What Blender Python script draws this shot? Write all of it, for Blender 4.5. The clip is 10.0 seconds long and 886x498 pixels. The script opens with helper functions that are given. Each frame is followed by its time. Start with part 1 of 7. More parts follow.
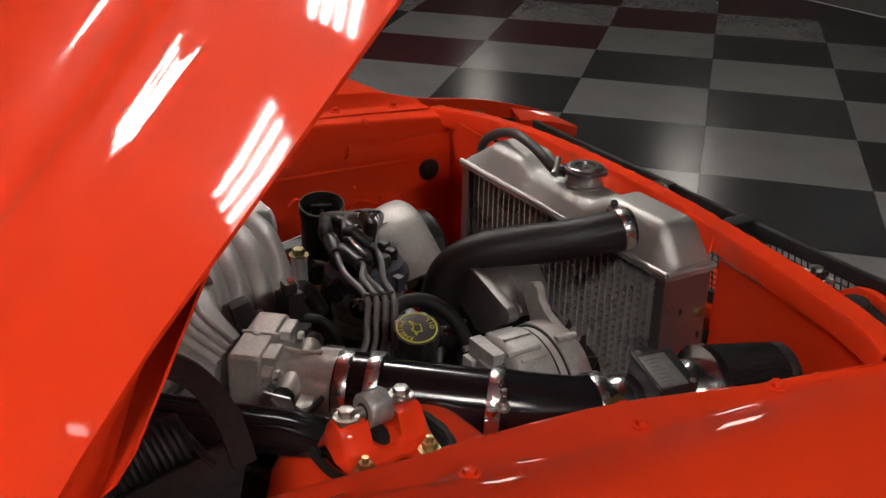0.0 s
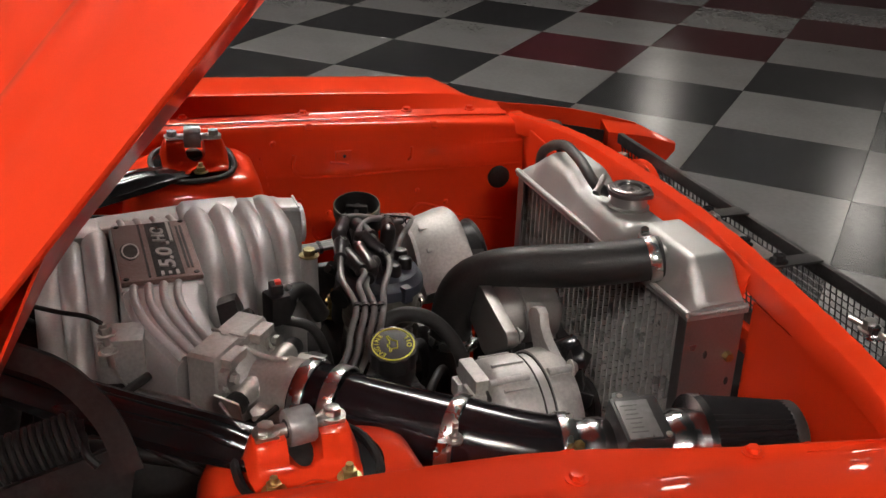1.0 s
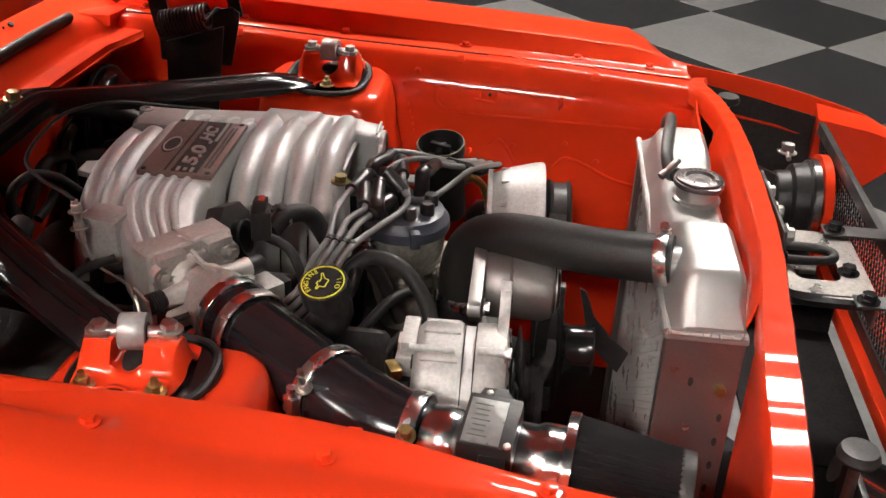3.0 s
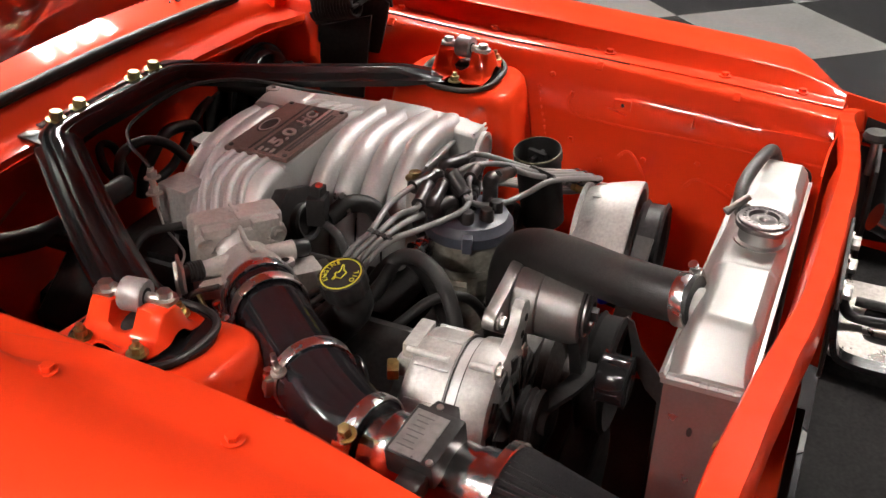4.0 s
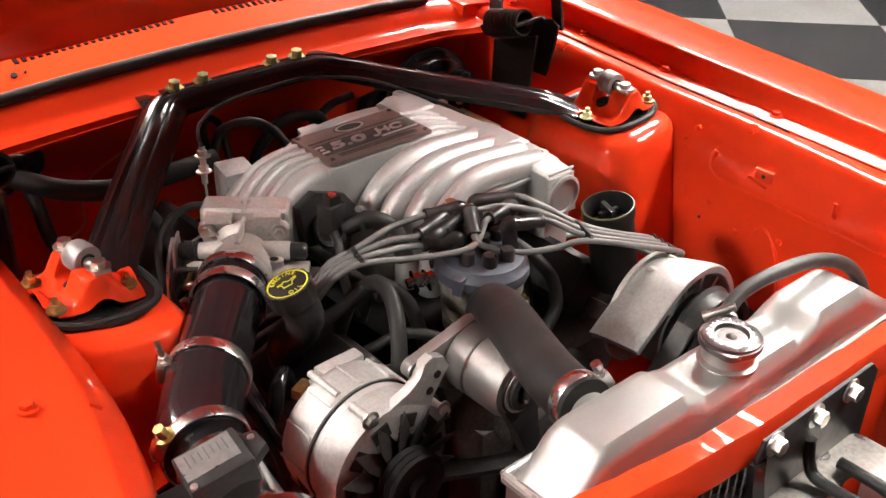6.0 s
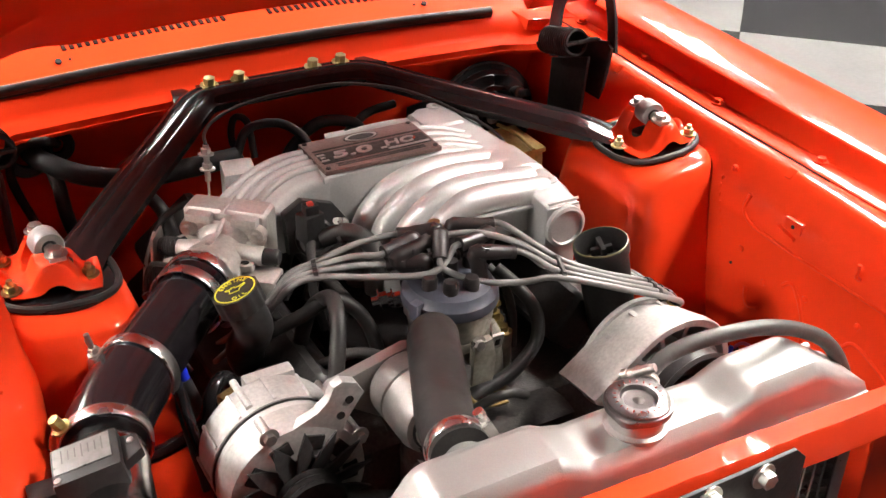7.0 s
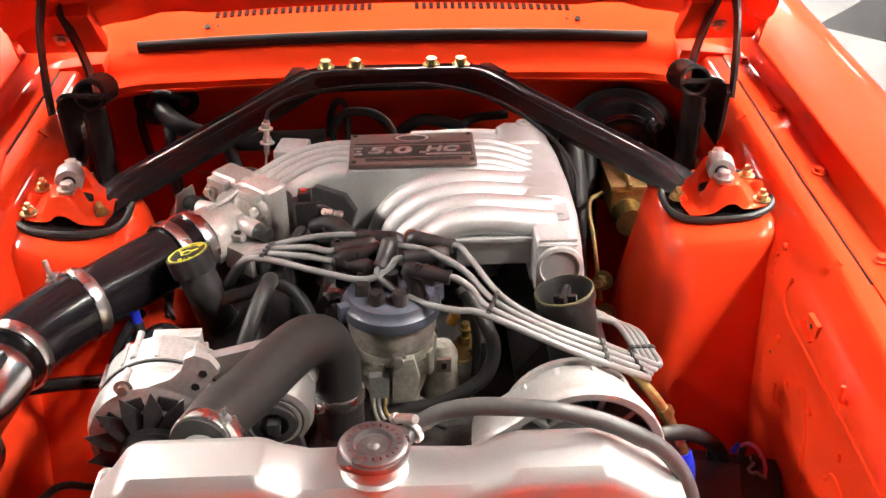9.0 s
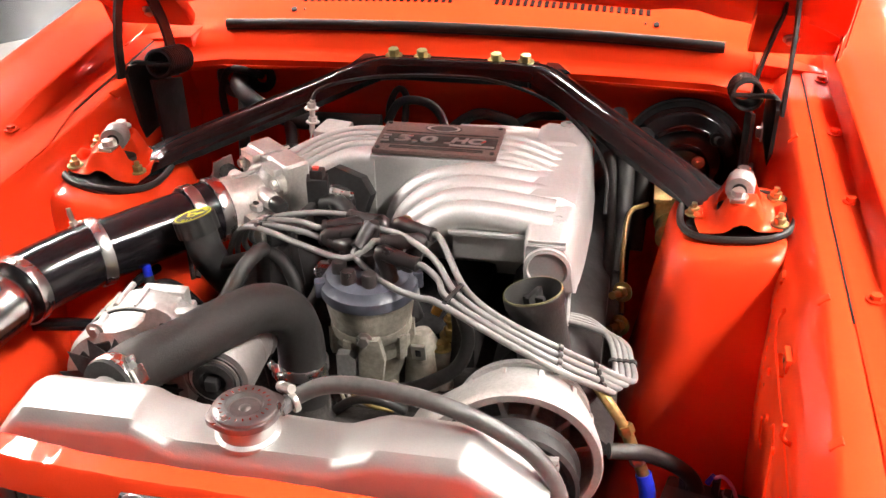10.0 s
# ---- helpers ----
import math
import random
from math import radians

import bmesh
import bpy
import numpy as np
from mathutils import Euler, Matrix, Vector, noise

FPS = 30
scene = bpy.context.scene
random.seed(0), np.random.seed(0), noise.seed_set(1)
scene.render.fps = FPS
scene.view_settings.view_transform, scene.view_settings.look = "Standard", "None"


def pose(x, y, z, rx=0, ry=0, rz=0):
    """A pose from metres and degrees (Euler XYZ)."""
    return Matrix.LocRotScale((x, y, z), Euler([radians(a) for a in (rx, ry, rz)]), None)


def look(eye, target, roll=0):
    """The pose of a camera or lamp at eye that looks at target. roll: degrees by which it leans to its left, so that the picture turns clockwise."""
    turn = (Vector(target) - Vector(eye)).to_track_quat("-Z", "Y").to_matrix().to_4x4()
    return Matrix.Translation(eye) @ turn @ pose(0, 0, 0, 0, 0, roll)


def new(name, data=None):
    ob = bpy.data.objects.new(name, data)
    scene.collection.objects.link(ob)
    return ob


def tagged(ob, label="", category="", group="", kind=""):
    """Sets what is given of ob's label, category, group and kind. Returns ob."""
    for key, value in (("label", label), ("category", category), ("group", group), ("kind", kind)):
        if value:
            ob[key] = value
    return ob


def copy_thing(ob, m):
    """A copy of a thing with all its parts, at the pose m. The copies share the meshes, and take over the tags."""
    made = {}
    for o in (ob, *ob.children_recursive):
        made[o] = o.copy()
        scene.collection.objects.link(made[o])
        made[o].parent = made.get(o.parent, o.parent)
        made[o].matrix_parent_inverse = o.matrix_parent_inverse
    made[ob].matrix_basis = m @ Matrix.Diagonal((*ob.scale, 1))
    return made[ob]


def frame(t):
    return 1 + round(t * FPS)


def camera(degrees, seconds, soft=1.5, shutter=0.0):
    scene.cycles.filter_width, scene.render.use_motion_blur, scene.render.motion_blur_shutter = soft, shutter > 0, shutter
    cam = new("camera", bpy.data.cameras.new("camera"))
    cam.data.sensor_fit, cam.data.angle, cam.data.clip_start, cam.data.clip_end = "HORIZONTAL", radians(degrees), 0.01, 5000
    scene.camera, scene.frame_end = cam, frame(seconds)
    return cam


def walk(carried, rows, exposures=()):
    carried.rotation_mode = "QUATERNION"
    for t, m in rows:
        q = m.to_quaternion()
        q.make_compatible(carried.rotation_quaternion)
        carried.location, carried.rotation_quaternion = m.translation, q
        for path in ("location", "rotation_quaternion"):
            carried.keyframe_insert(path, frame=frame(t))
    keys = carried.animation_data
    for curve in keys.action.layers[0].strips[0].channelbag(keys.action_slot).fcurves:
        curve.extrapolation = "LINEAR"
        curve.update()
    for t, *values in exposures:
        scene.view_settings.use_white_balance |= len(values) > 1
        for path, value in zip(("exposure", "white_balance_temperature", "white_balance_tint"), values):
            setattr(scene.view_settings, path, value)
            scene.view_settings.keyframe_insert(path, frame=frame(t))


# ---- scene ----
cam = camera(45.3, 10.0, soft=1.5)
PATH = [
    (0, (-1.087, 0.386, 1.34), (0.473, -0.561, 0.522), 1.4),
    (0.5, (-1.106, 0.285, 1.341), (0.532, -0.517, 0.52), 1.7),
    (1, (-1.115, 0.18, 1.337), (0.586, -0.463, 0.506), 2.1),
    (1.5, (-1.116, 0.074, 1.333), (0.627, -0.401, 0.474), 2.4),
    (2, (-1.119, -0.042, 1.332), (0.645, -0.332, 0.437), 2.4),
    (2.5, (-1.12, -0.162, 1.334), (0.648, -0.256, 0.403), 2.7),
    (2.7, (-1.116, -0.212, 1.334), (0.648, -0.218, 0.391), 2.9),
    (3.8, (-1.059, -0.499, 1.371), (0.576, 0.055, 0.361), 2.0),
    (4, (-1.033, -0.544, 1.368), (0.567, 0.11, 0.361), 1.8),
    (4.5, (-0.972, -0.64, 1.372), (0.526, 0.218, 0.363), 1.7),
    (5, (-0.898, -0.73, 1.374), (0.487, 0.301, 0.365), 1.5),
    (5.5, (-0.812, -0.812, 1.376), (0.456, 0.36, 0.367), 1.3),
    (6.8, (-0.527, -0.971, 1.396), (0.376, 0.484, 0.364), 1.0),
    (7, (-0.486, -0.988, 1.392), (0.356, 0.508, 0.366), 0.9),
    (7.5, (-0.373, -1.023, 1.393), (0.286, 0.561, 0.366), 0.7),
    (8, (-0.249, -1.057, 1.396), (0.206, 0.595, 0.366), 0.3),
    (8.5, (-0.126, -1.083, 1.397), (0.141, 0.61, 0.368), 0.0),
    (9, (0.008, -1.102, 1.401), (0.078, 0.61, 0.369), -0.5),
    (9.5, (0.143, -1.105, 1.396), (0.003, 0.605, 0.368), -1.0),
    (10, (0.268, -1.097, 1.387), (-0.08, 0.588, 0.368), -1.3),
]
walk(cam, [(t, look(eye, target, roll)) for t, eye, target, roll in PATH],
     exposures=[(0.0, -0.22), (1.0, 0.2), (2.5, 0.88), (4.5, 1.24), (7.0, 1.88), (9.5, 2.2)])

# ---- light ----
world = bpy.data.worlds.new("showroom_air")
scene.world = world
world.use_nodes = True
world.node_tree.nodes["Background"].inputs["Color"].default_value = (1.0, 0.9, 0.8, 1)
world.node_tree.nodes["Background"].inputs["Strength"].default_value = 0.12
TUBE_POWER = 100.0
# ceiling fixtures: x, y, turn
# the last three are unseen fill, added to brighten fender and north wall
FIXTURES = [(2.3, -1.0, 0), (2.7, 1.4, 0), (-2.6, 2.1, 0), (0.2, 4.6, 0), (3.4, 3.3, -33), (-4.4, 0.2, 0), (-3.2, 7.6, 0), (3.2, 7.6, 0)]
# unseen square panels, added to lay a pale haze on the floor: x, y, turn
HAZE_PANELS = [(7.4, 11.0, 0), (-7.6, 11.4, 0)]
CEILING = 3.6
# ---- materials ----
def material(name, colour, rough=0.5, metal=0.0, coat=0.0, grain=0.0, grain_scale=200.0, stain=None, stain_scale=12.0, stain_amount=0.5,
             bump=0.0, bump_scale=400.0, rough_var=0.1, emit=None, strength=0.0, island=0.0, spec=0.5, vary=0.0):
    """A surface with colour varied at two scales, uneven gloss and fine relief."""
    m = bpy.data.materials.new(name)
    m.use_nodes = True
    nt = m.node_tree
    b = nt.nodes["Principled BSDF"]
    b.inputs["Roughness"].default_value = rough
    b.inputs["Metallic"].default_value = metal
    b.inputs["Coat Weight"].default_value = coat
    b.inputs["Coat Roughness"].default_value = 0.04
    b.inputs["Specular IOR Level"].default_value = spec
    rgb = (*colour, 1)
    b.inputs["Base Color"].default_value = rgb
    where = nt.nodes.new("ShaderNodeTexCoord")
    last = None

    def noise_tex(scale, detail=4.0):
        n = nt.nodes.new("ShaderNodeTexNoise")
        n.inputs["Scale"].default_value = scale
        n.inputs["Detail"].default_value = detail
        nt.links.new(where.outputs["Object"], n.inputs["Vector"])
        return n

    def mix(kind, fac, a, c):
        x = nt.nodes.new("ShaderNodeMix")
        x.data_type, x.blend_type = "RGBA", kind
        for sock, v in ((x.inputs[0], fac), (x.inputs[6], a), (x.inputs[7], c)):
            if isinstance(v, bpy.types.NodeSocket):
                nt.links.new(v, sock)
            else:
                sock.default_value = v
        return x.outputs[2]

    def spread(source, low, high, lo_out=0.0, hi_out=1.0):
        r = nt.nodes.new("ShaderNodeMapRange")
        for k, v in zip((1, 2, 3, 4), (low, high, lo_out, hi_out)):
            r.inputs[k].default_value = v
        nt.links.new(source, r.inputs[0])
        return r.outputs[0]

    last = rgb
    if stain:
        f = spread(noise_tex(stain_scale, 6.0).outputs[0], 0.45, 0.7, 0.0, stain_amount)
        last = mix("MIX", f, last, (*stain, 1))
    if grain:
        g = spread(noise_tex(grain_scale, 3.0).outputs[0], 0.3, 0.7, 1 - grain, 1 + grain)
        last = mix("MULTIPLY", 1.0, last, g)
    if vary:
        info = nt.nodes.new("ShaderNodeObjectInfo")
        v = spread(info.outputs["Random"], 0.0, 1.0, 1 - vary, 1 + vary)
        last = mix("MULTIPLY", 1.0, last, v)
    if isinstance(last, bpy.types.NodeSocket):
        nt.links.new(last, b.inputs["Base Color"])
    if rough_var:
        r = spread(noise_tex(30.0, 5.0).outputs[0], 0.3, 0.7, max(0.02, rough - rough_var), min(1, rough + rough_var))
        nt.links.new(r, b.inputs["Roughness"])
    if bump:
        bn = nt.nodes.new("ShaderNodeBump")
        bn.inputs["Strength"].default_value = bump
        bn.inputs["Distance"].default_value = 0.002
        nt.links.new(noise_tex(bump_scale, 3.0).outputs[0], bn.inputs["Height"])
        nt.links.new(bn.outputs[0], b.inputs["Normal"])
    if emit:
        b.inputs["Emission Color"].default_value = (*emit, 1)
        b.inputs["Emission Strength"].default_value = strength
    return m


RED = material("red_paint", (0.80, 0.049, 0.012), 0.35, coat=0.6, spec=0.03, grain=0.03, grain_scale=900, bump=0.035, bump_scale=30, rough_var=0.04)
CAST = material("cast_aluminium", (0.52, 0.51, 0.50), 0.42, metal=0.5, grain=0.06, grain_scale=350, stain=(0.42, 0.38, 0.35), stain_scale=9, stain_amount=0.35, bump=0.25, bump_scale=1200)
ALLOY = material("bare_cast_alloy", (0.45, 0.437, 0.42), 0.45, metal=0.5, grain=0.12, grain_scale=250, stain=(0.30, 0.27, 0.25), stain_scale=18, stain_amount=0.4, bump=0.3, bump_scale=900)
BRUSHED = material("brushed_aluminium", (0.42, 0.415, 0.40), 0.48, metal=0.75, grain=0.03, grain_scale=700, bump=0.10, bump_scale=700, rough_var=0.04)
CHROME = material("chrome", (0.62, 0.60, 0.60), 0.2, metal=1.0, rough_var=0.06)
STEEL = material("plated_steel", (0.55, 0.53, 0.5), 0.35, metal=1.0, grain=0.1)
ZINC = material("yellow_zinc", (0.46, 0.39, 0.20), 0.35, metal=1.0, grain=0.15, grain_scale=300)
BRASS = material("brass", (0.36, 0.27, 0.11), 0.45, metal=1.0, grain=0.2, grain_scale=200)
GLOSSBLACK = material("gloss_black_enamel", (0.012, 0.0112, 0.012), 0.17, rough_var=0.0, spec=0.40)
SATIN = material("satin_black_metal", (0.024, 0.0225, 0.0225), 0.42, grain=0.3, stain=(0.02, 0.018, 0.017), stain_scale=30, bump=0.1, spec=0.25)
RUBBER = material("black_rubber", (0.018, 0.0165, 0.016), 0.5, grain=0.2, grain_scale=300, stain=(0.017, 0.0155, 0.0145), stain_scale=20, bump=0.15, bump_scale=600, spec=0.32)
SILICONE = material("dark_silicone_hose", (0.011, 0.009, 0.0105), 0.15, grain=0.1, rough_var=0.02)
PLASTIC = material("black_plastic", (0.021, 0.020, 0.020), 0.40, grain=0.2, bump=0.08, bump_scale=500, spec=0.35)
WIRE = material("grey_silicone_lead", (0.185, 0.18, 0.175), 0.42, grain=0.08, stain=(0.16, 0.15, 0.145), stain_scale=40)
GREYHOSE = material("grey_rubber_hose", (0.052, 0.049, 0.047), 0.5, grain=0.15, bump=0.1)
CAPBLUE = material("blue_grey_moulding", (0.058, 0.062, 0.082), 0.45, grain=0.1, stain=(0.04, 0.043, 0.056), stain_scale=30)
DARK = material("dark_oily_iron", (0.036, 0.032, 0.030), 0.5, grain=0.4, stain=(0.025, 0.02, 0.018), stain_scale=40, bump=0.3, spec=0.2)
# black for liner and joints; in holes, vents and hollows it stands for shade
BLACKBAY = material("black_liner_and_shade", (0.024, 0.0205, 0.020), 0.6, grain=0.3, spec=0.15)
CORE = material("radiator_fins", (0.60, 0.585, 0.57), 0.32, metal=0.6, grain=0.12, grain_scale=900)
YELLOW = material("yellow_print", (0.75, 0.72, 0.06), 0.5, rough_var=0)
PLAQUE = material("dark_plaque", (0.19, 0.125, 0.11), 0.45, metal=0.5, grain=0.2, grain_scale=400, bump=0.3, bump_scale=1500)
SILVER = material("silver_lettering", (0.55, 0.52, 0.50), 0.35, metal=0.8, grain=0.1)
BLUE = material("blue_plastic", (0.01, 0.03, 0.55), 0.4)
LABELGREY = material("worn_foil_label", (0.23, 0.225, 0.22), 0.36, metal=0.5, grain=0.2, grain_scale=120, stain=(0.17, 0.165, 0.16), stain_scale=60)
TILE_LIGHT = material("light_grey_vinyl", (0.150, 0.147, 0.146), 0.22, spec=0.45, grain=0.05, grain_scale=60, stain=(0.108, 0.104, 0.10), stain_scale=3, stain_amount=0.4, bump=0.012, bump_scale=9, vary=0.06, rough_var=0.03)
TILE_DARK = material("charcoal_vinyl", (0.022, 0.0218, 0.0235), 0.24, grain=0.1, grain_scale=60, stain=(0.028, 0.027, 0.027), stain_scale=4, bump=0.012, bump_scale=9, vary=0.1, rough_var=0.03)
TILE_MAROON = material("maroon_vinyl", (0.045, 0.010, 0.013), 0.18, grain=0.1, grain_scale=60, stain=(0.038, 0.012, 0.014), stain_scale=4, bump=0.012, bump_scale=9, vary=0.1, rough_var=0.03)
WALL = material("painted_wall", (0.07, 0.068, 0.065), 0.7, grain=0.05, grain_scale=40, stain=(0.055, 0.053, 0.05), stain_scale=1.5)
CEIL = material("ceiling_paint", (0.035, 0.034, 0.033), 0.8, grain=0.05, grain_scale=20)
GLOW = material("lit_tube", (1, 1, 1), 0.5, emit=(1.0, 0.94, 0.88), strength=TUBE_POWER, rough_var=0)
WALL_WHITE = material("pale_wall_paint", (0.24, 0.235, 0.23), 0.7, grain=0.03, grain_scale=40, stain=(0.2, 0.195, 0.19), stain_scale=1.5)
SOFTGLOW = material("lit_diffuser", (1, 1, 1), 0.5, emit=(1.0, 0.93, 0.85), strength=9.0, rough_var=0)
PANELGLOW = material("lit_panel", (1, 1, 1), 0.5, emit=(1.0, 0.95, 0.9), strength=11.0, rough_var=0)
TAN = material("worn_bare_steel", (0.26, 0.24, 0.225), 0.33, metal=0.85, grain=0.2)
WHITE = material("white_enamel", (0.75, 0.73, 0.70), 0.4, grain=0.04)
CLAMP = material("polished_clamp_band", (0.72, 0.70, 0.68), 0.27, metal=1.0, rough_var=0.08)
EYE = material("grey_painted_steel", (0.36, 0.35, 0.34), 0.4, metal=0.3, grain=0.1, stain=(0.25, 0.24, 0.23), stain_scale=40)
FILTER = material("black_filter_cloth", (0.010, 0.009, 0.010), 0.8, grain=0.4, grain_scale=800, bump=0.4, bump_scale=900, spec=0.2)
LETTERBAR = material("faded_print", (0.10, 0.095, 0.095), 0.6, grain=0.2)
MIDGREY = material("grey_cast_bracket", (0.16, 0.155, 0.15), 0.45, metal=0.4, grain=0.2, stain=(0.08, 0.075, 0.07), stain_scale=25)
WORN = material("stained_cast_alloy", (0.34, 0.32, 0.27), 0.5, metal=0.4, grain=0.2, grain_scale=180, stain=(0.14, 0.12, 0.09), stain_scale=25, stain_amount=0.8, bump=0.3, bump_scale=700)
BOOT = material("brown_black_boot", (0.017, 0.0135, 0.0135), 0.36, grain=0.2, grain_scale=300, stain=(0.034, 0.028, 0.027), stain_scale=30)
CAPMETAL = material("dulled_chrome", (0.19, 0.17, 0.17), 0.34, metal=0.85, grain=0.08)
GREYCAST = material("satin_grey_casting", (0.27, 0.255, 0.245), 0.42, metal=0.7, grain=0.06, grain_scale=350, bump=0.15, bump_scale=1200)
# blacker than the parts themselves: the low bay's shade is put into the colour
SHADEBLACK = material("shade_black", (0.014, 0.013, 0.013), 0.7, grain=0.3, spec=0.06)
PLATE = material("milled_aluminium_sheet", (0.27, 0.25, 0.245), 0.36, metal=0.85, grain=0.05, grain_scale=300, stain=(0.22, 0.20, 0.195), stain_scale=14, bump=0.06, bump_scale=300)
# dark red-brown for the cowl's air slots, shade inside them put into colour
SLOT = material("slot_shade", (0.022, 0.008, 0.007), 0.85, grain=0.3, spec=0.03)
BODYCAST = material("warm_cast_alloy", (0.56, 0.53, 0.50), 0.42, metal=0.5, grain=0.10, grain_scale=280, stain=(0.40, 0.35, 0.29), stain_scale=22, stain_amount=0.45, bump=0.25, bump_scale=900)
# ---- mesh tools ----
def catmull(points, res=6):
    p = [Vector(q) for q in points]
    if len(p) < 3:
        return p
    ext = [2 * p[0] - p[1]] + p + [2 * p[-1] - p[-2]]
    out = []
    for i in range(1, len(ext) - 2):
        a, b, c, d = ext[i - 1:i + 3]
        for k in range(res):
            t = k / res
            out.append(0.5 * ((2 * b) + (c - a) * t + (2 * a - 5 * b + 4 * c - d) * t * t + (3 * b - a - 3 * c + d) * t ** 3))
    out.append(p[-1])
    return out


def lerp_table(table, v):
    """Linear interpolation in rows of (key, value), keys falling or rising."""
    rows = sorted(table)
    if v <= rows[0][0]:
        return rows[0][1]
    for (a, p), (b, q) in zip(rows, rows[1:]):
        if v <= b:
            return p + (q - p) * (v - a) / (b - a)
    return rows[-1][1]


def skin(rings, closed=True, caps=True):
    """A mesh over rings of equally many points."""
    bm = bmesh.new()
    vs = [[bm.verts.new(p) for p in r] for r in rings]
    n = len(rings[0])
    for a, b in zip(vs, vs[1:]):
        for i in range(n if closed else n - 1):
            j = (i + 1) % n
            try:
                bm.faces.new((a[i], a[j], b[j], b[i]))
            except ValueError:
                pass
    if caps and closed:
        bm.faces.new(list(reversed(vs[0])))
        bm.faces.new(vs[-1])
    bmesh.ops.recalc_face_normals(bm, faces=bm.faces)
    return bm


def frames_along(pts, up=(0, 0, 1)):
    out, n = [], None
    for i, p in enumerate(pts):
        d = (pts[min(i + 1, len(pts) - 1)] - pts[max(i - 1, 0)]).normalized()
        if n is None:
            n = Vector(up) - d * d.dot(Vector(up))
            if n.length < 0.05:
                n = Vector((1, 0, 0)) - d * d.x
        else:
            n = n - d * d.dot(n)
        n.normalize()
        out.append((p, d, n, d.cross(n)))
    return out


def tube(points, r, seg=12, res=6, smooth=True):
    """A round hose or rod along points; r may be a number or one radius a point."""
    pts = catmull(points, res) if smooth else [Vector(p) for p in points]
    rings = []
    for i, (p, d, n, b) in enumerate(frames_along(pts)):
        rad = r if isinstance(r, (int, float)) else r[min(int(i / max(1, len(pts) - 1) * (len(r) - 1) + 0.5), len(r) - 1)]
        rings.append([p + (n * math.cos(2 * math.pi * k / seg) + b * math.sin(2 * math.pi * k / seg)) * rad for k in range(seg)])
    return skin(rings)


def sweep(points, section, res=6, up=(0, 0, 1), closed=True):
    """A profile of (across, up) pairs along points."""
    pts = catmull(points, res)
    rings = []
    for p, d, n, b in frames_along(pts, up):
        rings.append([p + b * u + n * v for u, v in section])
    return skin(rings, closed=closed)


def lathe(profile, m=None, seg=32):
    """Pairs (radius, height) turned about z, then moved by m."""
    rings = [[Vector((max(r, 1e-4) * math.cos(2 * math.pi * k / seg), max(r, 1e-4) * math.sin(2 * math.pi * k / seg), h)) for k in range(seg)] for r, h in profile]
    hollow = profile[0][0] > 0.001 and profile[-1][0] > 0.001
    bm = skin(rings + rings[:1] if hollow else rings, caps=not hollow)
    if hollow:
        bmesh.ops.remove_doubles(bm, verts=bm.verts, dist=1e-6)
        bmesh.ops.recalc_face_normals(bm, faces=bm.faces)
    if m is not None:
        bm.transform(m)
    return bm


def toward(at, way, roll=0.0):
    """A matrix with its z along way, at a place."""
    return Matrix.Translation(at) @ Vector(way).to_track_quat("Z", "Y").to_matrix().to_4x4() @ Matrix.Rotation(radians(roll), 4, "Z")


def box(size, m=None, bevel=0.003, seg=2, taper=1.0):
    bm = bmesh.new()
    bmesh.ops.create_cube(bm, size=1.0)
    for v in bm.verts:
        k = taper if v.co.z > 0 else 1.0
        v.co = Vector((v.co.x * size[0] * k, v.co.y * size[1] * k, v.co.z * size[2]))
    if bevel:
        bmesh.ops.bevel(bm, geom=bm.edges[:], offset=bevel, segments=seg, affect="EDGES", profile=0.7)
    if m is not None:
        bm.transform(m)
    return bm


def prism(outline, depth, m=None, bevel=0.002):
    """A flat outline (x, y) given depth along z, with softened rims."""
    bm = bmesh.new()
    f = bm.faces.new([bm.verts.new((x, y, 0)) for x, y in outline])
    got = bmesh.ops.extrude_face_region(bm, geom=[f])
    for v in got["geom"]:
        if isinstance(v, bmesh.types.BMVert):
            v.co.z += depth
    bmesh.ops.recalc_face_normals(bm, faces=bm.faces)
    if bevel:
        rim = [e for e in bm.edges if abs(e.verts[0].co.z - e.verts[1].co.z) < 1e-6]
        bmesh.ops.bevel(bm, geom=rim, offset=bevel, segments=2, affect="EDGES", profile=0.7)
    if m is not None:
        bm.transform(m)
    return bm


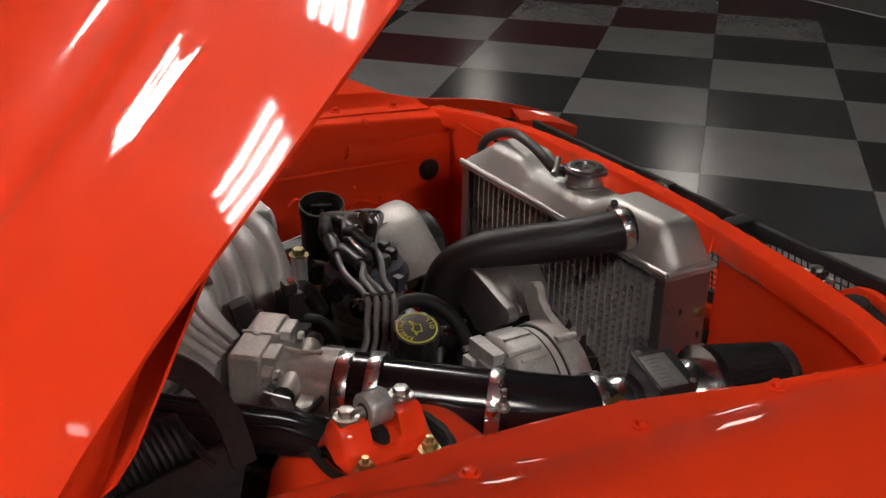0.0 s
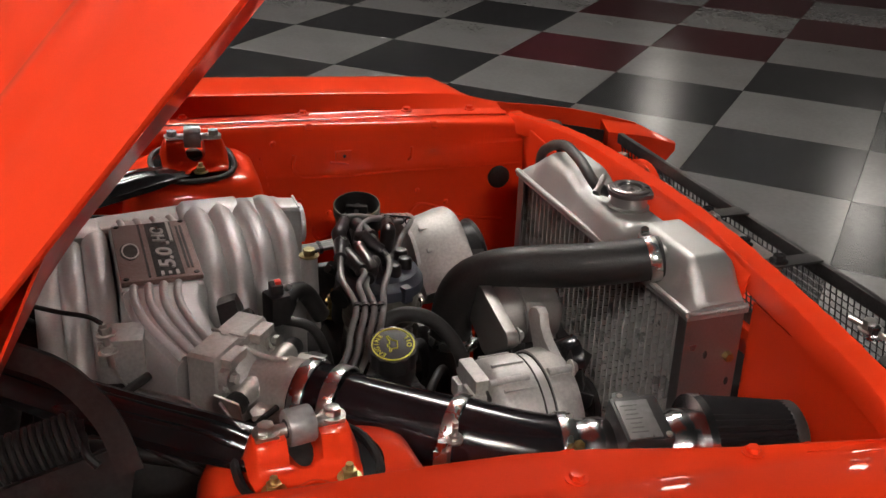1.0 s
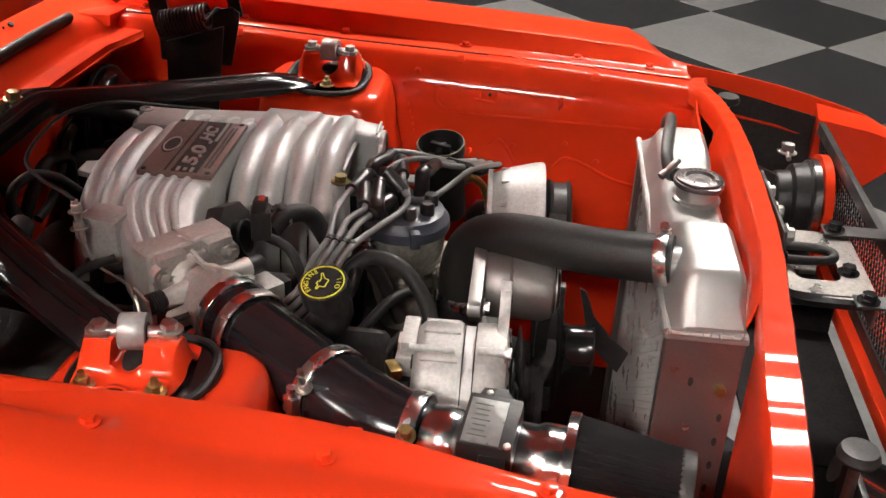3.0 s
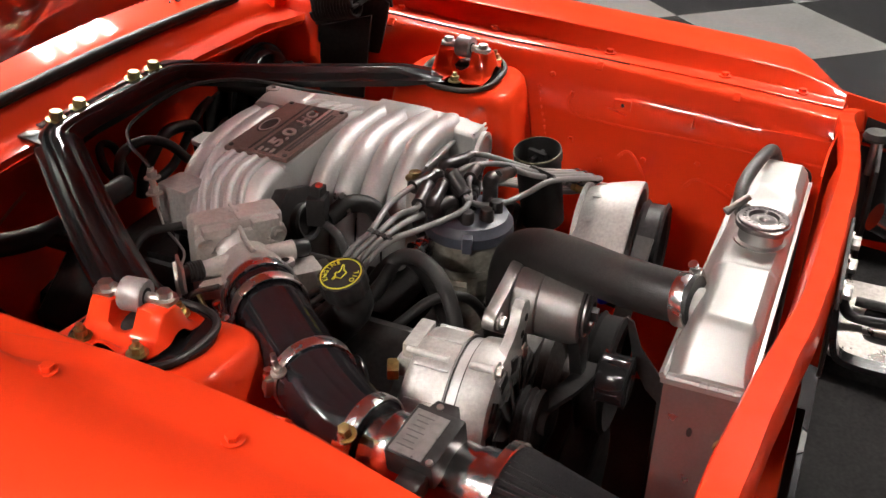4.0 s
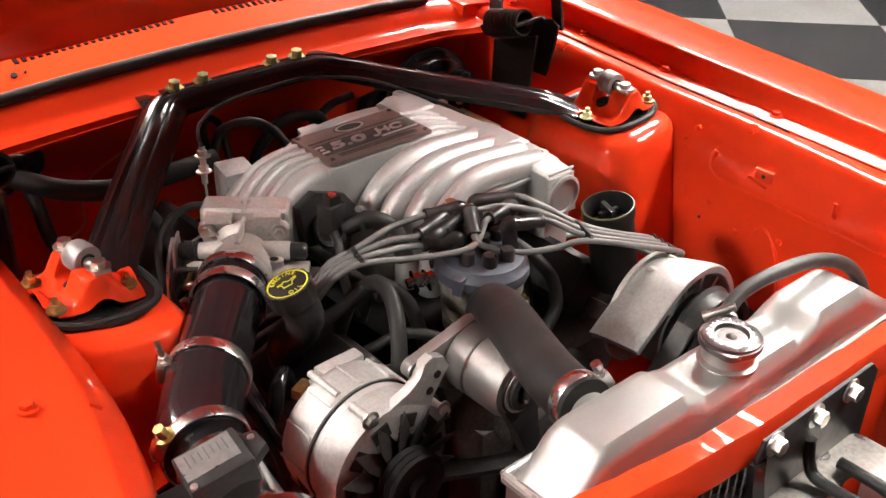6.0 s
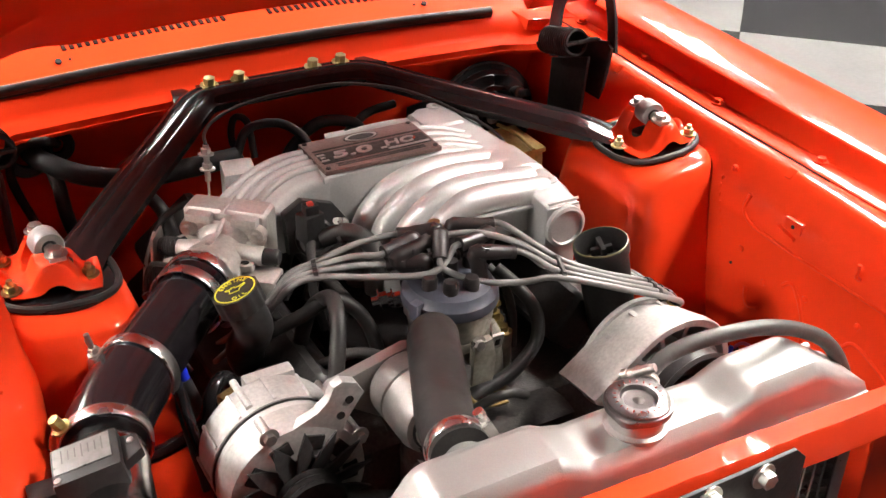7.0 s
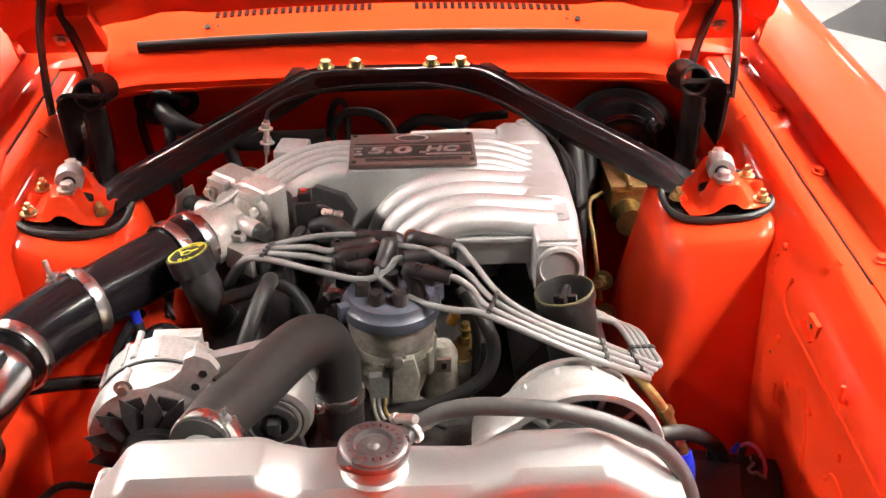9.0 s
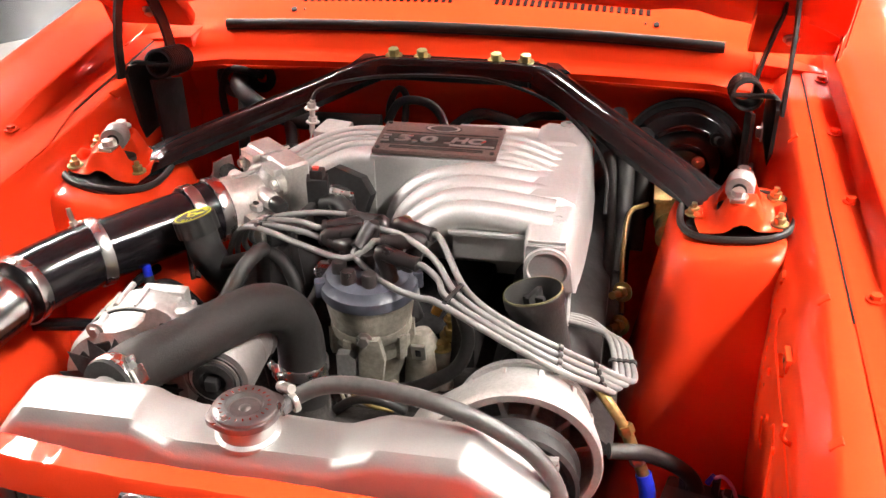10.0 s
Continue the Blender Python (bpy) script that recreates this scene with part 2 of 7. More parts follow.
def sheet(fn, us, vs, thick=0.003):
    """A pressed sheet: fn(u, v) gives its face; it gets a back and rims."""
    pts = [[Vector(fn(u, v)) for v in vs] for u in us]
    nu, nv = len(us), len(vs)
    nor = []
    for i in range(nu):
        row = []
        for j in range(nv):
            a = pts[min(i + 1, nu - 1)][j] - pts[max(i - 1, 0)][j]
            b = pts[i][min(j + 1, nv - 1)] - pts[i][max(j - 1, 0)]
            row.append(a.cross(b).normalized())
        nor.append(row)
    bm = bmesh.new()
    top = [[bm.verts.new(pts[i][j]) for j in range(nv)] for i in range(nu)]
    low = [[bm.verts.new(pts[i][j] - nor[i][j] * thick) for j in range(nv)] for i in range(nu)]
    for i in range(nu - 1):
        for j in range(nv - 1):
            bm.faces.new((top[i][j], top[i + 1][j], top[i + 1][j + 1], top[i][j + 1]))
            bm.faces.new((low[i][j], low[i][j + 1], low[i + 1][j + 1], low[i + 1][j]))
    for i in range(nu - 1):
        for j in (0, nv - 1):
            bm.faces.new((top[i][j], top[i + 1][j], low[i + 1][j], low[i][j]))
    for j in range(nv - 1):
        for i in (0, nu - 1):
            bm.faces.new((top[i][j], top[i][j + 1], low[i][j + 1], low[i][j]))
    bmesh.ops.recalc_face_normals(bm, faces=bm.faces)
    return bm


def joined(*meshes):
    out = bmesh.new()
    for b in meshes:
        me = bpy.data.meshes.new("scratch")
        b.to_mesh(me)
        out.from_mesh(me)
        b.free()
        bpy.data.meshes.remove(me)
    return out


def to_mesh(name, bm, mat, angle=38):
    for f in bm.faces:
        f.smooth = True
    lim = radians(angle)
    for e in bm.edges:
        if len(e.link_faces) == 2 and e.calc_face_angle(0) > lim:
            e.smooth = False
    me = bpy.data.meshes.new(name)
    bm.to_mesh(me)
    bm.free()
    me.materials.append(mat)
    return me


BASE = {}


def thing(name, at, label, category, group="", kind=""):
    ob = new(name)
    ob.empty_display_size = 0.05
    ob.location = at
    BASE[ob] = Vector(at)
    return tagged(ob, label, category, group, kind)


def part(name, bm, mat, parent, label=""):
    """One mesh under a thing or a part; its shape is given in world metres."""
    ob = new(name, bm if isinstance(bm, bpy.types.Mesh) else to_mesh(name, bm, mat))
    ob.parent = parent
    if parent in BASE:
        ob.matrix_parent_inverse = Matrix.Translation(-BASE[parent])
    if label:
        ob["label"] = label
    return ob


def single(name, bm, mat, label, category, group="", kind=""):
    return tagged(new(name, to_mesh(name, bm, mat)), label, category, group, kind)


def hexbolt(at, way, r=0.007, h=0.006, washer=True, stud=0.0):
    m = toward(at, way)
    hexa = [(r * math.cos(math.pi / 3 * k), r * math.sin(math.pi / 3 * k)) for k in range(6)]
    pieces = [prism(hexa, h, m @ Matrix.Translation((0, 0, 0.0015)), 0.0008)]
    if washer:
        pieces.append(lathe([(0, 0), (r * 1.55, 0), (r * 1.55, 0.0016), (0, 0.0018)], m, 18))
    if stud:
        pieces.append(lathe([(0, 0), (r * 0.5, 0), (r * 0.5, h + stud), (0, h + stud)], m, 10))
    return joined(*pieces)


def band(at, way, r, width=0.011, thick=0.0015, screw=None):
    """A worm-drive clamp round a hose."""
    m = toward(at, way)
    w = width / 2
    ring = lathe([(r, -w), (r + thick, -w), (r + thick * 1.3, -w + 0.001), (r + thick * 1.3, w - 0.001), (r + thick, w), (r, w)], m, 40)
    if screw is None:
        return ring
    s = m @ Matrix.Rotation(radians(screw), 4, "Z") @ Matrix.Translation((r + 0.005, 0, 0))
    return joined(ring, box((0.008, 0.016, width * 0.95), s, 0.0012), lathe([(0, -0.012), (0.0038, -0.012), (0.0038, 0.013), (0.0048, 0.013), (0.0048, 0.018), (0, 0.018)], s @ Matrix.Rotation(radians(90), 4, "X"), 10))


def lettering(words, size, m, depth, mat, name, parent, align="CENTER", bold=0.0):
    cu = bpy.data.curves.new(name, "FONT")
    cu.body, cu.size, cu.extrude, cu.align_x, cu.align_y, cu.offset = words, size, depth, align, "CENTER", bold
    ob = bpy.data.objects.new(name, cu)
    scene.collection.objects.link(ob)
    me = bpy.data.meshes.new_from_object(ob.evaluated_get(bpy.context.evaluated_depsgraph_get()))
    bpy.data.objects.remove(ob)
    me.transform(m)
    me.materials.clear()
    me.materials.append(mat)
    return part(name, me, mat, parent)


def flat_shaded(ob):
    """Keeps broad faces flat beside their rounded edges."""
    m = ob.modifiers.new("weighted", "WEIGHTED_NORMAL")
    m.keep_sharp = True
    return ob
# ---- the hall ----
FLOOR_TURN, TILE = radians(44.8), 0.612
GRID = Vector((3.346, -2.373, 0.0))
DIR_A, DIR_B = Vector((math.cos(FLOOR_TURN), math.sin(FLOOR_TURN), 0)), Vector((math.sin(FLOOR_TURN), -math.cos(FLOOR_TURN), 0))
ROOM = (-9.0, 15.0, -5.45, 13.0)

RX, RY = (ROOM[0] + ROOM[1]) / 2, (ROOM[2] + ROOM[3]) / 2
RW, RD = ROOM[1] - ROOM[0], ROOM[3] - ROOM[2]
floor = single("floor", box((RW, RD, 0.1), Matrix.Translation((RX, RY, -0.056)), 0), TILE_DARK, "glossy vinyl floor laid in a grey and charcoal checkerboard", "floor", kind="structure")
for name, size, at in (("wall_north", (RW + 0.4, 0.2, CEILING), (RX, ROOM[3] + 0.1, CEILING / 2)), ("wall_south", (RW + 0.4, 0.2, CEILING), (RX, ROOM[2] - 0.1, CEILING / 2)),
                       ("wall_east", (0.2, RD, CEILING), (ROOM[1] + 0.1, RY, CEILING / 2)), ("wall_west", (0.2, RD, CEILING), (ROOM[0] - 0.1, RY, CEILING / 2))):
    pale = name in ("wall_north", "wall_east")
    single(name, box(size, Matrix.Translation(at), 0.01), WALL_WHITE if pale else WALL, "pale painted showroom wall" if pale else "plain dark grey painted showroom wall", "wall", kind="structure")
single("ceiling", box((RW + 0.4, RD + 0.4, 0.15), Matrix.Translation((RX, RY, CEILING + 0.08)), 0.01), CEIL, "plain grey showroom ceiling", "ceiling", kind="structure")


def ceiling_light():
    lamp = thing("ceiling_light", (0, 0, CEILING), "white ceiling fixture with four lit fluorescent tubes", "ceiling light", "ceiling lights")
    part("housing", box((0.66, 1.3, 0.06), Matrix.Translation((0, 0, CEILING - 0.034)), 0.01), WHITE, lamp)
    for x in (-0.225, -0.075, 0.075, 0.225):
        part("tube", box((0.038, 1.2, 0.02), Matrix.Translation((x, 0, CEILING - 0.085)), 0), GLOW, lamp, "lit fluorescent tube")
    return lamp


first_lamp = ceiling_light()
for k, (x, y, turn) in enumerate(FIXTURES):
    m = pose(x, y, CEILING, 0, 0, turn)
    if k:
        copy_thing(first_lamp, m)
for x, y, turn in HAZE_PANELS:
    square = thing("ceiling_panel", (0, 0, CEILING), "white square lit ceiling panel, added to haze the floor", "ceiling light", "ceiling panels")
    part("housing", box((0.66, 0.66, 0.06), Matrix.Translation((0, 0, CEILING - 0.034)), 0.01), WHITE, square)
    part("diffuser", box((0.56, 0.56, 0.02), Matrix.Translation((0, 0, CEILING - 0.078)), 0), PANELGLOW, square, "lit diffuser")
    square.matrix_basis = pose(x, y, CEILING, 0, 0, turn)
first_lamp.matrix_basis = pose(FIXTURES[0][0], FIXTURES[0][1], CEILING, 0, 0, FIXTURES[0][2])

for x, z in ((4.7, 1.7), (7.7, 1.8)):
    sign = thing("wall_light", (x, -5.45, z), "small lit rectangular wall light", "wall light", "wall lights")
    part("housing", box((0.46, 0.10, 0.34), Matrix.Translation((x, -5.40, z)), 0.01), WHITE, sign)
    part("diffuser", box((0.42, 0.012, 0.30), Matrix.Translation((x, -5.343, z)), 0.003), SOFTGLOW, sign, "lit diffuser")
# ---- the car's body round the engine bay ----
# x towards the driver's side, y towards the cowl, z up; the shock towers stand at y = 0
car = thing("car", (0, 0, 0), "bright orange-red painted car body with its hood propped wide open", "car")

WALL_TOP = [(0.6, 0.872), (0.3, 0.858), (0.0, 0.840), (-0.3, 0.822), (-0.45, 0.812), (-0.6, 0.795), (-0.7, 0.777), (-0.82, 0.740), (-0.92, 0.695)]
WALL_X = [(0.6, 0.512), (0.3, 0.515), (0.0, 0.522), (-0.3, 0.529), (-0.7, 0.533), (-0.82, 0.550), (-0.92, 0.545)]
# inner edge of the ledge on each side (the passenger's is cut back round the air filter), and its height
LEDGE = {1: [(0.6, 0.452), (0.1, 0.456), (-0.18, 0.458), (-0.386, 0.447), (-0.535, 0.436)],
         -1: [(0.6, 0.453), (0.1, 0.455), (-0.1, 0.462), (-0.17, 0.468), (-0.246, 0.484), (-0.294, 0.498), (-0.417, 0.515), (-0.47, 0.522), (-0.6, 0.524)]}
LEDGE_Z = {1: [(0.6, 0.845), (0.2, 0.830), (0.0, 0.818), (-0.18, 0.812), (-0.386, 0.804), (-0.535, 0.796)],
           -1: [(0.6, 0.845), (0.2, 0.832), (0.0, 0.827), (-0.18, 0.823), (-0.386, 0.815), (-0.535, 0.806)]}


def fender_section(y, side):
    wz, wx = lerp_table(WALL_TOP, y), lerp_table(WALL_X, y)
    fx = max(0.480, lerp_table(LEDGE[side], y) + 0.004) if y > -0.56 else wx - 0.02
    fz = lerp_table(LEDGE_Z[side], y) + 0.003 if y > -0.56 else wz - 0.06
    nose = max(0.0, min(1.0, (-y - 0.55) / 0.35))
    out = 1.0 - 0.28 * nose
    full = max(0.0, min(1.0, (y + 0.56) / 0.13))
    full = full * full * (3 - 2 * full)
    fx = min(fx, wx - 0.008)
    gx = min(max(fx + 0.010, 0.512), wx - 0.004)
    soft = side < 0 and -0.56 < y < 0.06
    if soft:
        fx = lerp_table(LEDGE[side], y) + 0.0012
        d, h = wx - fx, wz - fz
        pts = [(fx, fz), (fx + 0.004, fz + 0.0015), (fx + 0.35 * d, fz + 0.40 * h), (fx + 0.65 * d, fz + 0.72 * h), (wx - 0.006, wz - 0.06 * h), (wx, wz + 0.0005), (wx + 0.010, wz + 0.0038)]
        crown = ((0.03, 0.0100), (0.05, 0.0142), (0.068, 0.0155), (0.09, 0.0125), (0.112, 0.004), (0.135, -0.011))
    else:
        k = full
        pts = [(fx, fz), (fx + 0.004, fz + 0.0015), (gx - 0.003, fz), (gx, fz + 0.002), (wx - 0.0015, wz + 0.0112 * k), (wx + 0.0003, wz + 0.0132 * k), (wx + 0.0032, wz + 0.0141 * k)]
        crown = ((0.03, 0.0160), (0.055, 0.0178), (0.082, 0.0180), (0.100, 0.0155), (0.118, 0.008), (0.138, -0.008))
    for u, h in crown + ((0.163, -0.038), (0.18, -0.08), (0.19, -0.14), (0.195, -0.25), (0.19, -0.40), (0.175, -0.52)):
        pts.append((wx + u * out, wz + h * full - (1 - full) * (0.45 * u if h > -0.03 else 0.06 - h)))
    return pts


def fender(side):
    ys = [0.58, 0.5, 0.4, 0.3, 0.2, 0.1, 0.0, -0.08, -0.14, -0.2, -0.26, -0.32, -0.38, -0.44, -0.47, -0.5, -0.53, -0.56, -0.62, -0.68, -0.74, -0.79, -0.825]
    n = len(fender_section(0, side))
    secs = {y: fender_section(y, side) for y in ys}

    def at(u, v):
        x, z = secs[ys[u]][v]
        return (side * x, ys[u] - (0.0 if v < 9 else 0.0), z)
    return sheet(at, range(len(ys)), range(n), 0.0022 * side)


def panel_x(y, side):
    return lerp_table(LEDGE[side], y) - lerp_table([(0.4, 0.030), (-0.18, 0.034), (-0.535, 0.022)], y)


def apron(side):
    ys = [0.40, 0.3, 0.2, 0.1, 0.0, -0.1, -0.16, -0.2, -0.26, -0.3, -0.36, -0.42, -0.48, -0.535]

    def at(u, v):
        y = ys[u]
        e, ez, p = lerp_table(LEDGE[side], y), lerp_table(LEDGE_Z[side], y), panel_x(y, side)
        rows = [(0.535, ez - 0.006), (e + 0.03, ez - 0.001), (e + 0.004, ez), (e, ez - 0.002), (e - 0.003, ez - 0.006), (p + 0.012, ez - 0.024), (p + 0.004, 0.770), (p + 0.001, 0.755), (p + 0.0005, 0.748), (p - 0.0003, 0.737), (p + 0.0014, 0.734),
                (p - 0.003, 0.66), (p - 0.005, 0.56), (p - 0.006, 0.45), (p - 0.008, 0.30)]
        x, z = rows[v]
        return (side * x, y, z)
    return sheet(at, range(len(ys)), range(15), 0.002 * side)


def shock_tower(side):
    """A tapered pressed column: rounded plan, flaring towards the ground."""
    rings = []
    for z, x0, x1, y0, y1, r in ((0.30, 0.235, 0.46, -0.19, 0.21, 0.05), (0.50, 0.268, 0.46, -0.135, 0.165, 0.05), (0.62, 0.288, 0.455, -0.108, 0.135, 0.048), (0.72, 0.303, 0.45, -0.09, 0.115, 0.045),
                                 (0.765, 0.309, 0.448, -0.083, 0.108, 0.042), (0.781, 0.314, 0.445, -0.078, 0.102, 0.040), (0.788, 0.324, 0.44, -0.068, 0.092, 0.034), (0.7895, 0.345, 0.43, -0.045, 0.07, 0.02)):
        ring = []
        for cx, cy, a0 in ((x1 - r, y1 - r, 0), (x0 + r, y1 - r, 90), (x0 + r, y0 + r, 180), (x1 - r, y0 + r, 270)):
            for k in range(7):
                a = radians(a0 + 15 * k)
                ring.append(Vector((side * (cx + r * math.cos(a)), cy + r * math.sin(a), z + (0.030 if z < 0.75 else 0.10) * (cx + r * math.cos(a) - 0.38))))
        rings.append(ring)
    return skin(rings)


def spot_bolt(at, way=(0, 0, 1), r=0.006):
    return hexbolt(at, way, r, 0.005)


for side in (1, -1):
    f = part("fender", fender(side), RED, car)
    for y in (0.33, 0.17, 0.008, -0.182, -0.358, -0.47) if side > 0 else (0.33, 0.17, 0.01, -0.165, -0.33):
        x = max(0.503 if side > 0 else 0.516, lerp_table(LEDGE[side], y) + 0.012)
        z = lerp_table(LEDGE_Z[side], y) + 0.0045
        if side < 0 and y < 0.06:
            e, w = lerp_table(LEDGE[side], y), lerp_table(WALL_X, y)
            z += (x - e) / (w - e) * (lerp_table(WALL_TOP, y) - z + 0.0015)
        part("fender_bolt", spot_bolt((side * x, y, z)), RED, f)
    a = part("inner_apron", apron(side), RED, car)
    part("shock_tower", shock_tower(side), RED, car)
    # welded tabs on the ledge and the panel
    for y in (0.165, -0.18, -0.386):
        part("ledge_tab", box((0.014, 0.010, 0.004), Matrix.Translation((side * (lerp_table(LEDGE[side], y) - 0.002), y, lerp_table(LEDGE_Z[side], y) - 0.002)) @ Matrix.Rotation(side * radians(-42), 4, "Y"), 0.001), RED, a)
    ext = [[(0.500, 0.742), (0.530, 0.756), (0.552, 0.756), (0.600, 0.735), (0.602, 0.62), (0.50, 0.62)], [(0.514, 0.722), (0.542, 0.735), (0.560, 0.734), (0.598, 0.712), (0.600, 0.63), (0.514, 0.62)], [(0.540, 0.692), (0.546, 0.695), (0.552, 0.694), (0.562, 0.688), (0.560, 0.678), (0.540, 0.678)]]
    part("headlight_door", skin([[Vector((side * x, y, z)) for x, z in ring] for y, ring in zip((-0.742, -0.83, -0.912), ext)]), RED, f)
    part("lamp_liner", sheet(lambda i, j: (side * (0.520 - 0.03 * (j > 1)), -0.565 - 0.0185 * i, (0.778 - 0.004 * i, 0.70, 0.60)[j]), range(11), range(3), 0.003), BLACKBAY, f)
    if side < 0:
        continue
    part("panel_tab", box((0.006, 0.026, 0.016), Matrix.Translation((side * 0.424, -0.228, 0.769)), 0.0015), RED, a)
    part("panel_tab", tube([(side * 0.424, -0.335, 0.752), (side * 0.412, -0.337, 0.762), (side * 0.412, -0.338, 0.778)], 0.0025, 8), RED, a)
    part("tab_hole", lathe([(0, 0), (0.0028, 0), (0.0028, 0.0008), (0, 0.0008)], toward((side * 0.4208, -0.229, 0.769), (-side, 0, 0)), 12), BLACKBAY, a)
    part("panel_tab", box((0.008, 0.030, 0.003), Matrix.Translation((side * 0.421, -0.221, 0.757)) @ Matrix.Rotation(radians(12), 4, "X"), 0.001), RED, a)

    def on_panel(y, z, out=0.0):
        return (side * (panel_x(y, side) - out + lerp_table([(0.77, 0.004), (0.755, 0.001), (0.737, -0.0003), (0.734, 0.0014), (0.66, -0.003), (0.56, -0.005)], z)), y, z)
    for y, z in ((-0.117, 0.797), (-0.203, 0.676), (-0.155, 0.70), (-0.27, 0.69), (-0.35, 0.70), (-0.40, 0.676)):
        part("panel_stud", lathe([(0, 0), (0.0048, 0), (0.004, 0.0035), (0, 0.0045)], toward(on_panel(y, z, 0.001), (-side, 0, 0)), 12), RED, a)
    for y, z in ((-0.130, 0.731), (-0.145, 0.666)):
        part("drain_slot", prism([(-0.010, 0.0), (0.010, 0.0), (0.008, 0.0045), (-0.004, 0.006)], 0.0012, toward(on_panel(y, z, 0.0005), (-side, 0, 0)) @ Matrix.Rotation(radians(90), 4, "Z"), 0), BLACKBAY, a)
    for pts in ([(-0.150, 0.775), (-0.146, 0.758), (-0.152, 0.746), (-0.170, 0.7385), (-0.23, 0.7355), (-0.30, 0.7355), (-0.37, 0.735), (-0.43, 0.735), (-0.53, 0.734)],
                [(-0.176, 0.655), (-0.178, 0.640), (-0.186, 0.632), (-0.203, 0.637)],
                [(-0.232, 0.688), (-0.242, 0.697), (-0.252, 0.694), (-0.266, 0.676), (-0.277, 0.650), (-0.280, 0.60)],
                [(-0.335, 0.66), (-0.352, 0.676), (-0.385, 0.668), (-0.43, 0.648), (-0.50, 0.636)]):
        part("swage", tube([on_panel(y, z, 0.0008) for y, z in pts], 0.0034, 8), RED, a)
    # blobs of seam sealer down the tower's joint
    drip = random.Random(9)
    for k in range(14):
        f = k / 13
        y, z = -0.097 - 0.032 * f + drip.uniform(-0.0015, 0.0015), 0.775 - 0.14 * f
        part("sealer_blob", lathe([(0, 0), (0.0032, 0), (0.0024, 0.0018), (0, 0.0024)], toward(on_panel(y, z, 0.0005), (-side, -0.3, 0)) @ Matrix.Diagonal((drip.uniform(0.6, 1.2), drip.uniform(0.9, 2.0), 1, 1)), 10), RED, a)
for side in (1, -1):
    line = []
    for y in (0.45, 0.3, 0.2, 0.1, 0.02, -0.06, -0.14, -0.22) if side > 0 else (0.45, 0.3, 0.2, 0.1):
        sec = fender_section(y, side)
        line.append((side * (sec[0][0] - 0.0012), y, sec[0][1] - 0.0012))
    part("panel_gap", tube(line, 0.0010, 6, 3), BLACKBAY, car)
# round black grommet in the driver's panel
single("panel_grommet", lathe([(0, 0), (0.019, 0), (0.019, 0.004), (0.014, 0.006), (0.0, 0.003)], toward((panel_x(-0.492, 1) - 0.001, -0.492, 0.712), (-1, 0, 0)), 24), RUBBER, "round black rubber grommet in red inner panel", "grommet")

# radiator support: the top rail and the panels beside the radiator
RAIL = [(-0.515, -0.500, 0.813, 0.0165), (-0.47, -0.510, 0.824, 0.0160), (-0.37, -0.5190, 0.834, 0.0160), (-0.26, -0.5310, 0.838, 0.0145), (-0.12, -0.548, 0.839, 0.0120), (0.04, -0.553, 0.838, 0.0125), (0.2, -0.5555, 0.833, 0.0115), (0.33, -0.548, 0.823, 0.011), (0.43, -0.537, 0.810, 0.011), (0.49, -0.548, 0.798, 0.012)]
rings = []
for (x, y, z), half in zip(catmull([r[:3] for r in RAIL], 12), catmull([(r[3], 0, 0) for r in RAIL], 12)):
    # the sheet is slightly hammered along its length
    h = half.x + 0.0004 * math.sin(x * 63)
    z += 0.00045 * math.sin(x * 151) + 0.0003 * math.sin(x * 247 + 1.0)
    rings.append([Vector((x, y + a, z + b)) for a, b in ((h, -0.030), (h, -0.003), (h - 0.002, 0.0), (-h + 0.002, 0.001), (-h, -0.002), (-h - 0.004, -0.030), (-h - 0.002, -0.030), (-h + 0.002, -0.004), (h - 0.003, -0.004), (h - 0.003, -0.030))])
support = part("radiator_support", skin(rings), RED, car)
for side, x0, x1 in ((1, 0.235, 0.432), (-1, 0.244, 0.512)):
    def web(u, v, side=side, x0=x0, x1=x1):
        x = x0 + (x1 - x0) * u / 8
        y = -0.524 + 0.004 * math.sin(u / 8 * math.pi) - 0.012 * (u / 8 if side > 0 else -1.6 * u / 8)
        return (side * x, y, 0.30 + 0.500 * v / 8)
    part("support_panel", sheet(web, range(9), range(9), -0.003 * side), RED, support)
part("support_face", sheet(lambda i, j: (-0.235 + 0.47 * i / 16, lerp_table([(r[0], r[1] + r[3]) for r in RAIL], -0.235 + 0.47 * i / 16) - 0.0025 + (0.0, 0.004, 0.010, 0.012)[j], lerp_table([(r[0], r[2]) for r in RAIL], -0.235 + 0.47 * i / 16) - (0.004, 0.012, 0.038, 0.066)[j]), range(17), range(4), 0.002), RED, support)
part("lower_support", box((0.98, 0.07, 0.06), Matrix.Translation((-0.01, -0.53, 0.30)), 0.01), RED, support)

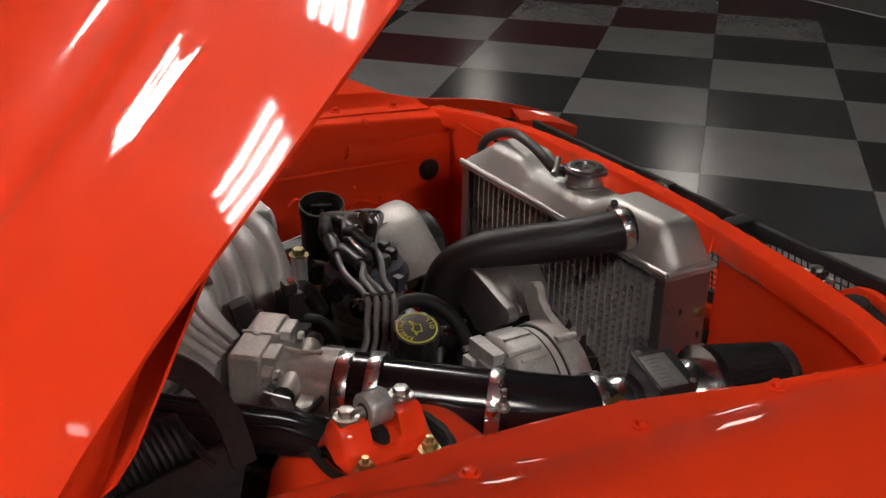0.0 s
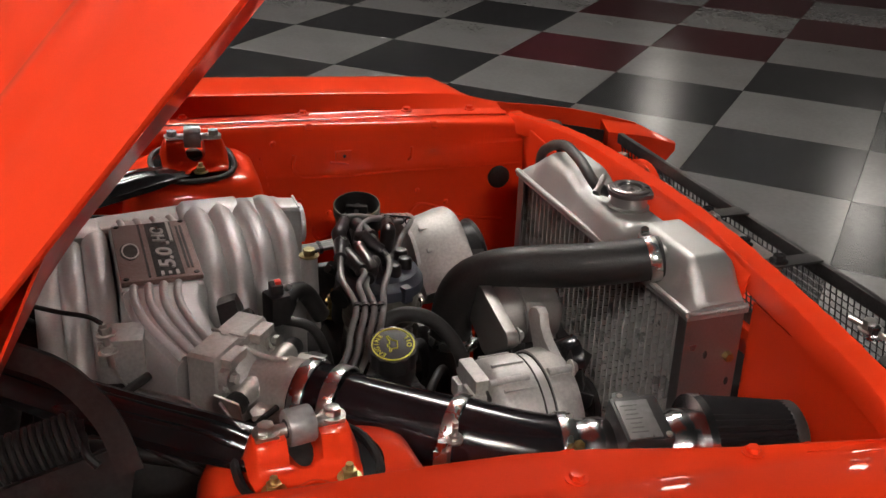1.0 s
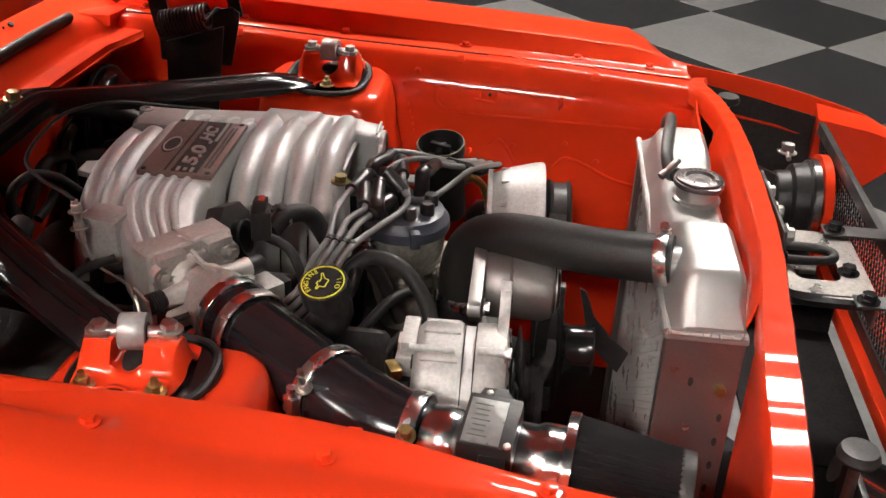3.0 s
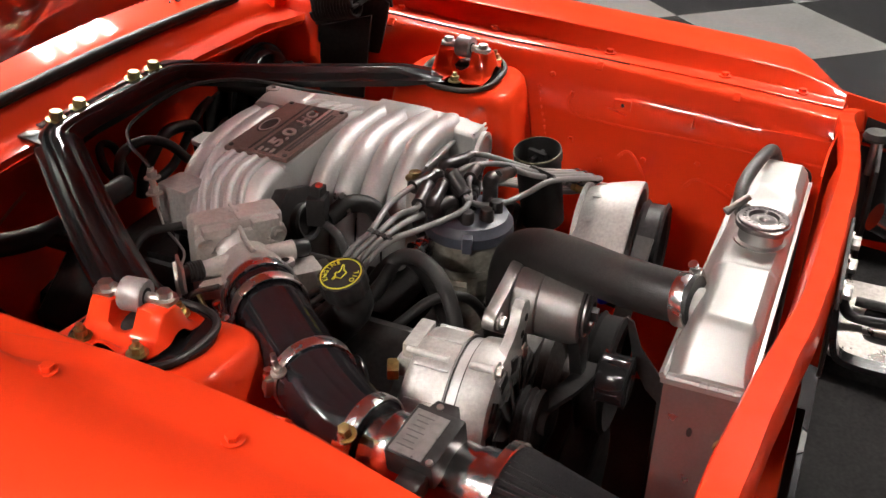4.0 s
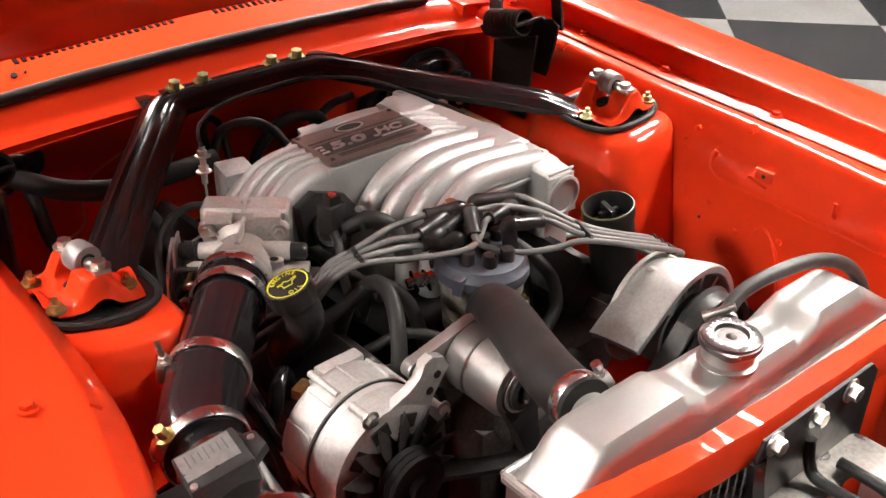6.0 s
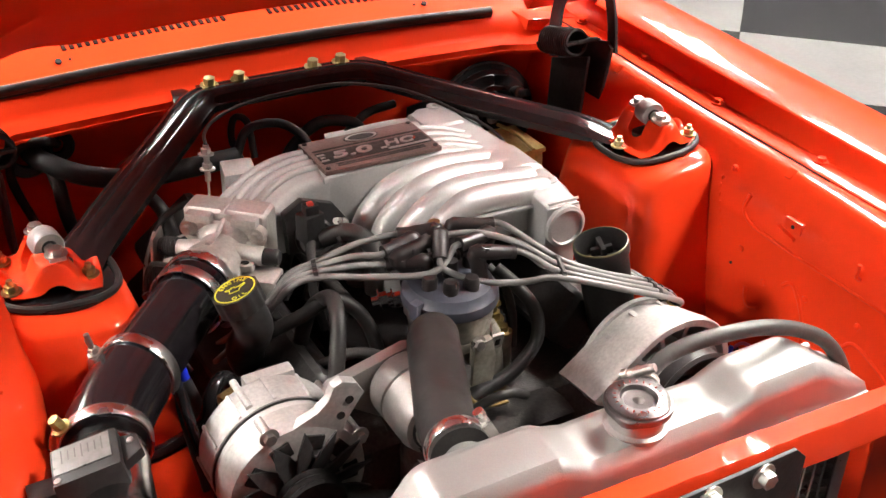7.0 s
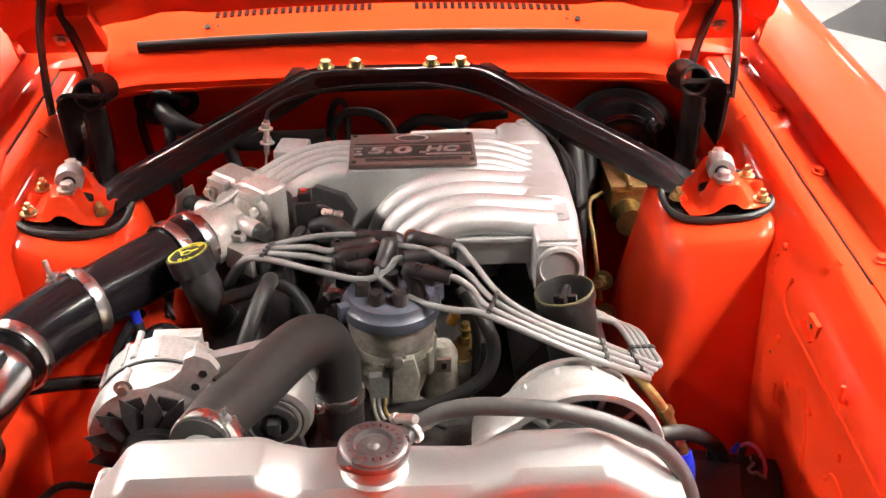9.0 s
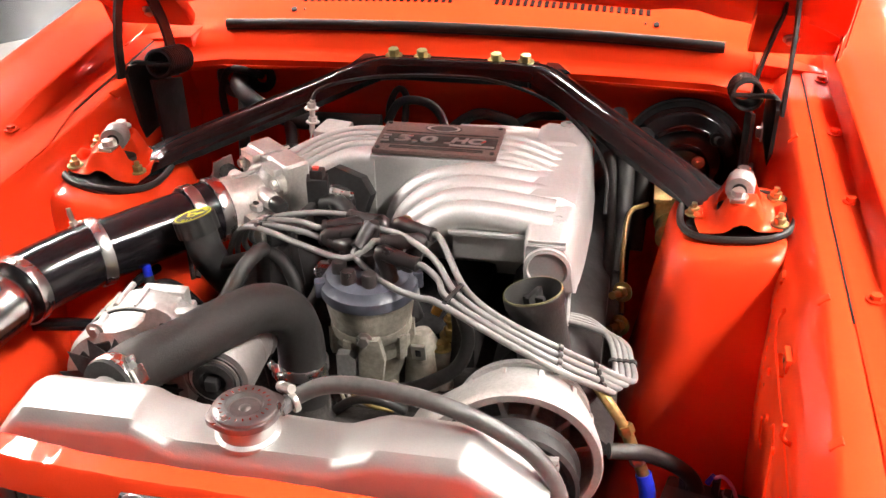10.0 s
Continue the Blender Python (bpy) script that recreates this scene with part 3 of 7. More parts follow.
# cowl: top panel with its air slots, front face, ledge, and the firewall under it
def cowl(u, v):
    x = -0.56 + 1.12 * u / 28
    bow = 1 - (x / 0.56) ** 2
    mid = max(0.0, min(1.0, (0.42 - abs(x)) / 0.06))
    rows = [(0.85, 0.905), (0.60, 0.897), (0.446, 0.8635), (0.425, 0.852), (0.412, 0.845), (0.402, 0.842), (0.395, 0.836), (0.386, 0.826), (0.380, 0.820), (0.372, 0.8175), (0.358, 0.817), (0.350, 0.8165), (0.347, 0.811), (0.350, 0.806)]
    y, z = rows[v]
    if v >= 6:
        y -= (1 - mid) * 0.02 + 0.05 * max(0, abs(x) - 0.19) * (1 if v >= 9 else 0.5)
    return (x, y + 0.012 * bow * (v < 4), z + 0.012 * bow * (1 if v < 3 else 0.4))


cowl_part = part("cowl", sheet(cowl, range(29), range(14), 0.003), RED, car)
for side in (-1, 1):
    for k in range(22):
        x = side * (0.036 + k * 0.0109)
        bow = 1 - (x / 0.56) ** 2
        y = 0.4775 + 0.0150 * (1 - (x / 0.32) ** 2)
        # a solid dark block drawn in place of each shaded opening
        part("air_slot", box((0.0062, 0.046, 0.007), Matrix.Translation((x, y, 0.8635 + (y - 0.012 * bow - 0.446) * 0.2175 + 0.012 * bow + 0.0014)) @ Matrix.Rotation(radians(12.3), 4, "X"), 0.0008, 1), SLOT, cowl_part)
    for dx, dy, r in ((0.278, 0.455, 0.0045), (0.262, 0.458, 0.0016), (0.262, 0.466, 0.0016), (0.268, 0.463, 0.0016)):
        part("cowl_hole", lathe([(0, 0), (r, 0), (r, 0.003), (0, 0.003)], toward((side * dx, dy - 0.012, 0.8685), (0, -0.45, 1)), 12), BLACKBAY, cowl_part)


def firewall(u, v):
    x = -0.47 + 0.94 * u / 24
    y = [0.352, 0.372, 0.378, 0.380, 0.385, 0.40][v] - 0.05 * max(0, abs(x) - 0.19)
    z = [0.812, 0.806, 0.76, 0.66, 0.5, 0.3][v]
    return (x, y + 0.006 * math.cos(x * 18), z)


lip = [(-0.42, 0.331, 0.8125), (-0.28, 0.340, 0.8135), (-0.16, 0.346, 0.8145), (0.0, 0.3475, 0.815), (0.16, 0.346, 0.8145), (0.28, 0.340, 0.8135), (0.42, 0.331, 0.8125)]
part("cowl_lip", sweep(lip, [(-0.005, -0.0012), (0.003, -0.0012), (0.003, 0.0018), (-0.005, 0.0018)], 6), RED, cowl_part)
part("firewall", sheet(firewall, range(25), range(6), 0.003), RED, car)
for side in (1, -1):
    part("cowl_side", box((0.10, 0.17, 0.02), Matrix.Translation((side * 0.465, 0.44, 0.835)) @ Matrix.Rotation(side * radians(6), 4, "Y"), 0.008), RED, cowl_part)
seal = thing("hood_seal", (0, 0.405, 0.85), "black rubber weatherstrip along the cowl edge", "seal")
SEAL = [(-0.375, 0.402, 0.856), (-0.2, 0.408, 0.861), (0, 0.410, 0.863), (0.2, 0.408, 0.861), (0.376, 0.402, 0.855)]
part("bulb", tube(SEAL, 0.0075, 12, 8), RUBBER, seal)
part("base_strip", sweep([Vector(p) + Vector((0, 0.004, -0.007)) for p in SEAL], [(-0.008, -0.002), (0.008, -0.002), (0.008, 0.002), (-0.008, 0.002)], 8), RUBBER, seal)

# hood, raised on its hinges
HOOD_BASE, HOOD_UP = Vector((0, 0.362, 0.893)), Vector((0, -0.660, 0.751)).normalized()
HOOD_OUT = Vector((0, 0.751, 0.660)).normalized()


def hood_skin(u, v):
    """u across from -1 to 1, v along from the rear edge to the nose."""
    x = u * (0.530 - 0.01 * v)
    crown = 0.040 * (1 - u * u) - 0.016 * abs(u) ** 10 * max(0.0, 1 - v / 0.12)
    ridge = 0.010 * (math.exp(-((abs(u) - 0.60) / 0.055) ** 2)) - 0.008 * math.exp(-((abs(u) - 0.47) / 0.06) ** 2) * min(1.0, v / 0.1) + 0.016 * math.exp(-(abs(u) / 0.34) ** 4) * min(1.0, v / 0.12)
    rear = -0.003 * max(0.0, 1 - v / 0.03)
    return HOOD_BASE + Vector((x, 0, 0)) + HOOD_UP * (1.18 * v) + HOOD_OUT * (crown + ridge + rear)


us = [-1, -0.985, -0.96, -0.92, -0.86] + [i / 16 for i in range(-13, 14)] + [0.86, 0.92, 0.96, 0.985, 1]
vs_ = [0, 0.008, 0.02, 0.04, 0.08, 0.15, 0.25, 0.35, 0.45, 0.55, 0.65, 0.75, 0.85, 0.92, 0.97, 1.0]
hood = part("hood", sheet(lambda i, j: hood_skin(us[i], vs_[j]), range(len(us)), range(len(vs_)), 0.0025), RED, car)


def hood_frame(u, v):
    """The pressed inner panel: a deep rim and flat fields between ribs."""
    rim = max(abs(u), abs(2 * v - 1))
    side_deep = 0.034 * min(1.0, 0.25 + v / 0.08) * (1.0 if v < 0.10 else min(1.0, max(0.0, (1 - abs(u)) / 0.12)))
    deep = (side_deep if abs(u) > 0.80 else 0.001 + 0.033 * min(1.0, v / 0.25)) if rim > 0.86 else 0.016
    rib = 0.012 * min(1.0, v / 0.2) if abs(abs(u) - 0.30) < 0.06 or abs(v - 0.45) < 0.04 else 0.0
    return hood_skin(u * 0.975, 0.012 + v * 0.976) - HOOD_OUT * (deep + rib + 0.004)


uf = [-1, -0.93, -0.88, -0.85, -0.6, -0.38, -0.34, -0.26, -0.22, 0, 0.22, 0.26, 0.34, 0.38, 0.6, 0.85, 0.88, 0.93, 1]
vf = [0, 0.04, 0.06, 0.08, 0.2, 0.39, 0.42, 0.48, 0.51, 0.7, 0.92, 0.94, 0.96, 1]
part("inner_panel", sheet(lambda i, j: hood_frame(uf[i], vf[j]), range(len(uf)), range(len(vf)), -0.002), RED, hood)
for side in (1, -1):
    fall = (1.0, 0.7, 0.12, 0.10, 0.10, 0.10)
    rim = [hood_skin(side * 0.995, v) for v in (0.004, 0.08, 0.14, 0.3, 0.6, 1.0)]
    part("side_flange", sheet(lambda i, j: rim[i] - HOOD_OUT * (0.012 * j * fall[i]) - Vector((side * (0.002 if j < 2 else 0.006 * (j - 1)), 0, 0)), range(6), range(4), 0.002), RED, hood)
    # rear corner pad where the hinge bolts on
    pad = Matrix.Translation(HOOD_BASE + Vector((side * 0.458, 0, 0)) + HOOD_UP * 0.05 - HOOD_OUT * 0.022) @ Matrix((Vector((1, 0, 0)), HOOD_UP, HOOD_OUT)).transposed().to_4x4()
    part("corner_pad", box((0.115, 0.10, 0.022), pad, 0.006), RED, hood)
    part("hood_bolt", hexbolt(HOOD_BASE + Vector((side * 0.452, 0, 0)) + HOOD_UP * 0.045 - HOOD_OUT * 0.034, -HOOD_OUT, 0.007, 0.006), STEEL, hood, "plated hood bolt")

# added black sheet that stands for the shade at the bay's underside
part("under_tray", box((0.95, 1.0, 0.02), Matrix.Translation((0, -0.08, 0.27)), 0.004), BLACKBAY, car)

# front wheels, out of sight under the fenders
for side in (1, -1):
    w = part("wheel", lathe([(0, -0.09), (0.17, -0.09), (0.18, -0.08), (0.18, 0.08), (0.17, 0.09), (0, 0.06)], toward((side * 0.60, 0.02, 0.30), (side, 0, 0)), 40), CAST, car)
    part("tyre", lathe([(0.18, -0.085), (0.25, -0.10), (0.285, -0.095), (0.30, -0.075), (0.30, 0.075), (0.285, 0.095), (0.25, 0.10), (0.18, 0.085)], toward((side * 0.60, 0.02, 0.30), (side, 0, 0)), 48), RUBBER, w)
# ---- radiator ----
radiator = thing("radiator", (-0.022, -0.49, 0.33), "brushed aluminium crossbar radiator with welded top tank", "radiator")


def tank_section(x):
    """Front lower, front upper, back upper, back lower of the welded top tank at x."""
    top = lerp_table([(-0.245, 0.804), (-0.240, 0.809), (-0.216, 0.841), (-0.209, 0.846), (-0.202, 0.848), (-0.112, 0.848), (-0.105, 0.846), (-0.083, 0.834), (-0.074, 0.831), (0.050, 0.831), (0.059, 0.832), (0.082, 0.842), (0.092, 0.845), (0.152, 0.845), (0.161, 0.843), (0.169, 0.838), (0.212, 0.809), (0.222, 0.803)], x)
    return top


XS = [-0.245, -0.240, -0.228, -0.216, -0.209, -0.202, -0.16, -0.112, -0.105, -0.095, -0.083, -0.074, -0.03, 0.050, 0.059, 0.070, 0.082, 0.092, 0.12, 0.152, 0.161, 0.169, 0.19, 0.212, 0.222]
rings = []
for x in XS:
    t = tank_section(x)
    mid = 1.0 if -0.085 < x < 0.05 else 0.0
    yf, yb = -0.513, -0.450 + 0.004 * mid
    b = min(0.008, (t - 0.797) * 0.4)
    rings.append([Vector(p) for p in ((x, yf, 0.794), (x, yf, t - b * 2), (x, yf + 0.002, t - b), (x, yf + b * 1.2, t), (x, yb - 0.016, t), (x, yb - 0.006, t - b * 0.5), (x, yb, t - b * 1.8), (x, yb + 0.012, 0.794))])
flat_shaded(part("top_tank", to_mesh("top_tank", skin(rings), BRUSHED, 44), BRUSHED, radiator))
# the seam is a hand-laid bead, thick and thin by turns
bead_rng = random.Random(5)


def bead(a, b, n):
    pts = [Vector(a).lerp(Vector(b), k / n) for k in range(n + 1)]
    rings = []
    for k, (p, d, nn, bb) in enumerate(frames_along(pts)):
        r = 0.0040 + (0.0003 if k % 2 else -0.0002) + bead_rng.uniform(-0.0002, 0.0002)
        rings.append([p + (nn * math.cos(math.pi * q / 4) + bb * math.sin(math.pi * q / 4)) * r for q in range(8)])
    return skin(rings)


part("weld_seam", joined(bead((-0.246, -0.439, 0.7965), (0.224, -0.439, 0.7965), 240), *[bead((x, -0.515, 0.7965), (x, -0.439, 0.7965), 44) for x in (-0.245,)]), BRUSHED, radiator)
part("header_plate", box((0.472, 0.080, 0.006), Matrix.Translation((-0.011, -0.4770, 0.7915)), 0.002), BRUSHED, radiator)
fins = []
for k in range(34):
    x = -0.234 + 0.448 * k / 33
    fins.append(box((0.0024, 0.058, 0.44), Matrix.Translation((x, -0.478, 0.567)), 0))
for f in fins:
    part("core_tube", f, CORE, radiator)
# folded fins between the tubes
zig = bmesh.new()
for k in range(33):
    x0 = -0.234 + 0.448 * k / 33 + 0.0015
    x1 = x0 + 0.0108
    for yb in (-0.4495, -0.5065):
        last = None
        for i in range(90):
            z = 0.35 + 0.44 * i / 89
            x = x0 if i % 2 else x1
            a, b = zig.verts.new((x, yb, z)), zig.verts.new((x, yb - 0.006 if yb > -0.49 else yb + 0.006, z))
            if last:
                zig.faces.new((last[0], a, b, last[1]))
            last = (a, b)
tagged(part("core_fin", zig, CORE, radiator), kind="stuff")
part("core_back", box((0.448, 0.046, 0.44), Matrix.Translation((-0.010, -0.478, 0.567)), 0), CORE, radiator)
for s, x in ((-1, -0.2415), (1, 0.2195)):
    plate = [box((0.0035, 0.074, 0.47), Matrix.Translation((x, -0.477, 0.555)), 0.001), box((0.016, 0.003, 0.47), Matrix.Translation((x - s * 0.008, -0.4415, 0.555)), 0.001), box((0.016, 0.003, 0.47), Matrix.Translation((x - s * 0.008, -0.5145, 0.555)), 0.001)]
    side_plate = part("side_plate", plate[0], PLATE, radiator)
    for flange in plate[1:]:
        part("plate_flange", flange, PLATE, side_plate)
    for z in (0.74, 0.70, 0.67, 0.64, 0.61):
        part("slot", lathe([(0, 0), (0.0026, 0), (0.0026, 0.0012), (0, 0.0012)], toward((x + s * 0.0012, -0.504 if z < 0.72 else -0.47, z), (s, 0, 0)) @ Matrix.Diagonal((1, 2.0, 1, 1)), 12), BLACKBAY, side_plate)
    part("drain_fitting", hexbolt((x, -0.499, 0.735), (s, 0, 0), 0.006, 0.008), BRASS, side_plate, "brass plug")
# filler neck and cap
neck = part("filler_neck", lathe([(0.0, 0.0), (0.026, 0.0), (0.0265, 0.004), (0.0230, 0.006), (0.0230, 0.016), (0.023, 0.018), (0.023, 0.0205), (0, 0.0205)], Matrix.Translation((-0.021, -0.484, 0.829)), 36), BRUSHED, radiator)
ears = []
for k in range(48):
    a = 2 * math.pi * k / 48
    r = 0.0280 + 0.0040 * max(0, math.cos(2 * (a - 0.6))) ** 6
    ears.append((r * math.cos(a), r * math.sin(a)))
rc = Matrix.Translation((-0.021, -0.484, 0.8495))
cap = part("radiator_cap", joined(prism(ears, 0.006, rc, 0.0016), lathe([(0.0, 0.005), (0.0262, 0.005), (0.0258, 0.0082), (0.0235, 0.0095), (0.0155, 0.0095), (0.0135, 0.0052), (0.0, 0.0052)], rc, 36)), CAPMETAL, radiator, "stamped dull chrome radiator cap")
part("cap_disc", lathe([(0, 0.0052), (0.0128, 0.0052), (0.012, 0.0064), (0.005, 0.0060), (0.003, 0.0075), (0.0, 0.0080)], rc, 28), material("browned_metal", (0.085, 0.072, 0.07), 0.38, metal=0.6, grain=0.2), cap)
for k in range(22):
    a = 2 * math.pi * k / 22
    part("cap_mark", box((0.0010, 0.0028, 0.0003), rc @ Matrix.Rotation(a, 4, "Z") @ Matrix.Translation((0.0, 0.0196, 0.0095)), 0), CHROME, cap)
part("overflow_spigot", tube([(-0.021, -0.484, 0.843), (0.006, -0.466, 0.844)], 0.004, 10, 1), BRUSHED, radiator)
part("hose_outlet", tube([(-0.160, -0.462, 0.823), (-0.159, -0.425, 0.819)], 0.0185, 24, 1), BRUSHED, radiator)
overflow = thing("overflow_hose", (0.1, -0.45, 0.7), "grey rubber overflow hose from filler neck to beside the radiator", "hose")
part("hose", tube([(0.001, -0.468, 0.844), (0.011, -0.456, 0.848), (0.030, -0.452, 0.858), (0.055, -0.454, 0.865), (0.085, -0.458, 0.867), (0.12, -0.463, 0.866), (0.155, -0.466, 0.857), (0.185, -0.468, 0.843), (0.209, -0.470, 0.826), (0.226, -0.476, 0.802), (0.234, -0.484, 0.768), (0.234, -0.488, 0.70), (0.232, -0.485, 0.60)], 0.0072, 12, 8), GREYHOSE, overflow)
part("spring_clip", band((0.010, -0.459, 0.846), (0.70, 0.70, 0.12), 0.0073, 0.005, screw=60), STEEL, overflow, "plated spring clip")

# ---- upper hose ----
upper = thing("radiator_hose", (-0.1, -0.3, 0.7), "thick black rubber upper radiator hose with clamps", "hose")
HOSE = [(-0.162, -0.447, 0.828), (-0.152, -0.405, 0.823), (-0.132, -0.36, 0.815), (-0.112, -0.315, 0.810), (-0.092, -0.272, 0.801), (-0.076, -0.244, 0.781), (-0.068, -0.232, 0.748), (-0.066, -0.230, 0.70), (-0.066, -0.230, 0.66)]
part("hose", tube(HOSE, 0.0252, 28, 8), RUBBER, upper)
part("clamp", band((-0.1600, -0.4375, 0.8262), (0.24, 1, -0.19), 0.0250, 0.013, screw=150), CLAMP, upper, "polished worm-drive clamp")
part("clamp", band((-0.066, -0.230, 0.705), (0, 0, 1), 0.0250, 0.013, screw=40), CLAMP, upper, "polished worm-drive clamp")
# a cast housing whose dark colour carries the shade below the hose
single("thermostat_housing", lathe([(0, 0.0), (0.036, 0.0), (0.036, 0.02), (0.026, 0.035), (0.023, 0.07), (0, 0.07)], Matrix.Translation((-0.066, -0.230, 0.615)), 24), DARK, "cast thermostat housing, darkened for the shade under the hose", "housing")

# ---- intake manifold ----
manifold = thing("intake_manifold", (0.03, 0.06, 0.66), "cast aluminium fuel injection upper intake with curved runners", "intake manifold")
# front runners: each one nearer the nose starts its bend a little further across
for k, y in enumerate((0.038, 0.008, -0.023, -0.054)):
    s = 0.011 * k
    pts = [(0.178, y, 0.7965), (0.125, y, 0.803), (0.085 + 0.3 * s, y, 0.8055), (0.050 + 0.6 * s, y, 0.803), (0.016 + s, y, 0.791), (-0.008 + s, y, 0.770), (-0.022 + s, y, 0.742), (-0.028 + s, y, 0.705), (-0.029 + s, y, 0.65)]
    part("runner", tube(pts, [0.0172, 0.0172, 0.0172, 0.0170, 0.0168, 0.0165, 0.016, 0.0155, 0.0155], 20, 6), CAST, manifold)
for k, y in enumerate((0.163, 0.192, 0.219)):
    dz = -0.006 * k
    pts = [(0.165, y, 0.784 + dz), (0.11, y, 0.789 + dz), (0.055, y, 0.788 + dz), (0.010, y, 0.779 + dz), (-0.020, y, 0.760 + dz), (-0.038, y, 0.730 + dz), (-0.046, y, 0.70), (-0.048, y, 0.65)]
    part("runner", tube(pts, 0.0160, 18, 6), CAST, manifold)
part("runner_web", box((0.110, 0.120, 0.045), Matrix.Translation((0.120, -0.005, 0.774)), 0.008), CAST, manifold)
part("runner_web", box((0.17, 0.075, 0.060), Matrix.Translation((0.080, 0.188, 0.745)), 0.014), CAST, manifold)
part("lower_flange", box((0.100, 0.008, 0.005), Matrix.Translation((0.112, -0.0690, 0.7895)), 0.002), CAST, manifold)


def plenum_body():
    """The raised block under the plaque: an upright front wall, rounded shoulders, a top that falls away to the side box."""
    rings = []
    for x, y0, y1, z1, c in ((-0.064, 0.062, 0.140, 0.812, 0.004), (-0.060, 0.057, 0.144, 0.8185, 0.004), (0.030, 0.057, 0.144, 0.8195, 0.004), (0.098, 0.057, 0.144, 0.8195, 0.006), (0.118, 0.057, 0.144, 0.8175, 0.008), (0.142, 0.057, 0.144, 0.8110, 0.010), (0.165, 0.057, 0.144, 0.8020, 0.010)):
        rings.append([Vector(p) for p in ((x, y0, 0.66), (x, y0, z1 - c), (x, y0 + c * 0.4, z1 - c * 0.35), (x, y0 + c, z1), (x, y1 - c, z1), (x, y1 - c * 0.4, z1 - c * 0.35), (x, y1, z1 - c), (x, y1, 0.66))])
    return skin(rings)


flat_shaded(part("plenum", plenum_body(), CAST, manifold))
for y in (0.070, 0.090, 0.110, 0.130):
    part("top_rib", tube([(0.092, y, 0.8185), (0.116, y, 0.8175), (0.142, y, 0.8108), (0.166, y, 0.8015), (0.186, y, 0.792)], 0.0042, 10, 4), CAST, manifold)
# the box along the driver's side, with its round front plug
SIDE = [(-0.0985, 0.154, 0.2040, 0.740, 0.7985), (-0.094, 0.152, 0.2070, 0.737, 0.8030), (-0.074, 0.152, 0.2080, 0.736, 0.8050), (-0.070, 0.150, 0.2090, 0.736, 0.8070), (-0.026, 0.150, 0.2120, 0.735, 0.8080), (0.060, 0.150, 0.2140, 0.732, 0.8050), (0.145, 0.150, 0.2120, 0.730, 0.8010), (0.222, 0.152, 0.2060, 0.730, 0.7960), (0.230, 0.156, 0.2010, 0.734, 0.7900)]
rings = []
for y, x0, x1, z0, z1 in SIDE:
    rings.append([Vector(p) for p in ((x0, y, z0), (x0, y, z1 - 0.006), (x0 + 0.002, y, z1 - 0.002), (x0 + 0.006, y, z1), (x1 - 0.018, y, z1 - 0.0005), (x1 - 0.010, y, z1 - 0.004), (x1 - 0.003, y, z1 - 0.014), (x1, y, z1 - 0.030), (x1 + 0.004, y, z0))])
flat_shaded(part("side_box", skin(rings), CAST, manifold))
# raised pads on the box, between the runners and beside the ribs
for y0, y1, x0, x1, z in ((-0.024, 0.058, 0.144, 0.207, 0.8155), (0.150, 0.222, 0.136, 0.205, 0.8045)):
    rings = []
    for y, d in ((y0, 0.008), (y0 + 0.008, 0.0), (y1 - 0.008, 0.0), (y1, 0.008)):
        rings.append([Vector(p) for p in ((x0 - 0.004, y, 0.78), (x0, y, z - 0.006 - d * 0.5), (x0 + 0.010, y, z - d), (x1 - 0.022, y, z - 0.001 - d), (x1 - 0.006, y, z - 0.009 - d), (x1, y, 0.78))])
    flat_shaded(part("raised_pad", skin(rings), CAST, manifold))
for z in (0.8015, 0.7955):
    part("front_lip", box((0.042, 0.003, 0.0032), Matrix.Translation((0.1775, -0.0965 - 0.3 * (0.8015 - z), z)), 0.0012), CAST, manifold)
part("end_plug", lathe([(0, 0), (0.0265, 0.0), (0.0265, 0.006), (0.0225, 0.0075), (0.021, 0.0045), (0.0, 0.0052)], toward((0.179, -0.0985, 0.770), (0, -1, 0)), 32), CAST, manifold)
for x, y, z in ((0.186, -0.052, 0.8085), (0.172, 0.214, 0.805)):
    part("bolt_boss", lathe([(0, 0), (0.011, 0), (0.010, 0.007), (0.004, 0.0075), (0.0035, 0.005), (0, 0.005)], Matrix.Translation((x, y, z - 0.0068)), 18), CAST, manifold)
part("rear_ear", prism([(-0.022, -0.012), (0.022, -0.012), (0.014, 0.014), (-0.014, 0.014)], 0.008, Matrix.Translation((0.035, 0.236, 0.772)), 0.002), CAST, manifold)
part("plenum_leg", box((0.046, 0.040, 0.16), Matrix.Translation((0.181, -0.074, 0.668)), 0.010), CAST, manifold)
part("bolt_column", lathe([(0, 0.70), (0.013, 0.70), (0.0105, 0.77), (0.0100, 0.797), (0, 0.797)], Matrix.Translation((0.015, -0.0765, 0)), 18), CAST, manifold)
part("column_bolt", hexbolt((0.015, -0.0765, 0.797), (0, 0, 1), 0.0078, 0.008), ZINC, manifold, "yellow zinc manifold bolt")
# plaque
plaque = part("plaque", prism([(-0.078, -0.043), (0.078, -0.043), (0.078, 0.043), (-0.078, 0.043)], 0.006, Matrix.Translation((0.020, 0.100, 0.8195)), 0.0015), PLAQUE, manifold, "dark plaque with silver 5.0 HO lettering")
PZ = 0.8262
part("dark_band", box((0.146, 0.030, 0.0012), Matrix.Translation((0.021, 0.0905, PZ - 0.0006)), 0.0003), DARK, plaque)
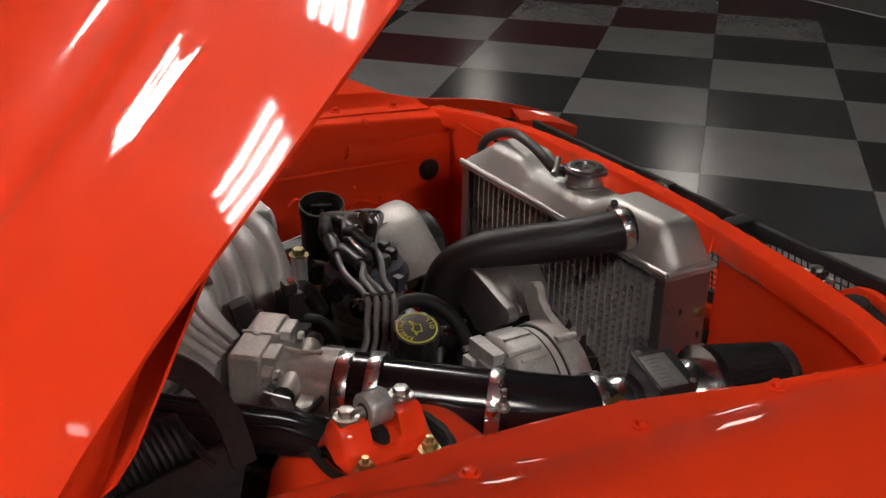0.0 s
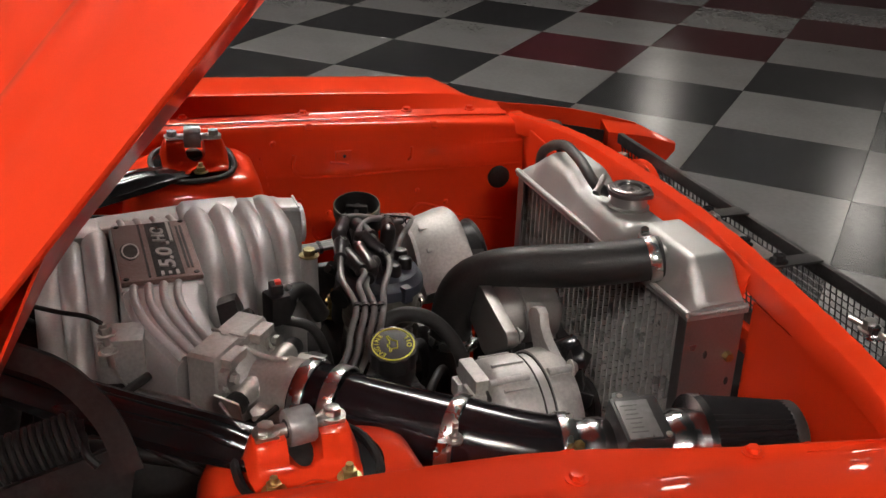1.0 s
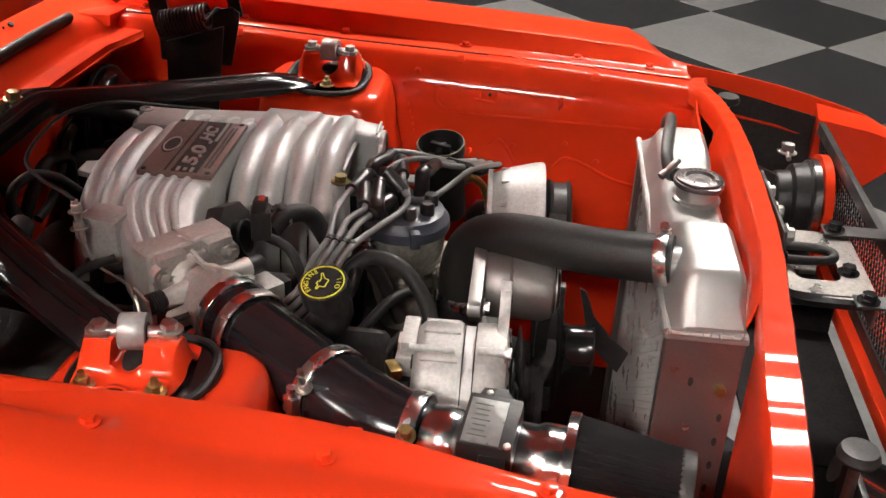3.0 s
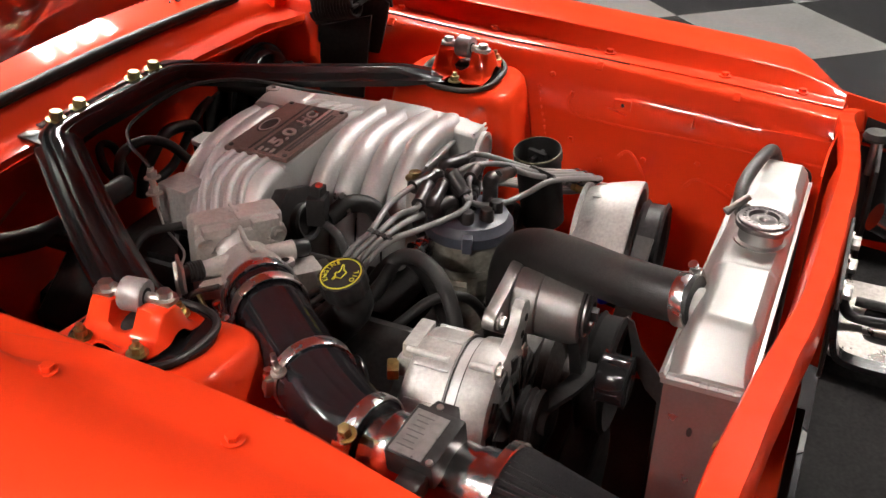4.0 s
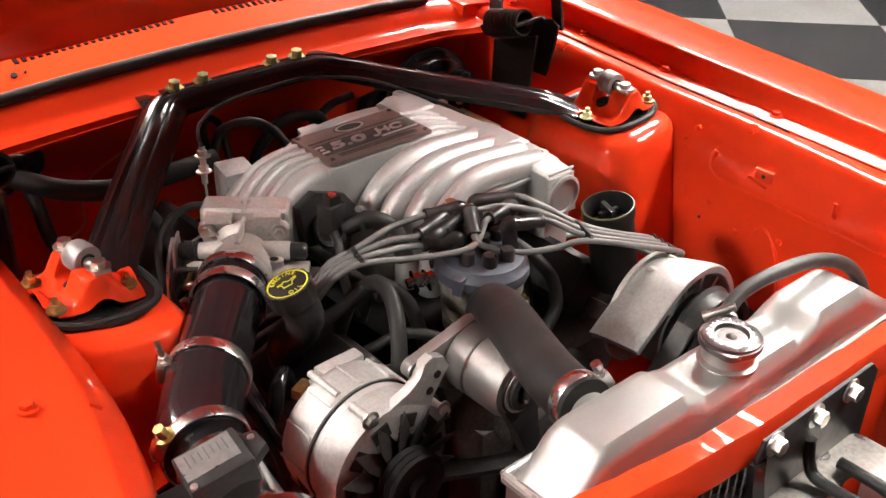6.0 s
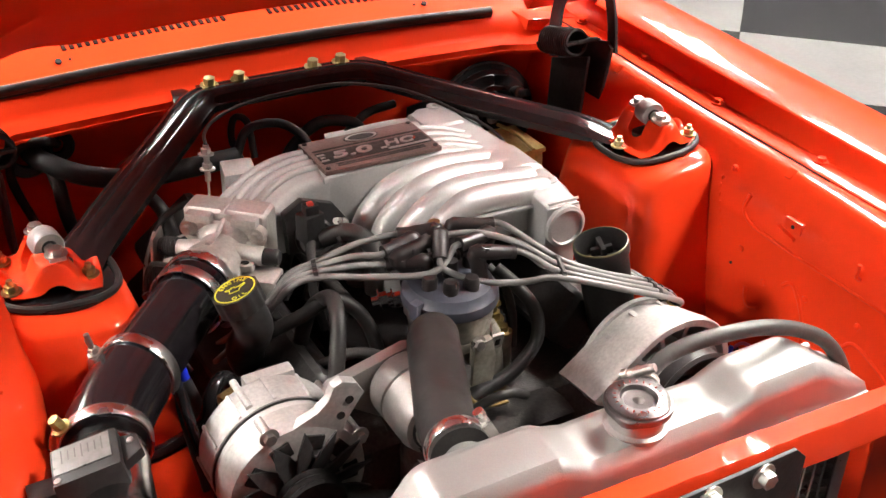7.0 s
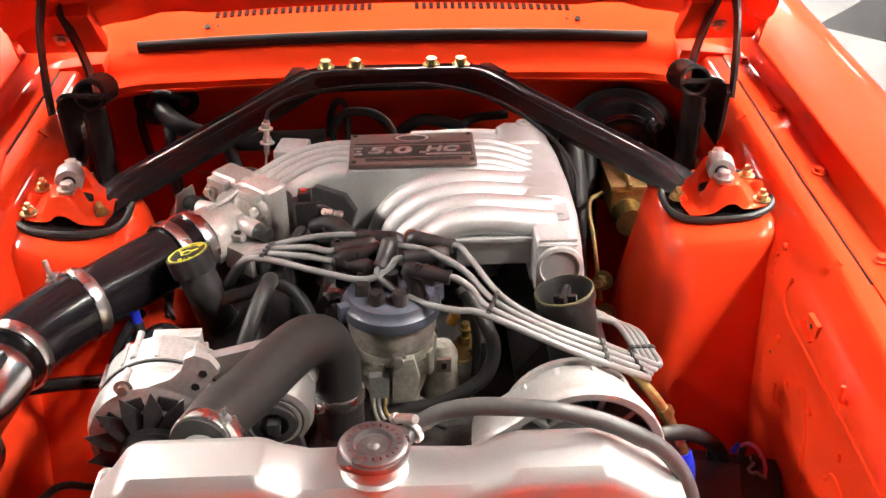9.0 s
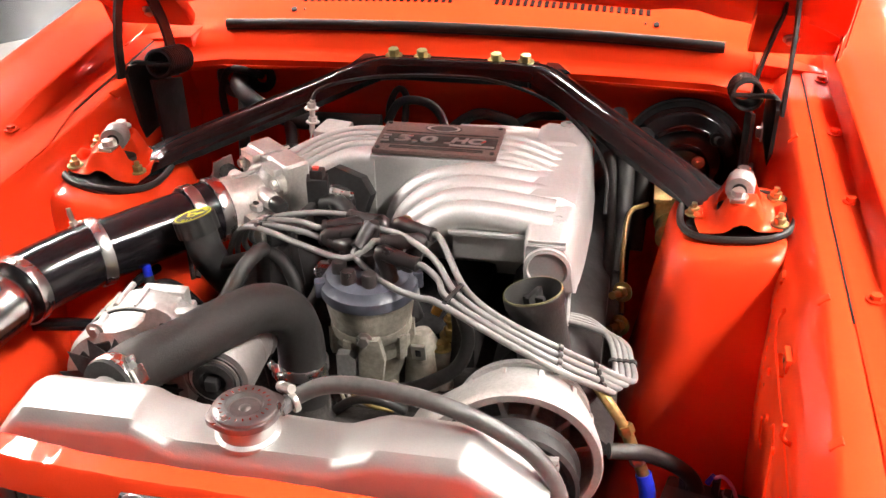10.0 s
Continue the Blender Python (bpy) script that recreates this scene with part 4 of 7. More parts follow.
for y, w in ((0.1125, 0.146), (0.0700, 0.118), (0.0655, 0.118)):
    part("groove", box((w, 0.0026, 0.0010), Matrix.Translation((0.021, y, PZ - 0.0005)), 0), DARK, plaque)
SLANT = Matrix(((1, 0.25, 0, 0), (0, 1, 0, 0), (0, 0, 1, 0), (0, 0, 0, 1)))
lettering("5.0", 0.031, Matrix.Translation((-0.008, 0.0905, PZ)) @ SLANT @ Matrix.Diagonal((1.42, 0.76, 1, 1)), 0.0014, SILVER, "numeral", plaque, bold=0.0008)
lettering("HO", 0.027, Matrix.Translation((0.0585, 0.0925, PZ)) @ SLANT @ Matrix.Diagonal((1.05, 0.74, 1, 1)), 0.0014, SILVER, "letter", plaque, bold=0.0006)
for x0, x1, y in ((-0.052, -0.042, 0.0985), (-0.050, -0.044, 0.0905), (-0.052, -0.042, 0.0825), (0.028, 0.036, 0.0845), (0.036, 0.092, 0.0795)):
    part("stripe", box((x1 - x0, 0.0034, 0.0018), Matrix.Translation(((x0 + x1) / 2, y, PZ)), 0), SILVER, plaque)
part("oval_rim", lathe([(0, 0), (0.0175, 0), (0.0175, 0.0006), (0, 0.0006)], Matrix.Translation((0.020, 0.128, PZ - 0.0006)) @ Matrix.Diagonal((1.35, 0.6, 1, 1)), 30), DARK, plaque)
part("oval_mark", lathe([(0, 0), (0.016, 0), (0.016, 0.0009), (0.0135, 0.0009), (0.013, 0.0002), (0, 0.0002)], Matrix.Translation((0.020, 0.127, PZ - 0.0004)) @ Matrix.Diagonal((1.35, 0.6, 1, 1)), 30), SILVER, plaque)
for x in (-0.052, 0.092):
    for y in (0.063, 0.137):
        part("plaque_screw", lathe([(0, 0), (0.0032, 0), (0.0028, 0.0014), (0, 0.0016)], Matrix.Translation((x, y, PZ - 0.0004)), 12), DARK, plaque)
# side neck with four ribs, throttle body and spacer
AX = Vector((-0.65, -0.76, 0)).normalized()
AC = Vector((0.76, -0.65, 0)).normalized()
NECK = []
for k in range(9):
    f = k / 8
    c0 = Vector((-0.055, 0.100, 0)).lerp(Vector((-0.158, 0.078, 0)), f) + Vector((0.0, 0.012, 0)) * math.sin(f * math.pi)
    across = Vector((0.0, -1.0, 0)).lerp(AC, f).normalized()
    half = 0.046 + (0.042 - 0.046) * f
    top = 0.818 - 0.026 * f ** 2.0
    low = 0.71 + 0.025 * f
    NECK.append((c0, across, half, top, low))
rings = []
for c0, across, half, top, low in NECK:
    ring = []
    for a, z in ((-1, low), (-1, top - 0.012), (-0.9, top - 0.003), (-0.75, top), (0.75, top), (0.9, top - 0.003), (1, top - 0.012), (1, low)):
        p = c0 + across * (half * a)
        ring.append(Vector((p.x, p.y, z)))
    rings.append(ring)
throttle_neck = part("neck", skin(rings), CAST, manifold)
for a in (-0.66, -0.32, 0.02, 0.36):
    part("rib", tube([Vector((*(c0 + across * (half * a)).xy, top + 0.0008)) for c0, across, half, top, low in NECK], 0.0046, 10, 3), CAST, throttle_neck)
TBC = Vector((-0.184, 0.047, 0.0))
TBM = Matrix((AC, AX, Vector((0, 0, 1)))).transposed().to_4x4()


def tb(x, y, z):
    """Local throttle body place: across, forward along its bore, height."""
    p = TBC + AC * x + AX * y
    return Vector((p.x, p.y, z))


def tbm(x, y, z):
    return Matrix.Translation(tb(x, y, z)) @ TBM


body = part("throttle_body", box((0.099, 0.036, 0.100), tbm(0.0, -0.006, 0.766), 0.009, 3), BODYCAST, manifold)
part("bolt_flange", prism([(-0.050, -0.008), (-0.0475, 0.009), (-0.040, 0.0125), (-0.033, 0.008), (0.033, 0.008), (0.040, 0.0125), (0.0475, 0.009), (0.050, -0.008), (0.046, -0.014), (0.034, -0.020), (0.026, -0.046), (-0.026, -0.046), (-0.034, -0.020), (-0.046, -0.014)], 0.006,
                          Matrix.Translation(tb(0, 0.0115, 0.793)) @ Matrix((AC, Vector((0, 0, 1)), -AX)).transposed().to_4x4() @ Matrix.Rotation(math.pi, 4, "Y"), 0.0015), BODYCAST, body)
part("bore", lathe([(0, -0.006), (0.040, -0.006), (0.0385, 0.000), (0.031, 0.007), (0.030, 0.016), (0.035, 0.034), (0.0355, 0.06), (0, 0.06)], toward(tb(0.0, 0.02, 0.765), AX), 36), BODYCAST, body)
for x in (-0.0405, 0.0405):
    part("boss", lathe([(0, 0), (0.0105, 0), (0.0098, 0.008), (0.0088, 0.009), (0, 0.009)], toward(tb(x, 0.012, 0.794), AX), 20), BODYCAST, body)
    part("throttle_bolt", hexbolt(tb(x, 0.0205, 0.794), AX, 0.0060, 0.006), STEEL, body, "plated bolt")
for z, w, f in ((0.8020, 0.074, 0.0150), (0.7895, 0.060, 0.0185)):
    part("cast_rib", box((w, 0.007, 0.0026), tbm(0.0, f, z), 0.0009), BODYCAST, body)
part("spine", tube([tb(0.0, 0.008, 0.806), tb(0.0, 0.024, 0.8005), tb(0.0, 0.040, 0.799), tb(0.0, 0.060, 0.8005)], 0.0030, 10, 3), BODYCAST, body)
part("top_ridge", box((0.0036, 0.040, 0.003), tbm(0.0, -0.004, 0.8168), 0.0010), BODYCAST, body)
for x in (-0.027, 0.027):
    part("top_step", box((0.030, 0.014, 0.010), tbm(x, 0.016, 0.8085), 0.0020), BODYCAST, body)
part("gate_stub", lathe([(0, 0), (0.006, 0), (0.005, 0.002), (0, 0.0025)], tbm(0.0, -0.008, 0.8158), 14), STEEL, body, "ground bright casting gate")
for x in (-1, 1):
    part("gusset", prism([(0.0, 0.0), (0.026, 0.0), (0.010, -0.026), (0.0, -0.032)], 0.009, Matrix.Translation(tb(0.018 * x, 0.014, 0.786)) @ Matrix((AC * x, Vector((0, 0, 1)), AX)).transposed().to_4x4(), 0.002), BODYCAST, body)
# throttle shaft: spring, lever and stop on one side, sensor on the other
part("shaft_housing", tube([tb(-0.020, 0.034, 0.776), tb(-0.048, 0.034, 0.776)], [0.012, 0.0092], 18, 1), BODYCAST, body)
spring = part("throttle_spring", tube([tb(-0.049 - 0.00028 * k, 0.034 + 0.0105 * math.cos(k * math.pi / 5), 0.776 + 0.0105 * math.sin(k * math.pi / 5)) for k in range(61)], 0.0011, 6, 1), SATIN, body, "dark coiled return spring")
part("spring_core", tube([tb(-0.048, 0.034, 0.776), tb(-0.070, 0.034, 0.776)], 0.0085, 14, 1), DARK, spring)
part("throttle_lever", prism([(-0.02, -0.012), (0.012, -0.016), (0.024, 0.0), (0.010, 0.020), (-0.016, 0.014)], 0.003, tbm(-0.074, 0.034, 0.774) @ Matrix.Rotation(radians(90), 4, "Y"), 0.001), STEEL, body)
part("linkage_rod", tube([tb(-0.077, 0.030, 0.790), tb(-0.080, 0.052, 0.765), tb(-0.078, 0.070, 0.735)], 0.0022, 8, 4), STEEL, body)
part("stop_screw", tube([tb(-0.058, 0.044, 0.752), tb(-0.058, 0.076, 0.752)], 0.0028, 8, 1), BRASS, body)
part("side_lug", prism([(0.014, -0.008), (-0.010, -0.008), (-0.017, 0.0), (-0.010, 0.008), (0.014, 0.008)], 0.006, tbm(-0.042, 0.054, 0.764), 0.0015), BODYCAST, body)
part("bypass_valve", tube([tb(0.014, 0.032, 0.776), tb(0.053, 0.032, 0.776)], 0.0112, 20, 1), BODYCAST, body)
part("sensor_end", tube([tb(0.053, 0.032, 0.776), tb(0.068, 0.032, 0.776), tb(0.071, 0.032, 0.776)], [0.0100, 0.0098, 0.0075], 18, 1), PLASTIC, body, "black sensor end")
ear = part("side_lug", prism([(-0.016, -0.0075), (0.010, -0.0075), (0.0165, -0.004), (0.0175, 0.0), (0.0165, 0.004), (0.010, 0.0075), (-0.016, 0.0075)], 0.008, tbm(0.030, 0.050, 0.768), 0.0018), BODYCAST, body)
part("lug_hole", lathe([(0, 0), (0.0036, 0), (0.0036, 0.0008), (0, 0.0008)], tbm(0.037, 0.050, 0.7762) @ Matrix.Diagonal((1.35, 1, 1, 1)), 14), BLACKBAY, ear)
part("idle_casting", box((0.046, 0.034, 0.030), tbm(0.052, 0.050, 0.750), 0.004), BODYCAST, body)
part("idle_plug", box((0.014, 0.022, 0.022), tbm(0.081, 0.050, 0.750), 0.003), PLASTIC, body, "black connector")
part("rear_block", box((0.040, 0.045, 0.05), Matrix.Translation((-0.135, 0.150, 0.785)) @ Matrix.Rotation(radians(-10), 4, "Z"), 0.005), ALLOY, manifold)
single("sensor_plug", joined(box((0.026, 0.022, 0.034), Matrix.Translation((-0.108, -0.012, 0.800)) @ Matrix.Rotation(radians(15), 4, "Z"), 0.003), box((0.016, 0.014, 0.012), Matrix.Translation((-0.107, -0.012, 0.822)), 0.002)), PLASTIC, "black plastic sensor connector on the throttle body", "connector")
single("plug_clip", box((0.007, 0.006, 0.004), Matrix.Translation((-0.108, -0.014, 0.8295)), 0.001), material("red_clip", (0.55, 0.05, 0.03), 0.5), "small red locking clip on connector", "clip")
port = thing("breather_fitting", (-0.085, 0.03, 0.74), "black moulded breather fitting with open round mouth", "fitting")
part("mouth", lathe([(0.0165, -0.012), (0.0225, -0.012), (0.0235, 0.018), (0.0205, 0.020), (0.0165, 0.018)], toward((-0.092, 0.026, 0.765), (-0.12, -1, 0.30)), 28), PLASTIC, port)
part("shell", prism([(-0.034, -0.026), (0.030, -0.026), (0.040, 0.006), (0.026, 0.026), (-0.010, 0.036), (-0.034, 0.022)], 0.022, toward((-0.088, 0.040, 0.770), (-0.12, -1, 0.30)), 0.004), PLASTIC, port)
part("throat", lathe([(0, 0), (0.0168, 0), (0.0168, 0.002), (0, 0.002)], toward((-0.092, 0.034, 0.762), (-0.12, -1, 0.30)), 24), BLACKBAY, port)

# ---- intake tract: silicone hoses, air meter, cone filter ----
tract = thing("intake_hose", (-0.33, -0.1, 0.7), "glossy dark silicone intake hose with polished clamps", "intake hose")
C = [Vector(p) for p in ((-0.236, -0.010, 0.764), (-0.258, -0.036, 0.764), (-0.300, -0.086, 0.763), (-0.342, -0.136, 0.762), (-0.368, -0.170, 0.760), (-0.388, -0.203, 0.758), (-0.399, -0.240, 0.757))]
part("straight_hose", tube(C[:4], 0.0360, 32, 6), SILICONE, tract)
part("elbow_hose", tube(C[3:6] + [Vector((-0.394, -0.226, 0.757))], 0.0385, 32, 6), SILICONE, tract)
part("coupler", tube(C[:2], 0.0385, 32, 4), SILICONE, tract)
for k, (p, w, r, s) in enumerate((((C[0] + C[1]) / 2 + AX * -0.008, AX, 0.0392, 200), (C[1] + AX * 0.006, AX, 0.0392, 200), (C[3] - AX * 0.002, AX, 0.0392, 175), (Vector((-0.392, -0.219, 0.7575)), Vector((-0.22, -1, 0)), 0.0392, 160))):
    part("clamp", band(p, w, r, 0.014, screw=s), CLAMP, tract, "polished worm-drive clamp")
part("clamp_bolt", joined(hexbolt(C[3] + Vector((-0.032, 0.018, 0.022)), (-0.3, 0.1, 1), 0.005, 0.006, stud=0.012), tube([C[3] + Vector((-0.032, 0.018, 0.022)), C[3] + Vector((-0.037, 0.02, 0.045))], 0.0028, 8, 1)), STEEL, tract)
part("clamp_bolt", hexbolt(Vector((-0.425, -0.214, 0.785)), (-0.5, 0, 1), 0.0055, 0.012), BRASS, tract)

meter = thing("air_flow_meter", (-0.405, -0.28, 0.72), "polished air flow meter with black ribbed sensor block", "air meter")
MW = Vector((-0.13, -1.0, -0.02)).normalized()
MO = Vector((-0.394, -0.226, 0.757))
MT = toward(MO, MW)
part("meter_tube", lathe([(0.030, 0.0), (0.033, 0.0), (0.033, 0.012), (0.0345, 0.014), (0.0345, 0.030), (0.033, 0.032), (0.033, 0.095), (0.036, 0.100), (0.036, 0.112), (0.031, 0.112)], MT, 36), CHROME, meter)
BM = Matrix.Translation(MO + MW * 0.057 + Vector((-0.014, 0.0, 0.0345))) @ Matrix.Rotation(radians(-8), 4, "Z") @ Matrix.Rotation(radians(-12), 4, "Y")
block = part("sensor_block", box((0.056, 0.046, 0.028), BM, 0.004), PLASTIC, meter, "black plastic sensor block with a bright foil plate")
part("block_foot", box((0.048, 0.040, 0.030), BM @ Matrix.Translation((0.004, 0.0, -0.016)), 0.003), PLASTIC, block)
part("side_wing", prism([(0.0, -0.018), (0.018, -0.006), (0.016, 0.014), (0.0, 0.019)], 0.010, BM @ Matrix.Translation((0.026, 0.0, -0.004)), 0.002), PLASTIC, block)
part("block_label", box((0.047, 0.031, 0.0014), BM @ Matrix.Translation((-0.002, 0.004, 0.0143)), 0.0004), LABELGREY, block, "scuffed grey foil label")
for k in range(7):
    part("print_bar", box((0.0011, 0.011 if k % 3 else 0.016, 0.0004), BM @ Matrix.Translation((-0.018 + 0.0055 * k, 0.008, 0.0151)), 0), LETTERBAR, block)
for x, y, z in ((-0.023, -0.018, 0.0135), (0.036, 0.008, 0.0055)):
    part("block_screw", lathe([(0, 0), (0.0034, 0), (0.003, 0.0016), (0, 0.002)], BM @ Matrix.Translation((x, y, z)), 14), STEEL, block, "bright screw head")
part("block_plug", box((0.026, 0.022, 0.02), Matrix.Translation(MO + MW * 0.06 + Vector((-0.052, 0.0, 0.022))), 0.003), PLASTIC, meter)

cone = thing("air_filter", (-0.41, -0.40, 0.70), "black cone air filter with chrome end ring", "air filter")
FT = toward(MO + MW * 0.112, MW)
part("filter_ring", lathe([(0.031, -0.006), (0.036, -0.006), (0.036, 0.006), (0.049, 0.008), (0.0495, 0.016), (0.046, 0.018), (0.031, 0.018)], FT, 44), CHROME, cone)
pleats = []
for h, r in ((0.018, 0.045), (0.045, 0.042), (0.075, 0.038), (0.104, 0.034)):
    pleats.append([FT @ Vector(((r + (0.0022 if k % 2 else -0.0012)) * math.cos(2 * math.pi * k / 88), (r + (0.0022 if k % 2 else -0.0012)) * math.sin(2 * math.pi * k / 88), h)) for k in range(88)])
part("pleated_cone", skin(pleats), FILTER, cone)
part("filter_tip", lathe([(0.0, 0.102), (0.0355, 0.102), (0.0365, 0.105), (0.0355, 0.114), (0.030, 0.118), (0, 0.118)], FT, 40), RUBBER, cone)

# ---- oil filler ----
filler = thing("oil_filler", (-0.229, -0.105, 0.68), "black oil filler cap with yellow engine oil print on its neck", "oil cap")
ON = Vector((-0.285, 0.115, 0.95)).normalized()
OP = Vector((-0.229, -0.105, 0.805))
OM = toward(OP, ON)
OMR = OM @ Matrix.Rotation(radians(97), 4, "Z")
part("filler_neck", tube([OP - ON * 0.02, OP - ON * 0.05, (-0.215, -0.07, 0.70), (-0.19, -0.05, 0.64)], 0.0205, 20, 5), PLASTIC, filler)
grip = []
for k in range(72):
    a = 2 * math.pi * k / 72
    r = 0.0252 - (0.0010 if (k // 3) % 2 else 0.0)
    grip.append((r * math.cos(a), r * math.sin(a)))
lid = part("cap", prism(grip, 0.022, OM @ Matrix.Translation((0, 0, -0.022)), 0.0016), PLASTIC, filler)
part("printed_ring", lathe([(0.0205, 0.0), (0.0219, 0.0), (0.0219, 0.0006), (0.0205, 0.0006)], OM, 48), YELLOW, lid)
for word, mid, step, way in (("ENGINE", 98, 19.5, 1), ("OIL", 284, 19.5, -1)):
    for k, ch in enumerate(word):
        a = radians(mid - way * (k - (len(word) - 1) / 2) * step)
        lettering(ch, 0.0072, OMR @ Matrix.Rotation(a - way * math.pi / 2, 4, "Z") @ Matrix.Translation((0, 0.0166 * way, 0.0003)), 0.0003, YELLOW, "printed_letter", lid)
can = [(-0.010, 0.0035), (-0.004, 0.0035), (-0.0035, 0.0055), (0.0, 0.0055), (0.0, 0.0035), (0.004, 0.0035), (0.0105, 0.0065), (0.0112, 0.0050), (0.0055, 0.0005), (0.004, -0.0045), (-0.0055, -0.0045), (-0.006, 0.0015), (-0.010, 0.0020)]
part("printed_can", joined(*[tube([OMR @ Vector((*p, 0.0003)), OMR @ Vector((*q, 0.0003))], 0.0006, 6, 1) for p, q in zip(can, can[1:] + can[:1])]), YELLOW, lid)

# ---- distributor, leads and coil ----
dist = thing("distributor", (-0.008, -0.165, 0.62), "distributor with blue-grey cap on a worn alloy body", "distributor")
DB = Matrix.Translation((-0.009, -0.157, 0.016))
part("cap", lathe([(0, 0.744), (0.0525, 0.744), (0.0535, 0.747), (0.0525, 0.756), (0.0485, 0.760), (0.046, 0.766), (0.036, 0.770), (0, 0.772)], DB, 40), CAPBLUE, dist)
part("adapter", lathe([(0, 0.700), (0.040, 0.700), (0.045, 0.712), (0.048, 0.728), (0.0485, 0.744), (0, 0.744)], DB, 36), WORN, dist)
part("housing", lathe([(0, 0.58), (0.026, 0.58), (0.028, 0.63), (0.035, 0.650), (0.039, 0.672), (0.043, 0.676), (0.043, 0.688), (0.038, 0.692), (0.038, 0.70), (0, 0.70)], DB, 32), WORN, dist)
part("module", prism([(-0.014, -0.03), (0.012, -0.03), (0.016, 0.0), (0.010, 0.026), (-0.012, 0.022)], 0.010, DB @ Matrix.Translation((0.012, -0.046, 0.690)) @ Matrix.Rotation(radians(90), 4, "X"), 0.002), WORN, dist)
part("harness_plug", prism([(-0.010, -0.018), (0.010, -0.018), (0.012, 0.012), (0.004, 0.018), (-0.010, 0.016)], 0.014, DB @ Matrix.Translation((-0.016, -0.044, 0.676)) @ Matrix.Rotation(radians(86), 4, "X"), 0.003), MIDGREY, dist)
for k, (dx, mat) in enumerate(((-0.022, WORN), (-0.016, WIRE), (-0.010, BRASS))):
    part("pigtail", tube([DB @ Vector((dx, -0.058, 0.668)), DB @ Vector((dx + 0.002, -0.066, 0.652)), DB @ Vector((dx + 0.012 + 0.004 * k, -0.070, 0.640)), DB @ Vector((0.03 + 0.004 * k, -0.066, 0.632))], 0.0022, 8, 5), mat, dist)
part("hold_down", prism([(-0.030, -0.010), (0.018, -0.012), (0.030, 0.0), (0.018, 0.012), (-0.030, 0.010)], 0.006, DB @ Matrix.Translation((0.030, -0.030, 0.628)) @ Matrix.Rotation(radians(-40), 4, "Z"), 0.0015), WORN, dist)
part("hold_bolt", hexbolt(DB @ Vector((0.040, -0.040, 0.634)), (0, 0, 1), 0.007, 0.008), BRASS, dist)
part("clip_lug", box((0.016, 0.012, 0.020), DB @ Matrix.Rotation(radians(20), 4, "Z") @ Matrix.Translation((0.051, 0.0, 0.752)), 0.003), CAPBLUE, dist)
part("clip_lug", box((0.016, 0.012, 0.020), DB @ Matrix.Rotation(radians(200), 4, "Z") @ Matrix.Translation((0.051, 0.0, 0.752)), 0.003), CAPBLUE, dist)
for k, a in enumerate((-150, -110, -70, -30, 10)):
    part("body_rib", box((0.008, 0.012, 0.030), DB @ Matrix.Rotation(radians(a), 4, "Z") @ Matrix.Translation((0.044, 0, 0.688)), 0.002), WORN, dist)
part("clamp_screw", hexbolt(DB @ Vector((0.006, -0.052, 0.712)), (0, -1, 0.2), 0.006, 0.006), STEEL, dist)
part("clamp_ring", lathe([(0.039, 0.697), (0.0445, 0.697), (0.0455, 0.702), (0.0445, 0.709), (0.039, 0.709)], DB, 36), WORN, dist)
POSTS = []
for k in range(8):
    a = 2 * math.pi * k / 8 + 0.3
    POSTS.append(Vector((-0.009 + 0.031 * math.cos(a), -0.157 + 0.031 * math.sin(a), 0.784)))
    part("terminal", lathe([(0, 0), (0.0085, 0), (0.0085, 0.018), (0.0070, 0.021), (0, 0.022)], Matrix.Translation(POSTS[-1] - Vector((0, 0, 0.006))), 14), BOOT, dist)
part("centre_terminal", lathe([(0, 0), (0.009, 0), (0.008, 0.024), (0, 0.025)], Matrix.Translation((-0.009, -0.157, 0.782)), 14), BOOT, dist)


def lead(foot, elbow, tip, pts, label="grey silicone ignition lead with brown-black boot"):
    """A boot that rises from the cap and bends over towards its lead."""
    w = thing("ignition_lead", foot, label, "ignition lead", "ignition leads")
    foot, elbow, tip = Vector(foot), Vector(elbow), Vector(tip)
    d = (tip - elbow).normalized()
    rise = foot.lerp(elbow, 0.55)
    boot = part("boot", tube([foot, rise, elbow, elbow.lerp(tip, 0.4), tip], [0.0088, 0.0090, 0.0092, 0.0086, 0.0074], 14, 4), BOOT, w, "brown-black rubber boot")
    part("boot_collar", lathe([(0.004, 0), (0.0080, 0), (0.0080, 0.005), (0.004, 0.005)], toward(tip - d * 0.004, d), 14), BOOT, boot)
    part("lead", tube([tip - d * 0.004, tip + d * 0.008] + pts, 0.0036, 10, 6), WIRE, w)


TIE_L, TIE_R = Vector((-0.142, -0.106, 0.804)), Vector((0.094, -0.211, 0.796))


def left_run(n):
    """Through the first separator and down behind the oil filler."""
    o = Vector((0.0042, 0.0092, 0.0)) * (1.5 - n)
    return [TIE_L + o, TIE_L + Vector((-0.026, 0.012, -0.014)) + o, TIE_L + Vector((-0.048, 0.034, -0.055)) + o * 1.2, Vector((-0.205 - 0.01 * n, -0.02 + 0.03 * (3 - n), 0.66))]


